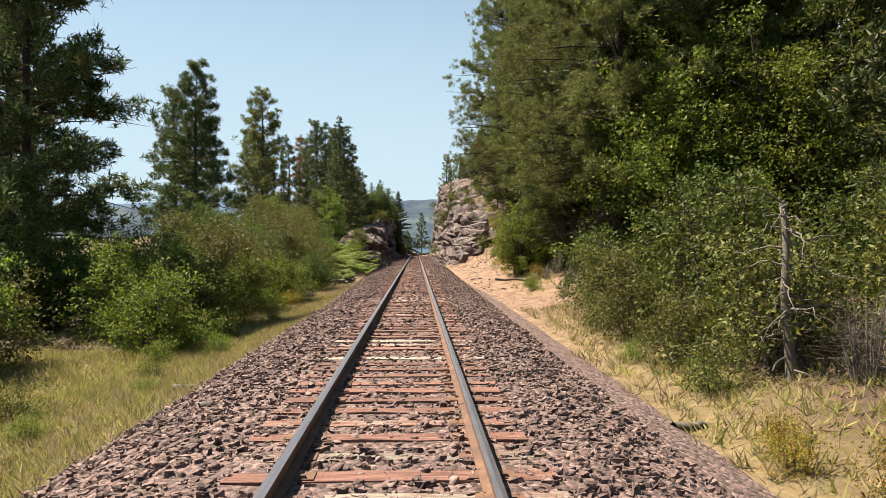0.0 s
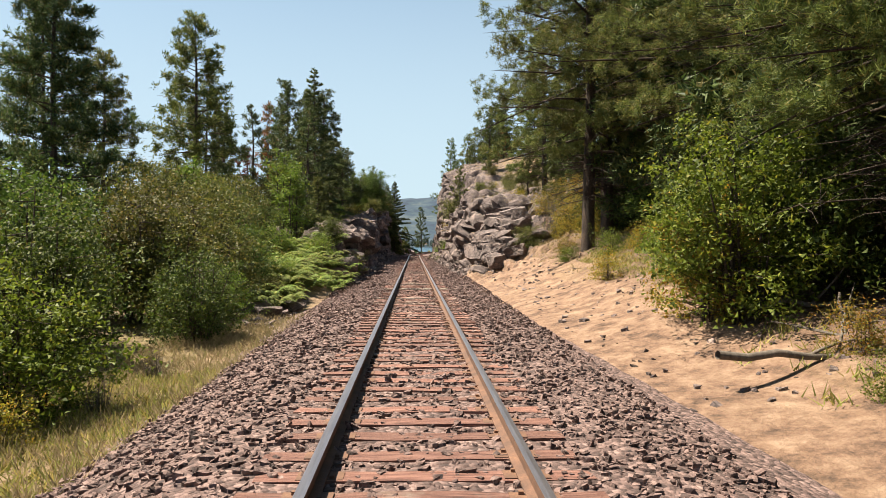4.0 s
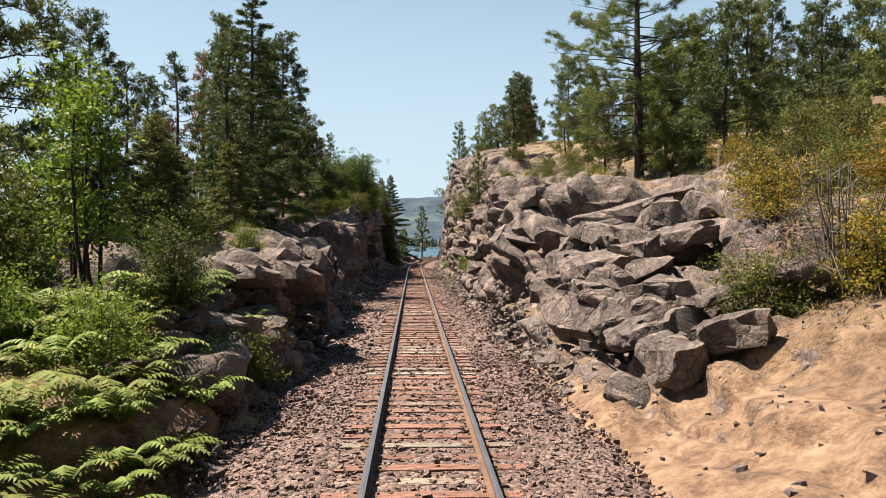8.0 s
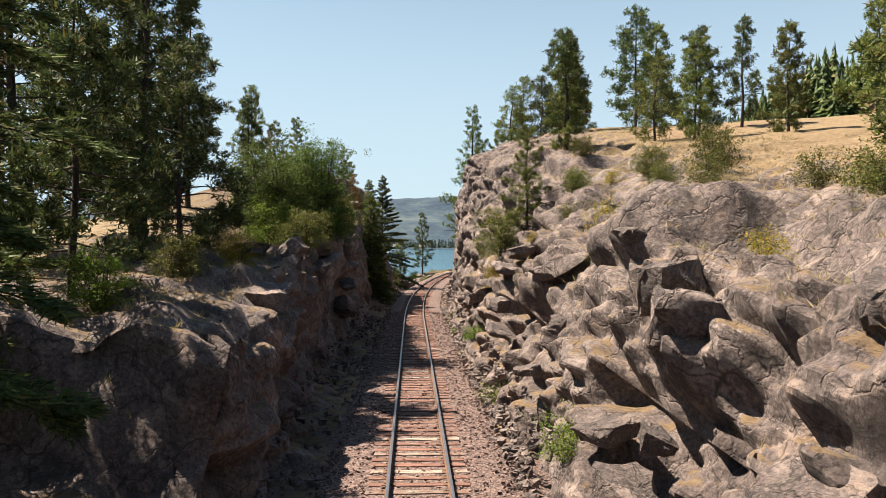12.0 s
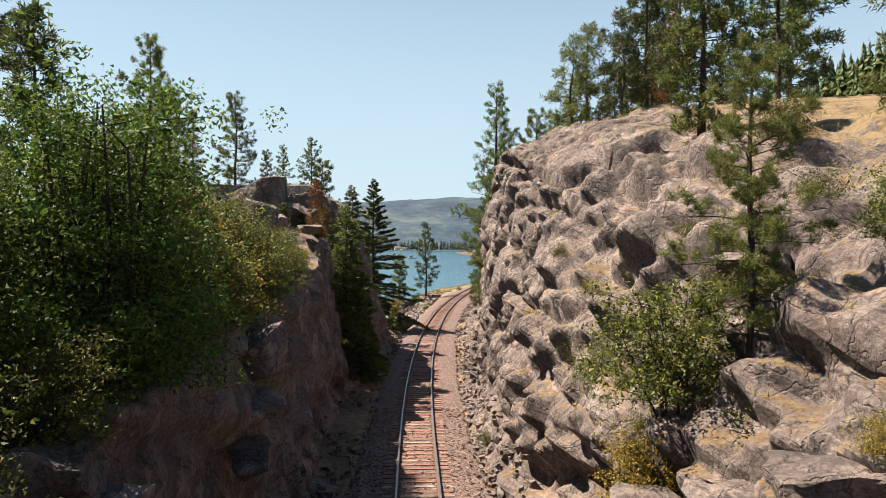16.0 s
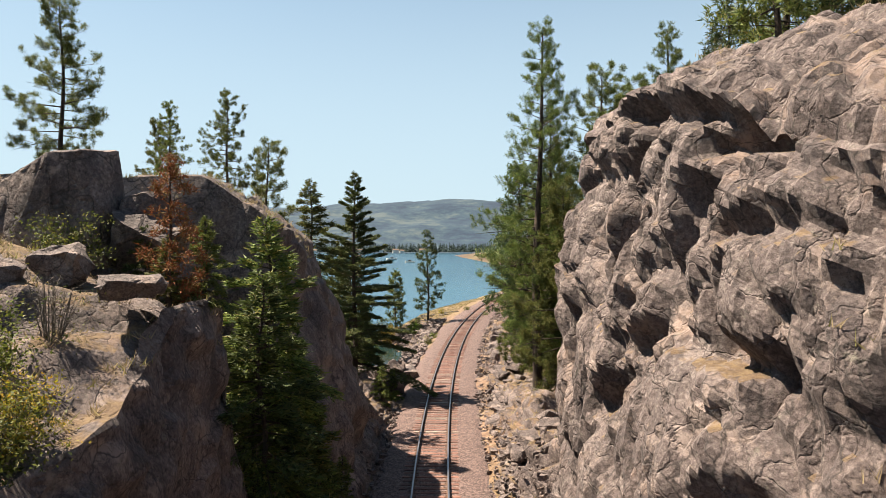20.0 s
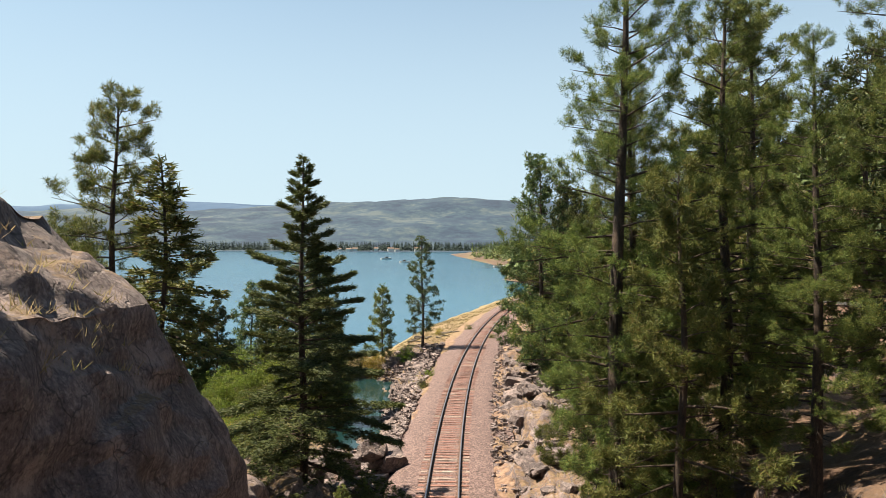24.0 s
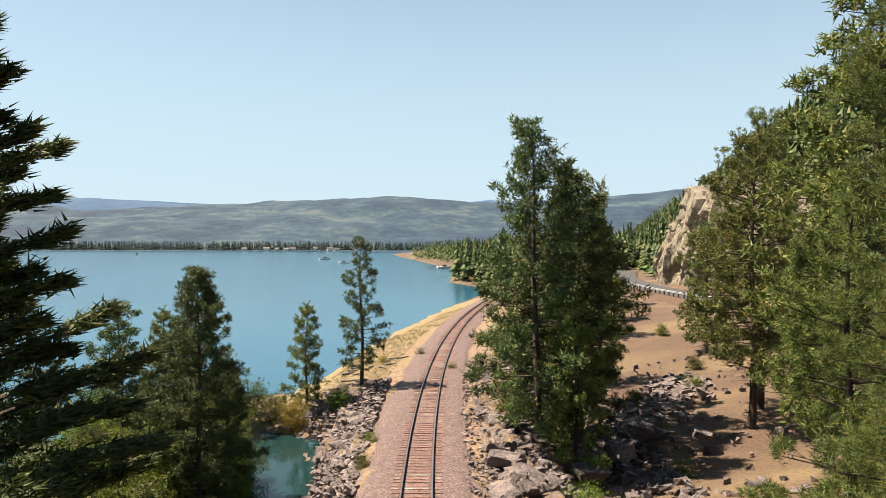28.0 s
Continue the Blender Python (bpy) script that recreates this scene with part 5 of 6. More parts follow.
    (2, -4.9, 5, 0.36), (1, -5.4, 7.5, 0.48), (2, -5.6, 10.5, 0.54), (2, -5.0, 13.5, 0.42), (1, -5.8, 16, 0.6), (2, -5.2, 19, 0.7), (2, -6.0, 22, 1.1), (1, -5.2, 25.5, 0.8), (2, -5.8, 28.5, 1.2), (3, -5.6, 31.5, 0.8), (2, -6.3, 7, 0.72), (1, -6.6, 12, 0.78), (2, -6.4, 18, 0.78), (3, -6.2, 25, 0.9),  (1, -5.4, 175, 1.5), (1, -7.4, 173.5, 1.8), (2, -9.5, 174, 2.4), (1, -11.5, 172, 2.6), (2, -13.5, 171.5, 3), (0, 9.6, 47.5, 3.4), (0, 11, 51, 4), (0, 12.5, 48, 4), (0, 10.6, 44, 3.6), (0, 13, 45, 4), (0, 9.4, 42.5, 2.4), (0, 11, 41, 3.6), (0, 9.8, 31, 3), (0, 10.8, 27.5, 3.6), (0, 12, 35, 4), (0, 9.6, 37.5, 2.6), (3, 4.0, 6.6, 0.5), (3, 4.5, 5.8, 0.6), (3, 4.3, 7.6, 0.4), (2, -18, 212, 3.6), (0, -7.4, 219, 3), (2, -12, 208.5, 3), (1, -16, 206.5, 3), (0, -19, 217, 4), (1, 24, 212, 1.5), (1, 20, 196, 1.2), (2, 30, 214, 1.4), (1, 34, 221, 1.6), (1, 26, 222, 1.3), (2, 38, 236, 1.6), (1, 22, 203, 1.0), (2, -0.4, 181, 0.8), (2, 12.5, 205, 1.6), (2, 13, 187, 1.8), (1, 11, 183, 1.2), (2, 8.2, 168, 1.6), (1, 9.5, 164, 1.6), (1, 7.4, 160, 1.2), (2, 11.8, 190, 1.4), (1, 14.5, 193, 1.2), (3, 4.6, 232, 0.9), (1, 9, 236, 1.0), (1, 11, 226, 0.8), (2, 2.4, 203, 0.8), (1, 1.8, 198.5, 0.9),
    (1, -8.5, 52, 4.2), (1, -10, 55, 4.6), (0, -9.5, 58.5, 3.6), (1, -11.5, 52, 5), (2, -8.2, 55.5, 2.4), (0, -12, 57, 4.6), (1, -10.5, 62, 4.5), (0, -8.8, 61, 3), (2, -7.2, 58.6, 1.8), (1, -7.9, 49, 3.4), (1, -13, 64, 5), (0, -11, 66, 4),
    (3, 8.0, 56.4, 2.0), (1, 9.2, 55, 2.4), (3, 10.5, 57.5, 2.6), (1, 8.8, 58, 2.0), (1, 11.5, 54.5, 2.8), (3, 9.2, 53.8, 1.6), (1, 12.5, 58, 3), (3, 7.6, 61.8, 1.3), (1, 11.2, 62, 2.4), (3, 13, 61, 2.6), (1, 9.8, 62.5, 1.7),
    (2, 3.1, 89, 1.0), (2, 3.0, 100.5, 1.2), (2, 2.9, 120, 0.9), (2, 3.0, 110.5, 0.8), (1, 3.0, 128, 0.7),
]
for k, x, y, h in SHRUBS:
    models, tall = (tall_shrubs, 4.4) if h >= 3.4 else (shrubs, 2.8) if h >= 1.5 else (low_shrubs, 1.1)
    place(models[k], x - (0.7 if 62 < y < 148 and -5.4 < x < 0 else 0), y, h / tall, rng.uniform(0, 360))
for x, y, h in ((6.2, 24.4, 0.8), (6.8, 25.2, 0.9), (6.4, 27.4, 0.8), (7.4, 28.6, 1.0), (6.0, 29.8, 0.7), (6.9, 23.4, 0.9), (7.6, 30, 1.0), (5.9, 10.5, 1.6), (6.3, 9.0, 1.5), (7.0, 12, 2), (6.6, 31, 1), (8.0, 60, 3), (8.6, 24, 1.2), (3.6, 98, 0.8), (6.4, 27, 0.8), (7.6, 31.5, 0.9), (5.6, 24.5, 0.7), (6.6, 34, 0.7), (-4.9, 33, 0.8), (-5.2, 36, 0.7), (-7, 129, 1.6), (-6.3, 133.1, 1.3)):
    place(bare_shrub, x, y, h / 2, rng.uniform(0, 360))
for m in (*big_pines, *dense_pines, *mid_pines, *near_big, *near_mid, shade_pine, *small_pines, thin_pine, red_pine, snag, *firs, *little_firs, green_tree, dark_tree, *tall_shrubs, *shrubs, *low_shrubs, bare_shrub, aspen):
    discard(m)


# ---- the railway track ----
def rail_profile():
    half = [(0.0, 0.0), (0.036, -0.003), (0.037, -0.032), (0.010, -0.045), (0.009, -0.135), (0.070, -0.155), (0.070, -0.170)]
    return half + [(-x, z) for x, z in reversed(half[1:])]


def line_at(y, off):
    """A point beside the track's middle, square to it."""
    y = np.asarray(y, float)
    slope = (line_x(y + 0.5) - line_x(y - 0.5))
    n = np.sqrt(1 + slope * slope)
    return line_x(y) + off / n, y - off * slope / n, slope


def build_track():
    track = thing("railway_track", pose(0, 0, 0), "single railway track with worn steel rails on weathered red-brown sleepers", "railway track")
    prof = np.array(rail_profile())
    ys = np.concatenate([np.arange(-14, 120, 2.0), np.arange(120, 345, 1.5)])
    for off in (-0.755, 0.755):
        v = []
        for px, pz in prof:
            x, y, _ = line_at(ys, off + px)
            v.append(np.stack([x, y, np.full(len(ys), pz)], 1))
        v, n, k = np.stack(v, 1), len(ys), len(prof)
        i, j = np.meshgrid(np.arange(n - 1), np.arange(k), indexing="ij")
        jj = (j + 1) % k
        f = np.stack([i * k + j, i * k + jj, (i + 1) * k + jj, (i + 1) * k + j], -1).reshape(-1, 4)
        me = mesh_of("rail", v.reshape(-1, 3), f[:, ::-1])
        me.materials.append(STEEL), me.materials.append(RUST)
        shine = np.isin(np.arange(k), (0, k - 1))
        me.polygons.foreach_set("material_index", np.tile(np.where(shine, 0, 1), n - 1).astype(np.int32))
        linked("rail", me, None, track, "steel rail with a polished head and rusty sides")
    shapes = []
    for s in range(8):
        r = np.random.RandomState(90 + s)
        xs = np.linspace(-1.25, 1.25, 6)
        v = []
        for x in xs:
            for sy, sz in ((-1, -1), (1, -1), (1, 1), (-1, 1)):
                v.append((x + (r.randn() * 0.012 if abs(x) > 1 else 0), sy * (0.108 + r.randn() * 0.007), -0.255 + sz * 0.08 + (r.randn() * 0.006 if sz > 0 else 0)))
        f = [(0, 3, 2, 1), (20, 21, 22, 23)]
        for a in range(5):
            for b in range(4):
                c = (b + 1) % 4
                f.append((a * 4 + b, a * 4 + c, a * 4 + 4 + c, a * 4 + 4 + b))
        shapes.append(mesh_of("sleeper", v, f))
        shapes[-1].materials.append(TIE)
    r = random.Random(5)
    rest = Soup(4)
    plates = Soup(4)
    box = np.array([(x, y, z) for z in (-1, 1) for x, y in ((-1, -1), (1, -1), (1, 1), (-1, 1))], float)
    box_f = [(0, 3, 2, 1), (4, 5, 6, 7), (0, 1, 5, 4), (1, 2, 6, 5), (2, 3, 7, 6), (3, 0, 4, 7)]
    pieces = [box * (sx, sy, sz) + (dx, dy, dz) for dx, dy, dz, sx, sy, sz in ((0, 0, -0.173, 0.17, 0.09, 0.006), (-0.09, 0.05, -0.158, 0.018, 0.018, 0.014), (0.09, -0.05, -0.158, 0.018, 0.018, 0.014))]
    one = Soup(4)
    for co in pieces:
        one.add(co, box_f)
    plate = one.mesh("tie_plate")
    plate.materials.append(RUST)
    y, made = -8.0, 0
    while y < 330:
        x, yy, slope = line_at(y, r.gauss(0, 0.03))
        turn = -math.atan(float(slope)) + r.gauss(0, 0.008)
        m = Matrix.Translation((float(x), float(yy), r.gauss(0, 0.007))) @ Matrix.Rotation(turn, 4, "Z")
        shape = shapes[r.randrange(8)]
        if made < 300:
            ob = linked("sleeper", shape, None, track)
            ob.matrix_local = m
            made += 1
        else:
            co = np.array([m @ w.co for w in shape.vertices])
            rest.add(co, [tuple(p.vertices) for p in shape.polygons])
        for off in (-0.755, 0.755):
            if made <= 150:
                ob = linked("tie_plate", plate, None, track)
                ob.matrix_local = m @ Matrix.Translation((off, 0, 0))
                continue
            for co in pieces:
                plates.add([m @ Vector(c) for c in co + (off, 0, 0)], box_f)
        y += 0.5 + r.gauss(0, 0.022)
    tagged(linked("sleepers", rest.mesh("sleepers"), TIE, track), kind="stuff")
    tagged(linked("tie_plates", plates.mesh("tie_plates"), RUST, track, "rusty tie plates and spikes"), kind="stuff")


build_track()


def stones(name, label, n, where, size, mat, seed, kind="stuff", parent=None):
    """Loose angular stones: where(rng, n) gives their places."""
    r = np.random.RandomState(seed)
    base = np.array([(x, y, z) for z in (-0.6, 0.6) for x, y in ((-0.6, -0.6), (0.6, -0.6), (0.6, 0.6), (-0.6, 0.6))])
    tri = np.array([(0, 2, 1), (0, 3, 2), (4, 5, 6), (4, 6, 7), (0, 1, 5), (0, 5, 4), (1, 2, 6), (1, 6, 5), (2, 3, 7), (2, 7, 6), (3, 0, 4), (3, 4, 7)])
    p = where(r, n)
    n = len(p)
    a = r.rand(n) * 6.28
    s = size * (0.55 + 0.9 * r.rand(n) ** 2)[:, None, None]
    v = base[None] * (0.7 + 0.6 * r.rand(n, 8, 1)) * s * (1 + 0.4 * r.randn(n, 1, 3).clip(-1, 1)) + r.randn(n, 8, 3) * 0.2 * s
    v[..., 2] += v[..., 0] * r.randn(n, 1) * 0.3
    c, q = np.cos(a)[:, None], np.sin(a)[:, None]
    v = np.stack([v[..., 0] * c - v[..., 1] * q, v[..., 0] * q + v[..., 1] * c, v[..., 2] * 0.8], -1) + p[:, None]
    f = (tri[None] + 8 * np.arange(n)[:, None, None]).reshape(-1, 3)
    ob = linked(name, mesh_of(name, v.reshape(-1, 3), f), mat, parent)
    return tagged(ob, label, "gravel", kind=kind)


def verge_spots(side, table, y0, y1, o0, o1):
    def spots(r, n):
        out = []
        for y, o in zip(r.uniform(y0, y1, n), r.uniform(o0, o1, n)):
            x = float(line_x(y)) + side * o
            out.append((x, y, drop_to(x, y)))
        return np.array(out)
    return spots


def build_ballast():
    """The ballast bed: a shouldered strip, with loose stones on the stretch where the camera flies low."""
    offs = np.array([-4.0, -3.3, -2.6, -2.1, -1.75, -1.4, -1.0, -0.5, 0, 0.5, 1.0, 1.4, 1.75, 2.1, 2.6, 3.3, 4.0])
    ys = np.concatenate([np.arange(-40, 166, 1.0), np.arange(166, 345, 2.0)])
    cl, cr = section(LEFT, ys), section(RIGHT, ys)
    v = []
    for o in offs:
        x, y, _ = line_at(ys, o)
        prof = cl if o < 0 else cr
        z = np.array([np.interp(abs(o), prof[i, :, 0], prof[i, :, 1]) for i in range(len(ys))])
        fade = np.clip((abs(o) - np.maximum(prof[:, 1, 0], 2.2)) / 0.8, 0, 1)
        z = np.where(abs(o) < 1.8, -0.195, np.minimum(z, -0.27) + 0.07 - 0.45 * fade)
        v.append(np.stack([x, y, z + 0.012 * np.sin(y * 3.1 + o * 5)], 1))
    v = np.stack(v, 1)
    n, k = len(ys), len(offs)
    i, j = np.meshgrid(np.arange(n - 1), np.arange(k - 1), indexing="ij")
    f = np.stack([i * k + j, i * k + j + 1, (i + 1) * k + j + 1, (i + 1) * k + j], -1).reshape(-1, 4)
    ob = linked("ballast_bed", mesh_of("ballast_bed", v.reshape(-1, 3), f, True), BALLAST)
    tagged(ob, "bed of crushed pinkish brown ballast under the track", "ballast", kind="structure")

    def spots(r, n):
        y = -6 + 72 * r.rand(n) ** 1.5
        o = r.uniform(-3.6, 2.8, n)
        keep = (np.abs(o) > 1.1) | (r.rand(n) < 0.55)
        y, o = y[keep], o[keep]
        x, yy, _ = line_at(y, o)
        z = []
        sl, sr = section(LEFT, y), section(RIGHT, y)
        for q in range(len(y)):
            c = (sl if o[q] < 0 else sr)[q]
            z.append(-0.195 if abs(o[q]) < 1.8 else np.interp(abs(o[q]), c[:, 0], c[:, 1]) + 0.07)
        return np.stack([x, yy, np.array(z)], 1)

    def later(r, n):
        y, o = r.uniform(58, 135, n), r.uniform(-2.5, 2.6, n)
        keep = (np.abs(o) > 1.2) | (r.rand(n) < 0.5)
        y, o = y[keep], o[keep]
        x, yy, _ = line_at(y, o)
        return np.stack([x, yy, np.where(np.abs(o) < 1.8, -0.19, -0.205)], 1)

    stones("ballast_stones", "loose angular crushed ballast stones", 14000, later, 0.05, BALLAST, 6)
    stones("ballast_stones", "loose angular crushed ballast stones", 70000, spots, 0.042, BALLAST, 4)


build_ballast()


# ---- rocks ----
def rock_mesh(seed, sx, sy, sz, rough=0.06):
    """An angular boulder: the hull of points in a rounded box, roughened, about 0.5 by 0.5 by 0.5 before its size."""
    r = np.random.RandomState(seed)
    p = r.uniform(-1, 1, (44, 3))
    p = np.sign(p) * np.abs(p) ** 0.62
    p *= (0.80 + 0.3 * r.rand(44, 1))
    p[p[:, 2] > 0.55, 2] = 0.55 + 0.15 * r.rand((p[:, 2] > 0.55).sum())
    bm = bmesh.new()
    for c in p:
        bm.verts.new((c[0] * sx / 2, c[1] * sy / 2, c[2] * sz / 2))
    out = bmesh.ops.convex_hull(bm, input=bm.verts)
    bmesh.ops.delete(bm, geom=list({g for g in out["geom_interior"] + out["geom_unused"] if isinstance(g, bmesh.types.BMVert)}), context="VERTS")
    bmesh.ops.subdivide_edges(bm, edges=bm.edges[:], cuts=2, use_grid_fill=True)
    for v in bm.verts:
        d = noise.noise_vector(v.co * 1.6 + Vector((seed * 3.1, 0, 0)))
        v.co += d * rough * 3.2 + noise.noise_vector(v.co * 4.5 + Vector((0, seed, 0))) * rough * 1.5
    bmesh.ops.triangulate(bm, faces=bm.faces[:])
    me = bpy.data.meshes.new("rock")
    bm.to_mesh(me)
    bm.free()
    me.polygons.foreach_set("use_smooth", [True] * len(me.polygons))
    me.set_sharp_from_angle(angle=radians(32))
    me.materials.append(ROCK)
    return me


ROCKS = [rock_mesh(200 + k, *[(2.0, 2.4, 1.1), (1.6, 2.2, 0.8), (1.5, 1.5, 1.3), (2.6, 3.0, 0.9), (1.2, 1.6, 1.0), (1.8, 2.0, 1.5)][k % 6]) for k in range(18)]


def corner_at(table, y, f):
    """A place on the cross-section: f counts its corners, 2.5 is half way from corner 2 to corner 3."""
    c = section(table, np.array([y]))[0]
    i = int(f)
    return c[i] * (1 - f + i) + c[i + 1] * (f - i)


def cutting_rocks():
    r = random.Random(31)
    made, joined = 0, Soup()
    jobs = []
    for side, table, y0, y1, n in ((1, RIGHT, 59, 68, 30), (1, RIGHT, 68, 92, 24), (1, RIGHT, 92, 120, 16), (-1, LEFT, 57, 74, 40), (-1, LEFT, 100, 120, 12), (1, RIGHT, 150, 225, 120), (-1, LEFT, 168, 214, 110)):
        for k in range(n):
            y = r.uniform(y0, y1)
            low = y > 150 or (side < 0 and y > 168)
            f = r.uniform(2.0, 3.6) if low else r.choice((r.uniform(2.0, 3.2), r.uniform(2.6, 4.1), r.uniform(3.4, 4.6)))
            off, z = corner_at(table, y, f)
            size = (r.uniform(0.25, 0.75) if low else r.uniform(0.45, 1.05) if f > 2.5 else r.uniform(0.3, 0.7))
            if off < 3.2 + size * 0.7:
                size *= 0.6
                off = max(off, 3.0 + size * 0.5)
            jobs.append((side, off, y, z, size, low))
    for side, off, y, z, size, low in jobs:
        m = Matrix.Translation((float(line_x(y)) + side * off, y, z - size * (0.10 if low else 0.12)))
        m = m @ Euler((radians(r.gauss(-6, 9)), radians(side * -10 + r.gauss(0, 10)), radians(r.uniform(-35, 35) + r.choice((0, 180)))), "XYZ").to_matrix().to_4x4()
        m = m @ Matrix.Diagonal((size * r.uniform(0.8, 1.2), size * r.uniform(0.8, 1.3), size * r.uniform(0.7, 1.1), 1))
        me = ROCKS[r.randrange(18)]
        if made < 300 and not (y > 150 and r.random() < 0.3):
            ob = linked("rock", me, None, ground)
            ob.matrix_local = m
            made += 1
        else:
            joined.add([m @ v.co for v in me.vertices], [tuple(p.vertices) for p in me.polygons])
    tagged(linked("rocks", joined.mesh("rocks"), ROCK, ground), kind="stuff")


cutting_rocks()


def boulder(x, y, z, size, k, turn, tilt=0.0, flat=1.0, label="large angular basalt boulder with a lit top"):
    ob = linked("boulder", ROCKS[k], None)
    ob.matrix_world = Matrix.LocRotScale((x, y, z), Euler((radians(tilt), radians(-tilt * 0.5), radians(turn))), (size, size, size * flat))
    return tagged(ob, label, "boulder", "boulders")


for x, y, z, size, k, turn, tilt in (
        (4.4, 59.3, 0.75, 0.75, 2, 20, 8), (5.0, 62, 1.6, 0.6, 5, 50, -5), (6.5, 69, 3.5, 1.2, 3, 80, -12), (6.2, 65.6, 2.5, 0.8, 9, 20, -12), (5.3, 76.8, 4.8, 0.8, 0, 30, -6), (6.5, 71.5, 4.0, 0.75, 9, 70, -10), (4.7, 69, 2.2, 0.9, 2, 15, 5),
        (-4.4, 60.4, 0.6, 0.9, 9, 15, 12), (-5.2, 65.2, 1.7, 0.95, 3, 40, 10), (-4.9, 75, 2.3, 0.8, 8, 80, 0), (-5.0, 96.4, 4.0, 0.9, 0, 0, 6), (-4.8, 88.6, 2.6, 0.7, 2, 60, 0), (-6.4, 57.5, 0.2, 0.7, 4, 20, 0), (-4.6, 47.5, -0.7, 0.5, 1, 60, 5), (-5.6, 46.6, -0.6, 0.4, 3, 10, 5), (-5.0, 45.6, -0.7, 0.35, 9, 30, 0), (-6.3, 45.4, -0.6, 0.4, 4, 30, 0), (-6.0, 48.2, -0.6, 0.45, 2, 0, 0), (-5.3, 49.5, -0.5, 0.4, 12, 40, 8),
        (-6.6, 138.4, 10.3, 0.9, 5, 70, 28), (-7.4, 135.6, 9.7, 0.7, 8, 10, 12), (-8.4, 134.4, 9.6, 0.6, 3, 40, 8), (-5.6, 134.6, 9.3, 0.5, 9, 20, 5), (-7.4, 131.4, 8.8, 0.6, 2, 60, 10), (-8.0, 148.0, 12.3, 0.7, 3, 0, 0),
        (-1.6, 170.5, 0.2, 1.0, 5, 0, 0), (-3.0, 169.6, 0.4, 0.8, 2, 60, 0), (-0.7, 176.4, -0.1, 0.9, 11, 30, 10), (-1.6, 176.2, 0.5, 0.9, 8, 30, -28), (-3.6, 176, 0.2, 0.8, 2, 70, 5), (-2.7, 175, 0.1, 0.7, 5, 10, -8), (-4.2, 172, 0.9, 0.9, 4, 0, 0),
        (9.0, 168, 1.4, 0.7, 2, 30, 0), (13.6, 186.5, -0.2, 0.9, 5, 20, 0), (15.6, 185, 0.0, 0.7, 2, 60, 0), (7.8, 176, 0.7, 0.5, 9, 10, 0), (9.2, 181, 0.6, 0.5, 1, 45, 0), (12.0, 211, 0.4, 0.5, 4, 0, 0), (17.6, 199.6, -0.8, 1.1, 2, 20, 0), (20.2, 202.2, -0.3, 0.9, 5, 50, 5), (14.4, 196.5, -0.9, 0.8, 9, 10, 0), (22.8, 199.0, 0.1, 0.7, 4, 70, 8)):
    boulder(x, y, z, size, k, turn, tilt)


def wedge_rock(x, y, z, wide, deep, tall, low, turn, seed):
    """A tilted block split along its bed: a slanted flat top, steep broken sides."""
    r = np.random.RandomState(seed)
    bm = bmesh.new()
    for px, py in ((-1, -1), (-0.3, -1.15), (0.5, -1.1), (1, -0.8), (1.05, 0.5), (0.3, 1), (-1, 0.9)):
        top = low + (1 - low) * (px + 1) / 2
        for h in (0.0, 0.5 * top, top):
            inset = 0.08 if h == top else -0.06 if h else 0.0
            bm.verts.new(((px * (1 - inset) + r.randn() * 0.05) * wide / 2, (py * (1 - inset) + r.randn() * 0.05) * deep / 2, (h + r.randn() * 0.02) * tall))
    bmesh.ops.convex_hull(bm, input=bm.verts[:])
    bmesh.ops.delete(bm, geom=[v for v in bm.verts if not v.link_faces], context="VERTS")
    bmesh.ops.bevel(bm, geom=bm.edges[:], offset=0.05, segments=1, affect="EDGES")
    bmesh.ops.triangulate(bm, faces=bm.faces[:])
    bmesh.ops.subdivide_edges(bm, edges=bm.edges[:], cuts=3, use_grid_fill=True)
    for v in bm.verts:
        v.co += noise.noise_vector(v.co * 1.3 + Vector((seed, 0, 0))) * 0.10 + noise.noise_vector(v.co * 5.0) * 0.035
    bmesh.ops.triangulate(bm, faces=bm.faces[:])
    me = bpy.data.meshes.new("boulder")
    bm.to_mesh(me)
    bm.free()
    me.polygons.foreach_set("use_smooth", [True] * len(me.polygons))
    me.set_sharp_from_angle(angle=radians(28))
    ob = linked("boulder", me, ROCK)
    ob.matrix_world = pose(x, y, z, 0, 0, turn)
    return tagged(ob, "large wedge-shaped basalt boulder with a slanted flat top", "boulder", "boulders")


wedge_rock(-9.1, 138.8, 9.4, 3.0, 2.0, 3.1, 0.62, -14, 3)
wedge_rock(-6.9, 129.3, 8.0, 1.5, 1.3, 2.5, 0.8, 190, 5)
wedge_rock(-7.0, 138.9, 9.6, 1.2, 1.1, 1.9, 0.85, 20, 8)


def bank_stones(side, table, y0, y1, f0, f1, lift=0.03):
    def spots(r, n):
        y, f = r.uniform(y0, y1, n), r.uniform(f0, f1, n)
        out = []
        for a, b in zip(y, f):
            off, z = corner_at(table, a, b)
            out.append((float(line_x(a)) + side * off, a, z + lift))
        return np.array(out)
    return spots


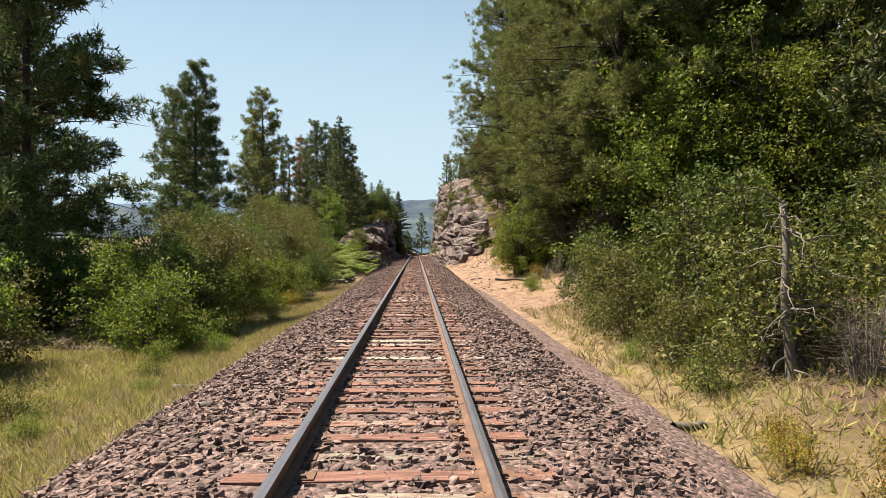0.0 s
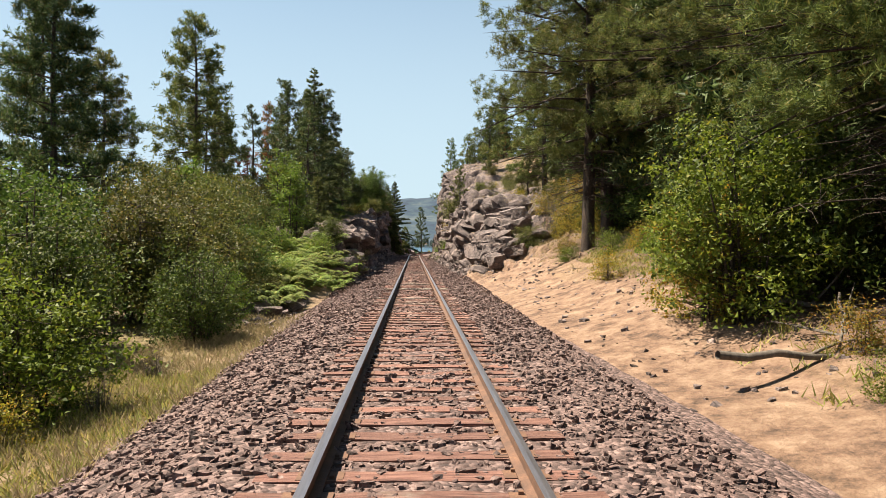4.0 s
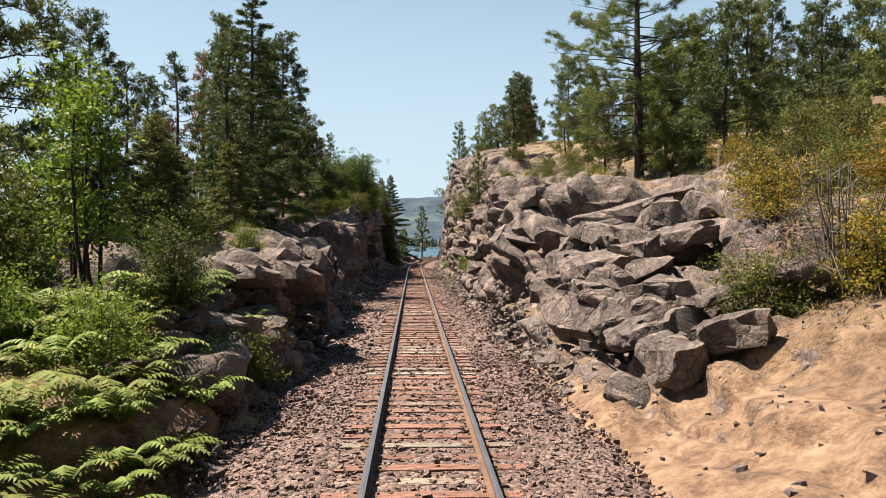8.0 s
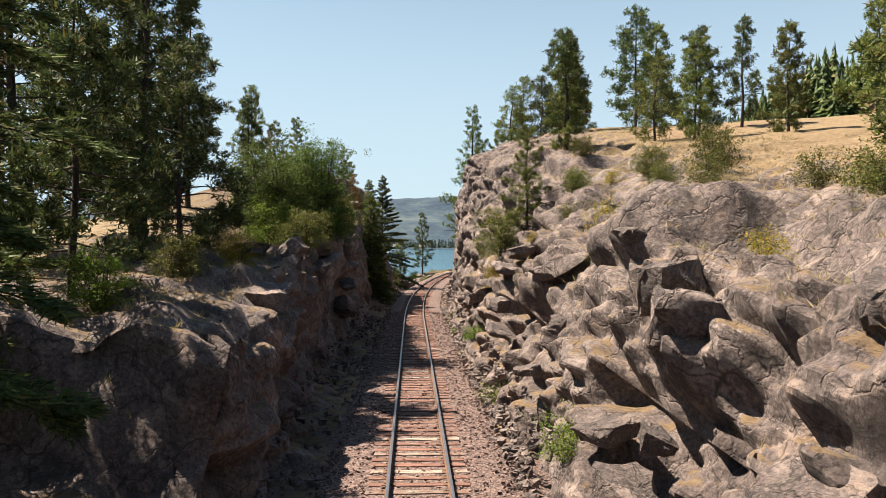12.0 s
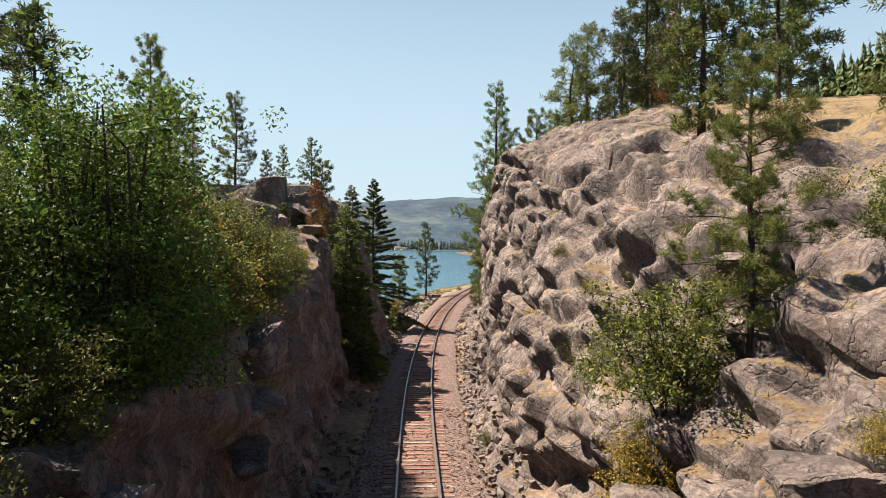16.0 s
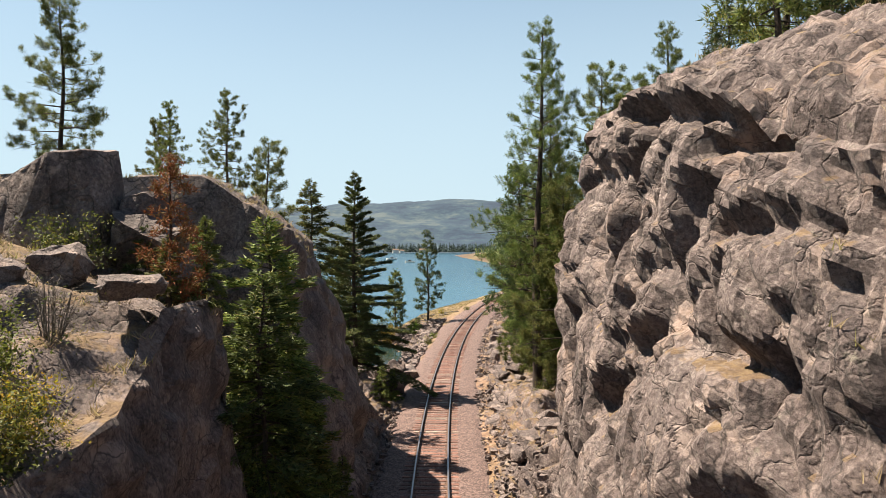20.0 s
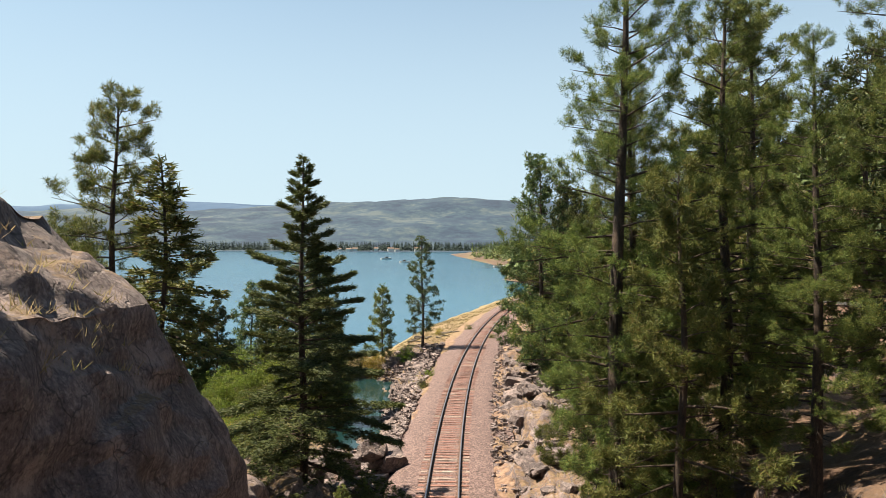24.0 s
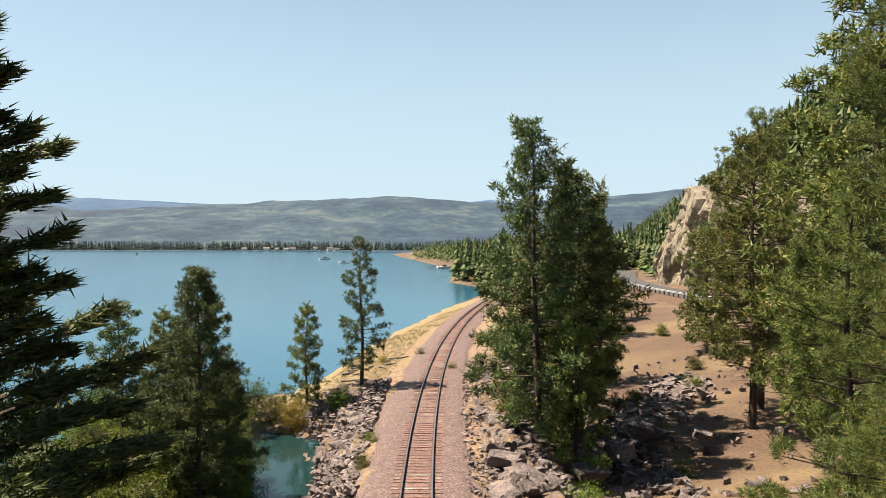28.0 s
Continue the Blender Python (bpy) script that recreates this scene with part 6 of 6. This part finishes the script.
stones("fallen_stones", "pale broken stones at the foot of the cutting wall", 2600, bank_stones(1, RIGHT, 60, 230, 1.0, 2.4), 0.13, ROCK, 12)
stones("riprap_stones", "pale broken riprap stones on the lake bank", 2600, bank_stones(-1, LEFT, 176, 222, 1.6, 4.4), 0.22, ROCK, 13)
stones("fallen_stones", "broken stones at the foot of the shaded wall", 1200, bank_stones(-1, LEFT, 56, 170, 1.0, 2.3), 0.12, ROCK, 14)
stones("verge_stones", "small stones and pine cones strewn on the sandy verge", 260, verge_spots(1, RIGHT, 16, 64, 3.2, 9.0), 0.04, BARK, 17)
stones("verge_stones", "small pale stones strewn on the sandy verge", 500, verge_spots(1, RIGHT, 30, 66, 3.2, 8.0), 0.07, ROCK, 18)
def scree_spots(r, n):
    t = r.rand(n)
    x, y = 15.5 + 15 * t + r.randn(n) * 1.3, 200 + 16 * t + r.randn(n) * 1.3
    return np.array([(a, b, drop_to(a, b) + 0.1) for a, b in zip(x, y)])


stones("scree", "grey scree of broken stones running down to the gully", 620, scree_spots, 0.42, ROCK, 20)
stones("bank_stones", "tumbled reddish stones below the track bank", 260, verge_spots(-1, LEFT, 42.5, 50, 4.2, 7.0), 0.16, ROCK, 19)
stones("gully_stones", "heap of broken dark stones in the gully by the track", 1500, bank_stones(1, RIGHT, 184, 226, 3.6, 6.4), 0.30, ROCK, 15)


# ---- grass, weeds and ferns ----
def grass(name, label, patches, mat, seed, length=0.35, width=0.03, per=6):
    """Tufts of grass: patches of (x0, x1, y0, y1, tufts), x counted from the track's middle."""
    r = np.random.RandomState(seed)
    pts = []
    for x0, x1, y0, y1, n in patches:
        for x, y in zip(r.uniform(x0, x1, n), r.uniform(y0, y1, n)):
            x += float(line_x(y))
            pts.append((x, y, drop_to(x, y)))
    pts = np.repeat(np.array(pts), per, 0)
    pts[:, :2] += r.randn(len(pts), 2) * 0.07
    aims = unit(np.concatenate([r.randn(len(pts), 2) * 0.75, np.ones((len(pts), 1))], 1))
    v, f = blades_at(pts, aims, length, width, r)
    return tagged(linked(name, mesh_of(name, v, f), mat), label, "grass", kind="stuff")


grass("dry_grass", "dry straw coloured grass tufts", [(-6.5, -3.4, -4, 45, 4200), (-12, -6, 0, 30, 1800), (3.3, 7.5, 2, 15, 450), (3.6, 6.5, 15, 22, 260), (6.5, 16, 50, 75, 1600), (5.5, 9, 36, 56, 260), (8, 20, 76, 100, 900), (9.5, 20, 100, 118, 700), (8, 18, 118, 148, 600), (3.7, 7, 98, 130, 260), (4.5, 8, 74, 98, 200), (-12, -4.8, 88, 110, 700),
      (-12, -5, 130, 152, 700), (-11, -4.5, 218, 262, 2200), (-9, -3.4, 176, 214, 300), (4, 11, 150, 225, 700), (-16, -7, 168, 184, 500), (-8, -3, 262, 300, 800)], STRAW, 3, 0.24, 0.022, 8)
grass("green_grass", "green and yellow weeds along the track", [(-7, -3.6, -4, 36, 3600), (-11, -6, 2, 20, 2200), (3.6, 6.8, 3, 16, 300), (3.8, 6.4, 16, 22, 60), (6.0, 9.0, 36, 47, 500), (-5.6, -3.3, 176, 214, 350), (-9, -4.4, 50, 60, 300), (4.6, 8, 26.5, 33, 90)], WEED, 5, 0.22, 0.024, 8)


def build_fern():
    r = np.random.RandomState(9)
    root = thing("fern", pose(0, 0, 0), "bright green bracken fern", "fern", "ferns")
    s = Soup()
    for k in range(11):
        a, reach = k * 0.571 + r.randn() * 0.2, r.uniform(0.5, 0.85)
        t = np.linspace(0.08, 1, 13)
        line = np.stack([np.cos(a) * reach * t, np.sin(a) * reach * t, 0.62 * np.sin(t * 2.1) * reach + 0.05], 1)
        side = np.array([-math.sin(a), math.cos(a), 0])
        for sgn in (-1, 1):
            w = 0.24 * np.sin(np.clip(t, 0.12, 1) * 2.9)[:, None] * reach
            ahead = np.array([math.cos(a), math.sin(a), -0.2])
            p0, p1, p2 = line - ahead * 0.035, line + ahead * 0.035, line + side * sgn * w + ahead * 0.05 - (0, 0, 0.04)
            s.add(np.stack([p0, p1, p2], 1).reshape(-1, 3), np.arange(39).reshape(-1, 3))
    linked("fronds", s.mesh("fronds"), FERN, root)
    return root


fern = build_fern()
for k in range(90):
    y = rng.uniform(51, 61)
    place(fern, -rng.uniform(4.2, 8.2), y, rng.uniform(0.5, 1.4), rng.uniform(0, 360))
for k in range(70):
    place(fern, -rng.uniform(3.5, 6.4), rng.uniform(52.5, 59.5), rng.uniform(0.5, 1.0), rng.uniform(0, 360))
for k in range(60):
    place(fern, -rng.uniform(4.7, 8.2), rng.uniform(46.5, 52), rng.uniform(0.5, 1.4), rng.uniform(0, 360))
for k in range(14):
    place(fern, -rng.uniform(3.6, 5.0), rng.uniform(57, 63), rng.uniform(0.6, 1.0), rng.uniform(0, 360))
discard(fern)


# ---- dead wood ----
def dead_trunk():
    root = thing("dead_tree", pose(5.7, 9.9, drop_to(5.7, 9.9)), "grey broken dead tree trunk with bare twisted twigs", "dead tree")
    r = np.random.RandomState(3)
    wood = Soup(4)
    t = np.linspace(0, 1, 10)[:, None]
    wood.add(*tube(np.array([[0.08, 0, -0.2]]) + t * (-0.12, 0.05, 2.85) + 0.03 * np.sin(t * (9, 7, 0)), np.linspace(0.085, 0.05, 10), 8))
    linked("trunk", wood.mesh("trunk", True), GREYWOOD, root)
    twigs = Soup(4)
    for k in range(34):
        h = r.uniform(0.1, 2.7)
        a = r.rand() * 6.28
        line = limb_line(np.array([0.05 - h * 0.04, 0, h]), unit(np.array([math.cos(a), math.sin(a), r.uniform(-0.35, 0.3)])), r.uniform(0.3, 1.3), r.uniform(0, 0.4), 7, r)
        line += np.cumsum(r.randn(7, 3) * 0.035, 0)
        twigs.add(*tube(line, np.linspace(0.018, 0.004, 7), 4))
    linked("twig", twigs.mesh("twig", True), GREYWOOD, root)


dead_trunk()


def log(x, y, length, radius, turn, label, tilt=0.0, mat=None, forks=0):
    r = np.random.RandomState(int(abs(x * 31 + y * 17)) + forks)
    line = np.stack([np.linspace(-0.5, 0.5, 8) * length, 0.04 * length * r.randn(8) * 0.4, 0.02 * length * r.randn(8)], 1)
    s = Soup(4)
    s.add(*tube(line, np.linspace(radius, radius * 0.55, 8), 7))
    for k in range(forks):
        p = line[r.randint(2, 8)]
        s.add(*tube(limb_line(p, unit(np.array([r.uniform(0.2, 1), r.randn(), r.uniform(0, 0.9)])), length * r.uniform(0.2, 0.5), 0.1, 5, r), np.linspace(radius * 0.5, radius * 0.15, 5), 5))
    ob = linked("log", s.mesh("log", True), mat or GREYWOOD)
    ob.matrix_world = Matrix.LocRotScale((x, y, drop_to(x, y) + radius * 0.8), Euler((0, radians(tilt), radians(turn))), (1, 1, 1))
    return tagged(ob, label, "log", "dead wood")


log(5.4, 31.2, 3.2, 0.06, 10, "fallen grey branch with bare forks on the sandy verge", 0, None, 6)
log(6.2, 32.0, 2.2, 0.04, 60, "fallen forked twiggy branch on the sandy verge", -25, None, 5)
log(6.8, 33.5, 2.6, 0.05, -15, "fallen grey branch with bare forks on the sandy verge", 0, None, 5)
log(3.6, 8.3, 0.5, 0.07, 20, "short charred chunk of sleeper wood on the verge")
log(-2.3, 8.6, 0.35, 0.06, 40, "short dark chunk of wood on the ballast")
log(-4.0, 12.8, 0.5, 0.07, 15, "short dark chunk of wood in the grass")
for k in range(16):
    y = rng.uniform(226, 236)
    log(float(line_x(y)) - rng.uniform(4.6, 9.5), y, rng.uniform(0.8, 2.2), rng.uniform(0.08, 0.16), rng.uniform(-60, 100), "bleached driftwood log on dry grass")
log(17.2, 189, 3.0, 0.09, 10, "fallen brown log across the stones of the gully")
log(9.3, 192, 2.6, 0.08, 120, "fallen grey log on the stony bank")
log(3.0, 224, 5.5, 0.09, 5, "long bleached fallen log beside the track")


# ---- road on the hillside ----
ASPHALT = plain("asphalt", [(0.3, (0.0238, 0.0238, 0.0245)), (0.7, (0.051, 0.049, 0.0476))], 2, 0.9, 60, 0.3, 0.01)
GALV = plain("galvanised_steel", [(0.3, (0.231, 0.231, 0.231)), (0.7, (0.354, 0.354, 0.347))], 3, 0.5, 40, 0.1, 0.004, metallic=0.4)
POST = plain("dark_timber_post", [(0.3, (0.0204, 0.017, 0.0136)), (0.7, (0.0612, 0.0476, 0.0374))], 4, 0.9)
ROAD = np.array([(74, 175), (66, 195), (59, 215), (55, 232), (52.5, 240), (51, 255), (52.5, 270), (58, 299), (64, 320), (74, 345), (88, 375)], float)


def road_line(off, n=90):
    """Points along the road, off metres to the side of the guard rail, away from the track."""
    t = np.linspace(0, 1, len(ROAD))
    f = np.linspace(0, 1, n)
    p = np.stack([np.interp(f, t, ROAD[:, i]) for i in (0, 1)], 1)
    for k in range(8):
        p[1:-1] = (p[:-2] + 2 * p[1:-1] + p[2:]) / 4
    d = unit(np.gradient(p, axis=0))
    return p + np.stack([d[:, 1], -d[:, 0]], 1) * off


def build_road():
    rings = []
    for off, z in ((-2.4, 2.2), (-0.5, 4.0), (0.4, 4.05), (7.4, 4.05), (8.2, 3.6)):
        p = road_line(off)
        rings.append(np.column_stack([p, np.full(len(p), z)]))
    v = np.stack(rings, 1)
    n, k = v.shape[:2]
    i, j = np.meshgrid(np.arange(n - 1), np.arange(k - 1), indexing="ij")
    f = np.stack([i * k + j, i * k + j + 1, (i + 1) * k + j + 1, (i + 1) * k + j], -1).reshape(-1, 4)
    me = mesh_of("road", v.reshape(-1, 3), f)
    me.materials.append(GROUND), me.materials.append(ASPHALT)
    me.polygons.foreach_set("material_index", np.tile([0, 0, 1, 0], n - 1).astype(np.int32))
    tagged(linked("road", me, None), "grey asphalt road on a bench in the hillside", "road", kind="structure")


build_road()


def build_guardrail():
    rail_thing = thing("guard_rail", pose(0, 0, 0), "steel guard rail on dark timber posts along the road", "guard rail")
    p = road_line(0.0, 150)
    s = Soup(4)
    prof = [(-0.02, 0.55), (0.05, 0.62), (-0.01, 0.70), (0.05, 0.78), (-0.02, 0.86)]
    d = unit(np.gradient(p, axis=0))
    side = np.stack([d[:, 1], -d[:, 0]], 1)
    v = np.stack([np.column_stack([p - side * a, np.full(len(p), 4.05 + b)]) for a, b in prof], 1)
    n, k = v.shape[:2]
    i, j = np.meshgrid(np.arange(n - 1), np.arange(k - 1), indexing="ij")
    s.add(v.reshape(-1, 3), np.stack([i * k + j, i * k + j + 1, (i + 1) * k + j + 1, (i + 1) * k + j], -1).reshape(-1, 4))
    linked("beam", s.mesh("beam"), GALV, rail_thing)
    bm = bmesh.new()
    bmesh.ops.create_cube(bm, size=1, matrix=Matrix.Diagonal((0.2, 0.2, 1.0, 1)))
    bmesh.ops.bevel(bm, geom=bm.edges[:], offset=0.02, segments=1, affect="EDGES")
    me = bpy.data.meshes.new("post")
    bm.to_mesh(me)
    bm.free()
    me.materials.append(POST)
    for q in range(0, n, 2):
        ob = linked("post", me, None, rail_thing)
        ob.location = (p[q, 0] + side[q, 0] * 0.14, p[q, 1] + side[q, 1] * 0.14, 4.35)


build_guardrail()
TANROCK = plain("tan_cliff_rock", [(0.3, (0.05, 0.042, 0.032)), (0.48, (0.15, 0.122, 0.088)), (0.7, (0.27, 0.225, 0.16))], 0.35, 0.9, 2.5, 1.0, 0.3, (1, 1, 0.35))


def build_roadside_cliff():
    """A blasted rock face above the road, with upright joints."""
    rows, cols = 56, 120
    f = np.linspace(0, 1, cols)
    base = road_line(10.5, 400)
    y = np.linspace(252, 318, cols)
    x = np.interp(y, base[:, 1], base[:, 0])
    tops = 20 * np.clip(np.minimum(f * 5, (1 - f) * 3), 0, 1) ** 0.5 + 1.5 * np.sin(f * 23) * np.clip(f * 6, 0, 1)
    v = []
    for k in range(rows):
        h = k / (rows - 1)
        back = 3.5 * h ** 1.5 + (12 * (h - 0.9) / 0.1 if h > 0.9 else 0)
        v.append(np.column_stack([x + back, y, 3.2 + tops * min(1, h / 0.92)]))
    v = np.stack(v, 0).reshape(-1, 3)
    b1, j1 = blocks(v / (3.0, 3.2, 9.0), 5)
    b2, j2 = blocks(v / (1.3, 1.4, 3.0), 6)
    v[:, 0] -= b1 * 2.4 + b2 * 0.9 - 0.7 * np.clip(1 - j1 / 0.1, 0, 1)
    i, j = np.meshgrid(np.arange(rows - 1), np.arange(cols - 1), indexing="ij")
    fc = np.stack([i * cols + j, (i + 1) * cols + j, (i + 1) * cols + j + 1, i * cols + j + 1], -1).reshape(-1, 4)
    tagged(linked("roadside_cliff", mesh_of("roadside_cliff", v, fc), TANROCK), "pale tan rock face above the road", "cliff", kind="structure")


build_roadside_cliff()


# ---- far woods, shore houses, boats ----
def woods(name, label, spots, heights, mat, seed, layers=9, per=7):
    """Many far conifers in one mesh, each a ragged cone of drooping sprays."""
    r = np.random.RandomState(seed)
    n = len(spots)
    h = heights * (0.7 + 0.6 * r.rand(n))
    v = []
    for k in range(layers):
        f = (k + 0.5) / layers
        for q in range(per):
            a = r.rand(n) * 6.28
            reach = h * 0.19 * (1.05 - f) * (0.35 + 1.0 * r.rand(n)) + 0.015 * h
            z = h * (0.08 + 0.90 * f + 0.04 * r.randn(n))
            d = np.stack([np.cos(a), np.sin(a), np.zeros(n)], 1)
            side = np.stack([-np.sin(a), np.cos(a), np.zeros(n)], 1)
            top = spots + np.stack([np.zeros(n), np.zeros(n), z + h * 0.09], 1)
            low = spots + d * reach[:, None] + np.stack([np.zeros(n), np.zeros(n), z - h * 0.03], 1)
            w = (reach * 0.34)[:, None]
            v.append(np.stack([top, low - side * w, low + side * w], 1))
    v = np.concatenate(v).reshape(-1, 3)
    return tagged(linked(name, mesh_of(name, v, np.arange(len(v)).reshape(-1, 3)), mat), label, "woods", kind="stuff")


def on_ground(r, n, xs, ys, above=-2.6):
    out = []
    for x, y in zip(r.uniform(*xs, n), r.uniform(*ys, n)):
        x += float(line_x(y))
        z = drop_to(x, y, -9)
        if z > above:
            out.append((x, y, z - 0.3))
    return np.array(out)


r = np.random.RandomState(77)
hill_spots = on_ground(r, 1700, (40, 170), (228, 430))
kerb = road_line(3.5, 200)
clear = np.array([np.min(np.hypot(kerb[:, 0] - s[0], kerb[:, 1] - s[1])) for s in hill_spots])
uphill = hill_spots[:, 0] > np.interp(hill_spots[:, 1], kerb[:, 1], kerb[:, 0])
hill_spots = hill_spots[(clear > 7) & uphill & ~((clear < 22) & (hill_spots[:, 1] > 248) & (hill_spots[:, 1] < 320))]
woods("hillside_woods", "dense conifer woods on the hillside above the road", hill_spots, 12.0, PINE, 1, 14, 13)
shore_spots = on_ground(r, 1400, (-70, 60), (385, 700))
woods("shore_woods", "conifer woods on the near headland", shore_spots, 14.0, PINE, 2, 9, 10)
woods("headland_woods", "conifer woods on the farther headland", on_ground(r, 1600, (-230, 140), (700, 1400)), 16.0, FIR, 3, 6, 5)
far = np.stack([r.uniform(-2300, 1900, 4200), 2210 + 260 * r.rand(4200) ** 1.5, np.full(4200, -2.0)], 1)
far[:, 1] += waves(np.stack([far[:, 0] * 0.004, far[:, 0] * 0, far[:, 0] * 0], 1), 9) * 90 - 60
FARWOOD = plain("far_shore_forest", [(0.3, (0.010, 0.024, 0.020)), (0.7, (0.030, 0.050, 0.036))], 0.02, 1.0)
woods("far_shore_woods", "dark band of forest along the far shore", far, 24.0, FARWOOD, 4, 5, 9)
# the shore shares the hills' haze-tinted colour
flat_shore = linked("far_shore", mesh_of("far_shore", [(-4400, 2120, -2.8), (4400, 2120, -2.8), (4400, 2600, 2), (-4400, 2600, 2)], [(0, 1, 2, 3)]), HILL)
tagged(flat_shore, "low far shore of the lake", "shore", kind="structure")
WHITE = plain("white_paint", [(0.3, (0.422, 0.415, 0.394)), (0.7, (0.53, 0.524, 0.503))], 0.6, 0.6)
ROOF = plain("brown_roofing", [(0.3, (0.0748, 0.051, 0.0374)), (0.7, (0.15, 0.102, 0.0748))], 0.6, 0.9)


def house(x, y, w, d, h, turn):
    root = thing("house", pose(x, y, -1.5, 0, 0, turn), "small pale lakeside house with a brown pitched roof", "house", "shore houses")
    bm = bmesh.new()
    bmesh.ops.create_cube(bm, size=1, matrix=Matrix.Translation((0, 0, h / 2)) @ Matrix.Diagonal((w, d, h, 1)))
    part("wall", bm, WHITE, root)
    e = 0.8
    v = [(-w / 2 - e, -d / 2 - e, h), (w / 2 + e, -d / 2 - e, h), (w / 2 + e, d / 2 + e, h), (-w / 2 - e, d / 2 + e, h), (-w / 2 - e, 0, h + d * 0.4), (w / 2 + e, 0, h + d * 0.4)]
    bm = bmesh.new()
    vs = [bm.verts.new(c) for c in v]
    for fc in ((0, 1, 5, 4), (2, 3, 4, 5), (0, 4, 3), (1, 2, 5), (3, 2, 1, 0)):
        bm.faces.new([vs[i] for i in fc])
    part("roof", bm, ROOF, root)


for k in range(9):
    house(rng.uniform(-900, 200) if k > 3 else -150 + k * 60, 2105 + rng.uniform(0, 14), rng.uniform(10, 20), rng.uniform(9, 12), rng.uniform(5, 8), rng.uniform(-30, 30))
for x, y in ((128, 690), (150, 730), (118, 640)):
    house(x, y, 12, 9, 5, rng.uniform(0, 90))


def boat(x, y, turn, size=1.0):
    root = thing("boat", pose(x, y, -3.0, 0, 0, turn), "small white motor boat on the lake", "boat", "boats")
    root.scale = (size, size, size)
    bm = bmesh.new()
    rows = []
    for t, w, z0 in ((-3, 1.1, -0.15), (-1, 1.25, -0.2), (1, 1.15, -0.2), (2.4, 0.7, -0.1), (3.2, 0.06, 0.15)):
        rows.append([bm.verts.new(c) for c in ((t, -w, 0.8 + max(0, t) * 0.08), (t, -w * 0.8, z0), (t, w * 0.8, z0), (t, w, 0.8 + max(0, t) * 0.08))])
    for a, b in zip(rows, rows[1:]):
        for k in range(3):
            bm.faces.new((a[k], a[k + 1], b[k + 1], b[k]))
        bm.faces.new((a[3], a[0], b[0], b[3]))
    bm.faces.new(rows[0])
    part("hull", bm, WHITE, root)
    bm = bmesh.new()
    bmesh.ops.create_cube(bm, size=1, matrix=Matrix.Translation((0.2, 0, 1.15)) @ Matrix.Diagonal((1.5, 1.6, 0.8, 1)))
    bmesh.ops.bevel(bm, geom=bm.edges[:], offset=0.15, segments=2, affect="EDGES")
    part("cabin", bm, POST, root)


boat(-24, 925, 20, 2.0)
boat(-2, 760, 160, 1.6)
boat(66, 620, 10, 1.6)
boat(-330, 1300, 100, 2.0)


def dock(x, y, turn):
    root = thing("dock", pose(x, y, -2.5, 0, 0, turn), "weathered wooden boat dock on piles", "dock", "docks")
    bm = bmesh.new()
    bmesh.ops.create_cube(bm, size=1, matrix=Matrix.Diagonal((14, 2.4, 0.25, 1)))
    bmesh.ops.bevel(bm, geom=bm.edges[:], offset=0.04, segments=1, affect="EDGES")
    part("deck", bm, GREYWOOD, root)
    for a in (-6, -2, 2, 6):
        bm = bmesh.new()
        bmesh.ops.create_cone(bm, cap_ends=True, segments=8, radius1=0.16, radius2=0.15, depth=3, matrix=Matrix.Translation((a, 1.1, -0.8)))
        part("pile", bm, POST, root)


dock(58, 610, 160)
dock(66, 660, 165)


def build_pond():
    """Still dark water between the track and the wooded bank."""
    m, nt, b = material("pond_water")
    b.inputs["Base Color"].default_value, b.inputs["Roughness"].default_value, b.inputs["IOR"].default_value = (0.006, 0.022, 0.022, 1), 0.05, 1.33
    bump(nt, b, noise_out(nt, 2.5, 4, 0.6), 0.12, 0.04)
    ys = np.linspace(184, 217, 18)
    left, right = line_x(ys) - 13.5, line_x(ys) - 4.5
    v = np.concatenate([np.column_stack([left, ys, np.full(18, -2.97)]), np.column_stack([right, ys, np.full(18, -2.97)])])
    f = [(k, k + 18, k + 19, k + 1) for k in range(17)]
    tagged(linked("pond", mesh_of("pond", v, f), m), "still dark green water of a sheltered pond", "pond", kind="structure")


build_pond()


def old_post(x, y, height):
    s = Soup(4)
    t = np.linspace(0, 1, 6)[:, None]
    s.add(*tube(np.array([[0, 0, -0.3]]) + t * (0.05, 0.03, height + 0.3) + 0.02 * np.sin(t * (7, 5, 0)), np.linspace(0.13, 0.10, 6), 8))
    ob = linked("old_post", s.mesh("old_post", True), GREYWOOD)
    ob.location = (x, y, drop_to(x, y))
    tagged(ob, "weathered grey stump of a post in dry grass", "post", "old posts")


old_post(11.4, 72.8, 1.3)
